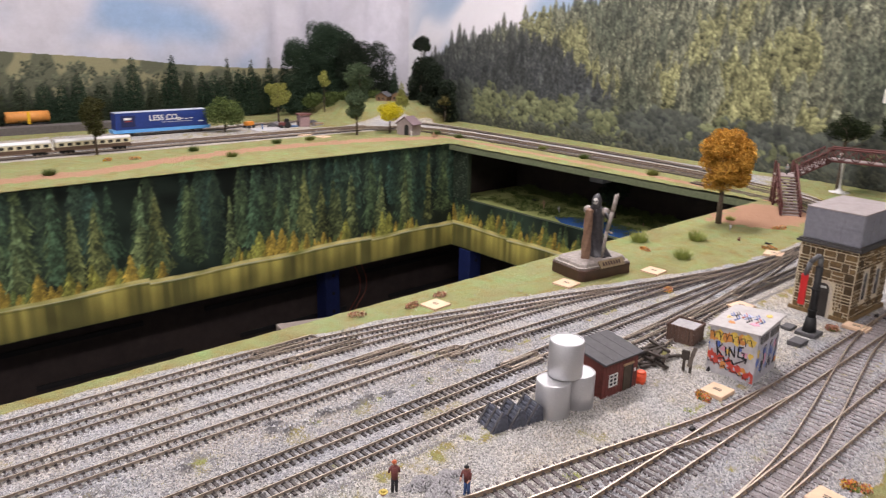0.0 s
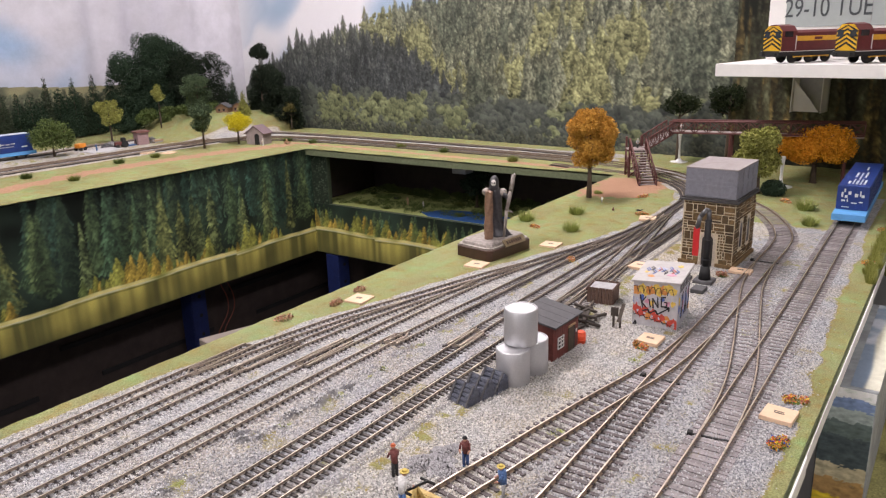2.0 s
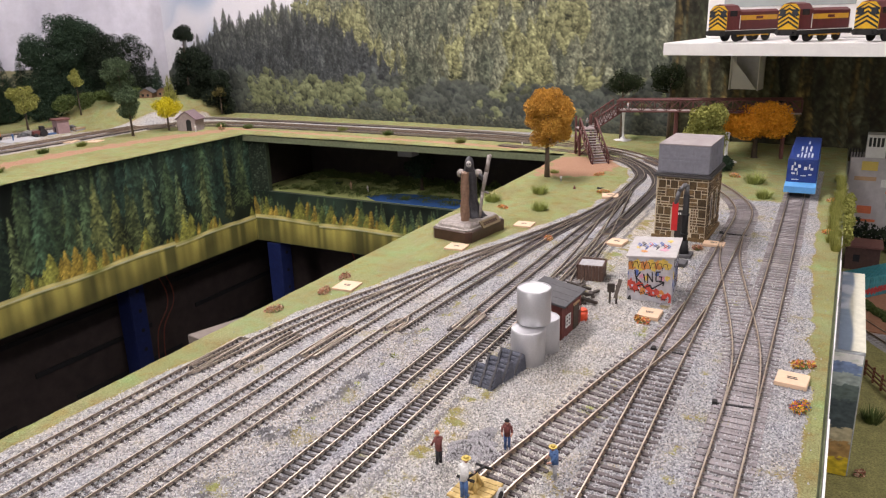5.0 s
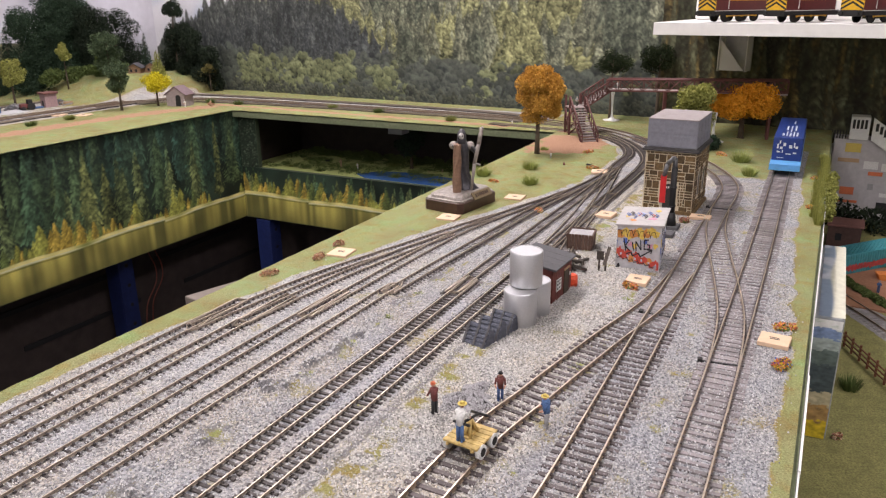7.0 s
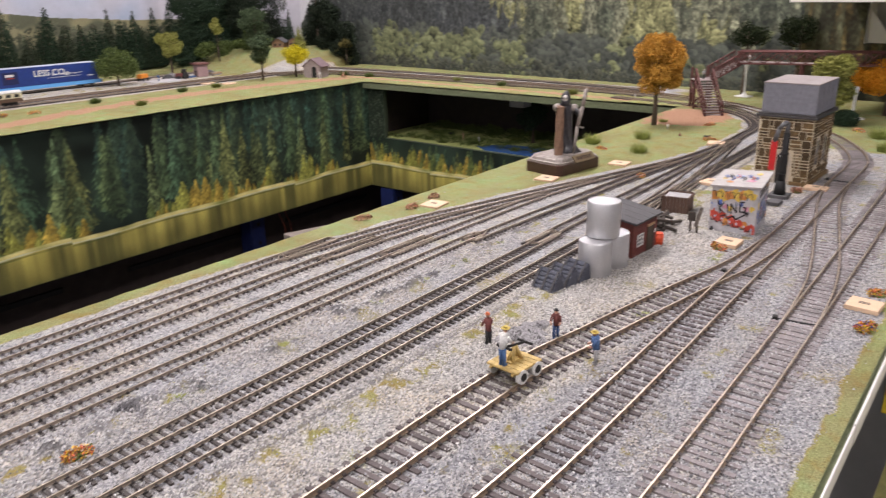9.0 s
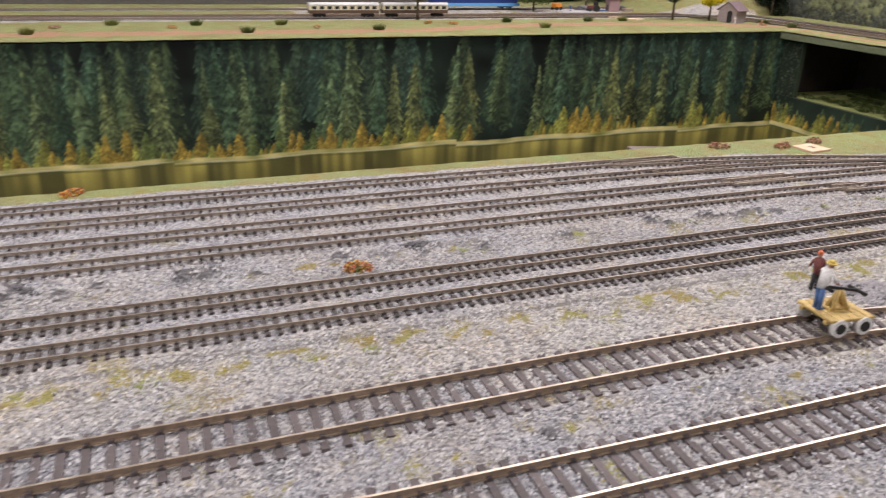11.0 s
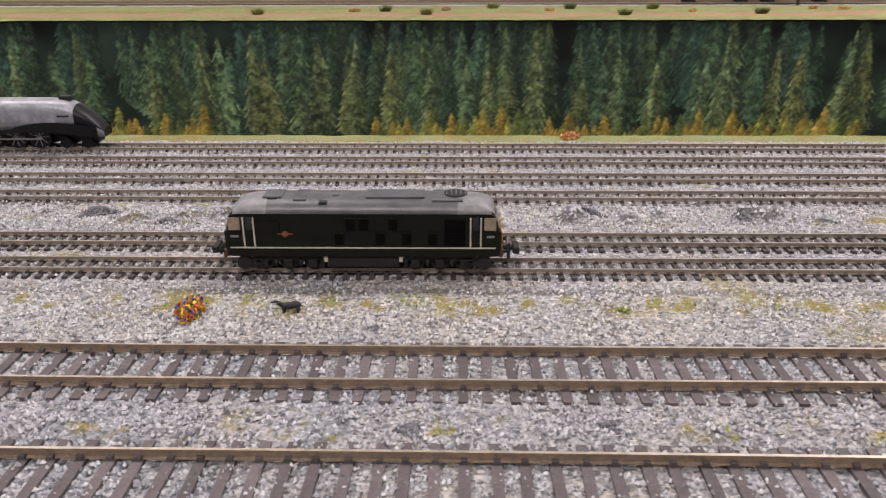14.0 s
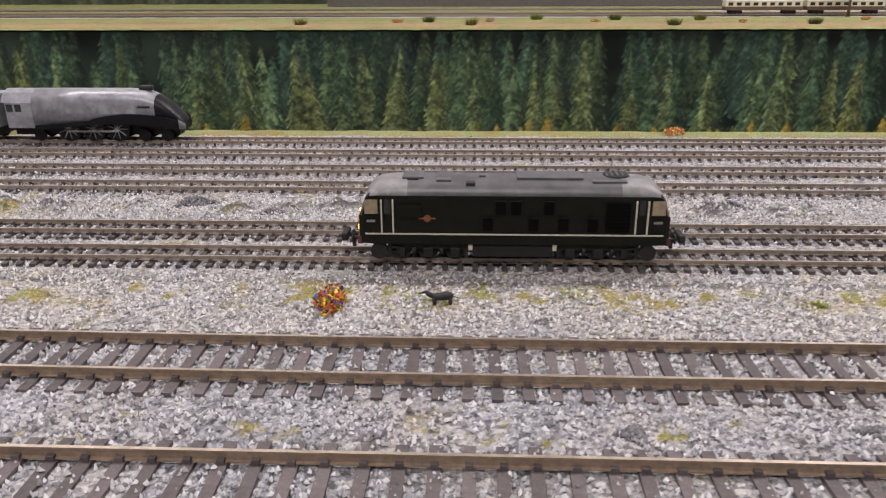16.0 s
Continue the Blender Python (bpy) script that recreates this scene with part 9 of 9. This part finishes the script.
leaf_mesh("foliage", [(rr.uniform(-0.012, 0.012), -0.28 + 0.0094 * k, rr.uniform(0.003, 0.009), 0.010, 0.010, rr.uniform(0.006, 0.011)) for k in range(60)], 9000, 0.0018, G_MID, ls, 650)
sc = thing("pond_scrub", pose(1.455, 0.58, LV), "rough dark green scrub round the pond of the lower scene", "scrub", kind="stuff")
leaf_mesh("foliage", [(rr.uniform(-0.085, 0.085), rr.uniform(-0.30, 0.30), 0.0015, rr.uniform(0.008, 0.020), rr.uniform(0.008, 0.020), rr.uniform(0.002, 0.005)) for k in range(150)], 16000, 0.0014, G_MID, sc, 651)
bx = thing("control_box", pose(1.40, 0.545, -0.0130), "pale grey electrical box hanging under the board", "box")
bar("case", -0.014, 0.014, -0.016, 0.016, -0.021, 0.0, plain("pale_grey_plastic", (0.40, 0.40, 0.40), 0.5, 0, 0.1, 200, 0.02), bx, bev=0.001)
for s in (-1, 1):
    bar("clip", -0.0145, -0.0140, s * 0.009 - 0.004, s * 0.009 + 0.004, -0.010, -0.004, BLACK, bx)
bar("red_plug", -0.010, 0.012, -0.034, -0.0165, -0.009, -0.003, RED, bx)

# ---------------------------------------------------------------- shelf with clock and three shunters
SH = pose(1.306, 0.047, 0.161, 0, 0, -8)
sh = thing("wall_shelf", SH, "thick white floating shelf on a white bracket", "shelf")
bar("board", 0.0, 0.27, -0.72, 0.0, 0.0, 0.0175, WHITE, sh, bev=0.0008)
bm = bmesh.new()
loft(bm, [[(x, -0.044, -0.016), (x, -0.044, -0.065), (x, -0.084, -0.065)] for x in (0.204, 0.206)])
bmesh.ops.recalc_face_normals(bm, faces=bm.faces[:])
part("bracket_web", bm, WHITE, sh)
for y0 in (-0.0880, -0.0430):
    bar("bracket_side", 0.200, 0.231, y0, y0 + 0.0015, -0.066, -0.001, WHITE, sh)
bar("bracket_plate", 0.232, 0.236, -0.088, -0.0415, -0.066, -0.001, plain("silvery_bracket", (0.45, 0.45, 0.45), 0.4, 0.5, 0.1, 200, 0.02), sh)
ck = thing("desk_clock", SH @ pose(0.165, -0.13, 0.0178, 0, 0, 0), "white desk clock with a grey liquid crystal date display", "clock")
bm = bmesh.new()
box(bm, -0.012, 0.03, -0.118, 0.118, 0.0, 0.145, 0.003)
part("case", bm, WHITE, ck)
bm = bmesh.new()
box(bm, -0.0135, -0.0121, -0.092, 0.092, 0.047, 0.125, 0.0005)
part("display", bm, plain("lcd_grey_green", (0.36, 0.40, 0.39), 0.25, 0, 0.05, 60, 0.0), ck)
LCD = plain("lcd_segment", (0.06, 0.07, 0.075), 0.4, 0, 0.05, 200, 0.0)
mm = Matrix.Translation((-0.0139, 0.034, 0.0730)) @ Matrix(((0, 0, -1, 0), (-1, 0, 0, 0), (0, 1, 0, 0), (0, 0, 0, 1)))
word_part("date", "29-10 TUE", 0.038, LCD, ck, mm, "grey date digits", 0.72)
bar("divider", -0.0138, -0.0135, -0.0255, -0.0245, 0.050, 0.080, CLOTH["grey"], ck)
MAROON = plain("maroon_shunter_paint", (0.115, 0.022, 0.024), 0.4, 0, 0.15, 200, 0.02)
GOLD = plain("golden_yellow_band", (0.66, 0.36, 0.03), 0.45, 0, 0.1, 200, 0.02)


def shunter(m):
    t = thing("shunting_locomotive", m, "maroon and gold shunting locomotive with black and yellow chevron ends", "locomotive", "shunters on the shelf")
    W = 0.0160
    bar("running_plate", -0.057, 0.057, -W, W, 0.0135, 0.0160, DARK, t, bev=0.0003)
    bm = bmesh.new()
    loft(bm, [[(x, -W * 0.8, 0.0160), (x, W * 0.8, 0.0160), (x, W * 0.8, 0.0400), (x, W * 0.45, 0.0435), (x, -W * 0.45, 0.0435), (x, -W * 0.8, 0.0400)] for x in (-0.053, 0.028)])
    bmesh.ops.recalc_face_normals(bm, faces=bm.faces[:])
    part("bonnet", bm, MAROON, t)
    bm = bmesh.new()
    loft(bm, [[(x, -W, 0.0160), (x, W, 0.0160), (x, W, 0.0420), (x, W * 0.6, 0.0490), (x, 0, 0.0510), (x, -W * 0.6, 0.0490), (x, -W, 0.0420)] for x in (0.0285, 0.0550)])
    bmesh.ops.recalc_face_normals(bm, faces=bm.faces[:])
    part("cab", bm, MAROON, t)
    for s in (-1, 1):
        bar("gold_band", -0.050, 0.027, s * W * 0.8 - 0.0003, s * W * 0.8 + 0.0003, 0.0290, 0.0355, GOLD, t, "golden band")
        bar("emblem_bar", -0.020, -0.006, s * W * 0.8 - 0.0005, s * W * 0.8 + 0.0005, 0.0305, 0.0340, MAROON, t)
        bar("cab_window", 0.036, 0.050, s * W - 0.0003, s * W + 0.0003, 0.0345, 0.0420, DARKGLASS, t)
        bar("handrail", 0.0295, 0.0303, s * W - 0.0010, s * W + 0.0010, 0.018, 0.036, CLOTH["white"], t)
        bar("handrail", -0.0535, -0.0527, s * W * 0.8 - 0.0010, s * W * 0.8 + 0.0010, 0.018, 0.036, CLOTH["white"], t)
        bar("step_edge", -0.057, 0.057, s * W - 0.0003, s * W + 0.0004, 0.0152, 0.0160, CLOTH["white"], t)
        for x in (-0.032, -0.002, 0.028):
            bm = bmesh.new()
            tube(bm, (x, s * 0.0085, 0.0085), (x, s * 0.0112, 0.0085), 0.0085, seg=24)
            w = part("wheel", bm, DARK, t)
            bm = bmesh.new()
            ball(bm, (x, s * 0.0135, 0.0085), 0.0020, 1)
            part("crank_boss", bm, GOLD, w)
        bar("coupling_rod", -0.034, 0.030, s * 0.0135 - 0.0006, s * 0.0135 + 0.0006, 0.0077, 0.0093, GOLD, t, "golden coupling rod", 0.0002)
        bar("frame", -0.055, 0.055, s * 0.0150 - 0.0006, s * 0.0150 + 0.0006, 0.0095, 0.0135, DARK, t)
    for e in (-1, 1):
        x = 0.0553 if e > 0 else -0.0533
        hw, top = (W, 0.0490) if e > 0 else (W * 0.8, 0.0430)
        bm = bmesh.new()
        prof = [(-hw, 0.0165), (hw, 0.0165), (hw, top - 0.007), (hw * 0.55, top), (-hw * 0.55, top), (-hw, top - 0.007)]
        loft(bm, [[(x - e * 0.0004, u, v) for u, v in prof], [(x, u, v) for u, v in prof]])
        bmesh.ops.recalc_face_normals(bm, faces=bm.faces[:])
        plate_ = part("end_plate", bm, YELLOW, t, "yellow end with black chevrons")
        for k in range(6):
            z = 0.0165 + k * 0.0056
            bm = bmesh.new()
            for s in (-1, 1):
                pts = [(0, z + 0.0085), (s * hw * 0.98, z), (s * hw * 0.98, z + 0.0026), (0, z + 0.0111)]
                pts = [(u, min(v, top - 0.0005 - 0.010 * max(0, abs(u) / hw - 0.55))) for u, v in pts]
                loft(bm, [[(x + e * 0.0001, u, v) for u, v in pts], [(x + e * 0.0004, u, v) for u, v in pts]])
            bmesh.ops.recalc_face_normals(bm, faces=bm.faces[:])
            part("chevron", bm, BLACK, plate_)
        if e > 0:
            for s in (-1, 1):
                bar("end_window", x + 0.0004, x + 0.0008, s * 0.0095 - 0.0045, s * 0.0095 + 0.0045, 0.0335, 0.0420, DARKGLASS, t, bev=0.0001)
        bar("buffer_beam", min(x, x + e * 0.002), max(x, x + e * 0.002), -W, W, 0.0085, 0.0160, DARK, t, bev=0.0003)
        for s in (-1, 1):
            bm = bmesh.new()
            tube(bm, (x + e * 0.002, s * 0.011, 0.0125), (x + e * 0.007, s * 0.011, 0.0125), 0.0012, seg=10)
            tube(bm, (x + e * 0.007, s * 0.011, 0.0125), (x + e * 0.0078, s * 0.011, 0.0125), 0.0029, seg=16)
            part("buffer", bm, DARK, t)
    return t


for k in range(4):
    shunter(SH @ pose(0.062, -0.096 - k * 0.0925, 0.0178, 0, 0, 146 + 8))

# ---------------------------------------------------------------- lower level in front of the yard
ZL = -0.128
OLIVE = plain("olive_static_grass", (0.27, 0.255, 0.095), 0.95, 0, 0.5, 600, 0.9)
slab("ground_lower_front", 0.25, 1.53, -0.95, YF - 0.003, ZL - 0.01, ZL, OLIVE, "olive grass of the lower level in front", "ground")
post = thing("printed_post", pose(0, 0, 0), "card wrapped post printed with a coastal landscape", "post")
bm = bmesh.new()
box(bm, 0.748, 0.945, -0.2340, -0.1990, ZL, -0.0225, 0.0015)
part("core", bm, plain("printed_card_edge", (0.30, 0.32, 0.33), 0.6, 0, 0.35, 60, 0.05), post)
ink = Ink((0.748, -0.1995, 0), (0, -1, 0), (0, 0, 1), (-1, 0, 0), 4e-6)


def post_col(a, b):
    n = min(1.2, max(-0.1, 0.5 + 0.3 * wobble(a * 3, b * 3, 60, 3) + 0.55 * noise.noise((a * 150, b * 330, 1)) + 0.3 * noise.noise((a * 420, b * 800, 4))))
    for top, col in ((-0.112, (0.36, 0.27, 0.02)), (-0.098, (0.24, 0.15, 0.06)), (-0.086, (0.30, 0.27, 0.18)), (-0.062, (0.045, 0.060, 0.066)), (-0.050, (0.080, 0.105, 0.100)), (-0.040, (0.24, 0.28, 0.27)), (-0.031, (0.13, 0.18, 0.30)), (0.0, (0.55, 0.58, 0.55))):
        if b < top + 0.006 * (n - 0.5):
            return tuple(min(0.8, x * (1.0 + 1.3 * n)) for x in col)
    return (0.55, 0.58, 0.55)


ink.grid(0.0005, 0.0335, ZL + 0.001, -0.0240, 44, 150, post_col)
ink.done("print", PRINT_PLAIN, post)
ink = Ink((0.7485, YF - 0.0035, -0.0224), (1, 0, 0), (0, -1, 0), (0, 0, 1), 4e-6)


def post_sky(a, b):
    f = smoothstep(-0.1, 0.25, wobble(a, b * 2, 22, 8) + 0.5 * wobble(a, b, 60, 2))
    g = smoothstep(0.008, 0.011, b + 0.004 * wobble(a, 3, 15))
    c = tuple(x + (y - x) * f for x, y in zip((0.27, 0.35, 0.46), (0.62, 0.66, 0.72)))
    return tuple(x + (y - x) * g for x, y in zip(c, (0.72, 0.71, 0.58)))


ink.grid(0.001, 0.194, 0.001, 0.0195, 150, 24, lambda a, b: tuple(0.78 * x for x in post_sky(a, b)))
ink.done("print", PRINT_PLAIN, post)
flower_t = flower_clump(0.755, -0.2425, 0.006, 91, 2)
flower_t.location.z = ZL + 0.0003
tuft(0.850, -0.2520, 0.012, 0.012, 93, G_MID, "green tuft beside the fence", z=ZL, n=240)
T_LOW = [(1.25, -0.150), (1.15, -0.206), (1.08, -0.2460), (1.03, -0.2780), (0.955, -0.322), (0.85, -0.385), (0.70, -0.47)]
line = smooth_line(T_LOW, 0.008)
rq = random.Random(15)
vs, fs = [], []
for i, p in enumerate(line):
    d = (line[min(i + 1, len(line) - 1)] - line[max(i - 1, 0)]).normalized()
    for o, z in ((-0.021, -0.0004), (-0.015, 0.0011), (-0.005, 0.0014), (0.005, 0.0013), (0.015, 0.0011), (0.021, -0.0004)):
        vs.append((p.x - d.y * (o + rq.uniform(-0.001, 0.001)), p.y + d.x * o, ZL + z + rq.uniform(-0.0002, 0.0002)))
for i in range(len(line) - 1):
    fs += [(i * 6 + k, i * 6 + k + 1, i * 6 + k + 7, i * 6 + k + 6) for k in range(5)]
tagged(raw_mesh("ballast_lower", vs, fs, plain("grey_lower_ballast", (0.33, 0.315, 0.32), 0.95, 0, 0.55, 900, 0.9), smooth=True), "grey ballast bed of the lower track", "ballast", kind="structure")
tl = track(T_LOW, OO, "wide gauge track on the lower level with dusty grey sleepers", (9, -9), dusty=True)
tl.location.z = ZL
bm = bmesh.new()
fence = thing("post_rail_fence", pose(0, 0, ZL), "rusty red post and rail fence on the lower level", "fence")
RUSTRED = plain("rust_red_fence", (0.17, 0.060, 0.030), 0.7, 0, 0.25, 300, 0.05)
pa, pb = Vector((0.990, -0.2270, 0)), Vector((0.800, -0.3130, 0))
for k in range(14):
    p = pa + (pb - pa) * k / 13
    bar("post", p.x - 0.0010, p.x + 0.0010, p.y - 0.0010, p.y + 0.0010, -0.0005, 0.0165, RUSTRED, fence)
for z in (0.005, 0.0095, 0.0140):
    bm = bmesh.new()
    tube(bm, pa + Vector((0, 0.0012, z)), pb + Vector((0, 0.0012, z)), 0.0008, seg=6)
    part("rail", bm, RUSTRED, fence)
slab("red_earth_patch", 1.06, 1.22, -0.33, -0.238, ZL + 0.0002, ZL + 0.003, plain("reddish_earth", (0.34, 0.17, 0.10), 0.9, 0, 0.2, 200, 0.3), "reddish earth yard on the lower level", "ground")
TEAL = plain("teal_container", (0.05, 0.25, 0.29), 0.55, 0, 0.25, 150, 0.05)
GRAFF = plain("red_graffiti_paint", (0.42, 0.05, 0.05), 0.55, 0, 0.4, 500, 0.02)
t = thing("freight_container", pose(1.166, -0.2440, ZL + 0.003, 0, 0, -40), "long teal container with red graffiti along its side", "container")
bar("box", 0, 0.15, 0, 0.032, 0, 0.0260, TEAL, t, bev=0.0005)
for j in range(34):
    bar("side_rib", 0.0022 + j * 0.0044, 0.0044 + j * 0.0044, -0.0006, 0.0001, 0.0012, 0.0245, TEAL, t)
    bar("roof_rib", 0.0022 + j * 0.0044, 0.0044 + j * 0.0044, 0.001, 0.031, 0.0260, 0.0266, TEAL, t)
rq = random.Random(8)
for j in range(26):
    x0 = 0.004 + 0.0055 * j
    bm = bmesh.new()
    ring = [(x0 + 0.0042 * rq.uniform(0.5, 1.2) * math.cos(k * math.tau / 9), 0.0085 + 0.0048 * rq.uniform(0.5, 1.2) * math.sin(k * math.tau / 9)) for k in range(9)]
    loft(bm, [[(u, -0.0007, v) for u, v in ring], [(u, -0.00085, v) for u, v in ring]])
    bmesh.ops.recalc_face_normals(bm, faces=bm.faces[:])
    part("graffiti_patch", bm, GRAFF, t)
t = thing("waste_skip", pose(1.174, -0.2930, ZL + 0.003, 0, 0, -72), "small bright orange skip on the reddish earth", "skip")
bm = bmesh.new()
loft(bm, [[(-0.009, -0.005, 0), (0.009, -0.005, 0), (0.009, 0.005, 0), (-0.009, 0.005, 0)], [(-0.0125, -0.0065, 0.0085), (0.0125, -0.0065, 0.0085), (0.0125, 0.0065, 0.0085), (-0.0125, 0.0065, 0.0085)], [(-0.0115, -0.0055, 0.0085), (0.0115, -0.0055, 0.0085), (0.0115, 0.0055, 0.0085), (-0.0115, 0.0055, 0.0085)], [(-0.009, -0.004, 0.004), (0.009, -0.004, 0.004), (0.009, 0.004, 0.004), (-0.009, 0.004, 0.004)]])
bmesh.ops.recalc_face_normals(bm, faces=bm.faces[:])
part("tub", bm, plain("orange_skip", (0.62, 0.22, 0.05), 0.55, 0, 0.15, 150, 0.05), t)
figurine(1.118, -0.2820, 0.0150, "navy", "navy", "grey", 180, z=ZL + 0.003, label="dark blue figurine on the red earth yard")
hl = thing("low_hedge", pose(1.09, -0.2780, ZL), "low ragged green hedge between track and yard", "hedge", kind="stuff")
leaf_mesh("foliage", [(0.062 - 0.0043 * k, 0.037 - 0.0027 * k + rq.uniform(-0.003, 0.003), rq.uniform(0.003, 0.006), 0.006, 0.006, rq.uniform(0.004, 0.006)) for k in range(32)], 9000, 0.0014, G_MID, hl, 640)
# grey building with signs
bd = thing("signal_building", pose(1.47, -0.2900, ZL + 0.0125), "grey rendered building with many small signs and a white dormer", "building")
RENDER = plain("grey_render", (0.42, 0.40, 0.41), 0.8, 0, 0.1, 120, 0.1)
bar("wall", 0.0, 0.045, -0.20, 0.0760, -0.0125, 0.1150, RENDER, bd, bev=0.001)
for k, (y, z, w_, h_, col) in enumerate(((0.048, 0.102, 0.022, 0.014, "straw"), (0.052, 0.082, 0.030, 0.006, "tan"), (0.020, 0.076, 0.020, 0.012, "white"), (0.000, 0.074, 0.010, 0.012, "white"), (-0.020, 0.074, 0.014, 0.012, "white"), (0.012, 0.063, 0.020, 0.006, "orange"), (0.048, 0.033, 0.020, 0.012, "orange"), (0.016, 0.042, 0.008, 0.010, "grey"), (-0.010, 0.030, 0.024, 0.006, "white"), (0.046, 0.016, 0.030, 0.004, "orange"))):
    bar("sign", -0.0012, -0.0002, y - w_ / 2, y + w_ / 2, z - h_ / 2, z + h_ / 2, CLOTH[col], bd)
bar("doorway", -0.0006, -0.0001, -0.024, 0.004, -0.018 + 0.02, 0.018, BLACK, bd)
dm = bar("dormer", -0.002, 0.03, 0.030, 0.056, 0.1150, 0.1500, CLOTH["white"], bd)
for k in range(4):
    bar("pane", -0.0026, -0.0021, 0.0335 + k * 0.0055, 0.0372 + k * 0.0055, 0.132, 0.146, DARKGLASS, dm)
bm = bmesh.new()
loft(bm, [[(xx, 0.026, 0.150), (xx, 0.026, 0.116), (xx, -0.02, 0.085), (xx, -0.02, 0.119)] for xx in (-0.006, 0.0)])
bmesh.ops.recalc_face_normals(bm, faces=bm.faces[:])
st = part("stair_panel", bm, CLOTH["white"], bd)
for k in range(7):
    y0 = 0.022 - k * 0.006
    bar("pane", -0.0066, -0.0061, y0 - 0.0042, y0, 0.130 - k * 0.0042, 0.142 - k * 0.0042, DARKGLASS, st)
for k in range(5):
    bar("picket", 0.0, 0.001, 0.060 + k * 0.004, 0.0620 + k * 0.004, 0.1150, 0.128, DARK, bd)
sd = thing("brown_shed", pose(1.314, -0.2400, ZL), "small dark brown shed with chimney on the lower level", "shed")
bar("wall", -0.020, 0.020, -0.024, 0.018, 0, 0.032, plain("dark_brown_wall", (0.075, 0.040, 0.034), 0.8, 0, 0.25, 250, 0.1), sd, bev=0.0005)
bar("roof", -0.022, 0.022, -0.027, 0.020, 0.032, 0.035, plain("dull_red_roof", (0.16, 0.07, 0.06), 0.8, 0, 0.25, 250, 0.1), sd, bev=0.0005)
bar("window", -0.0206, -0.0201, 0.000, 0.008, 0.012, 0.022, DARKGLASS, sd)
wood = thing("dark_shrubs", pose(1.40, -0.30, ZL), "dark green shrubs in front of the grey building", "shrubs", kind="stuff")
leaf_mesh("crown", [(q.uniform(-0.02, 0.03), q.uniform(-0.12, 0.075), q.uniform(0.006, 0.028), 0.018, 0.02, 0.016) for k in range(20)], 3000, 0.003, G_BLACK, wood, 204)
# hedge growing over the front edge and dark bushes before the building
hg = thing("hedge", pose(1.11, YF + 0.002, 0.0), "straggling green hedge growing over the front edge", "hedge", kind="stuff")
q = random.Random(61)
bl = [(q.uniform(-0.09, 0.09), q.uniform(-0.008, 0.003), q.uniform(-0.014, -0.001), q.uniform(0.006, 0.012), q.uniform(0.005, 0.009), q.uniform(0.005, 0.010)) for k in range(46)]
leaf_mesh("foliage", bl, 9000, 0.0015, G_LIME, hg, 610)

ug = thing("undergrowth", pose(1.42, 1.43, 0.042), "dark green undergrowth before the corner wood", "bushes", kind="stuff")
q = random.Random(71)
bl = [(q.uniform(-0.13, 0.13), q.uniform(-0.02, 0.03), q.uniform(0.0, 0.022), q.uniform(0.010, 0.018), q.uniform(0.010, 0.016), q.uniform(0.008, 0.016)) for k in range(40)]
leaf_mesh("foliage", bl, 9000, 0.0026, G_MID, ug, 620)
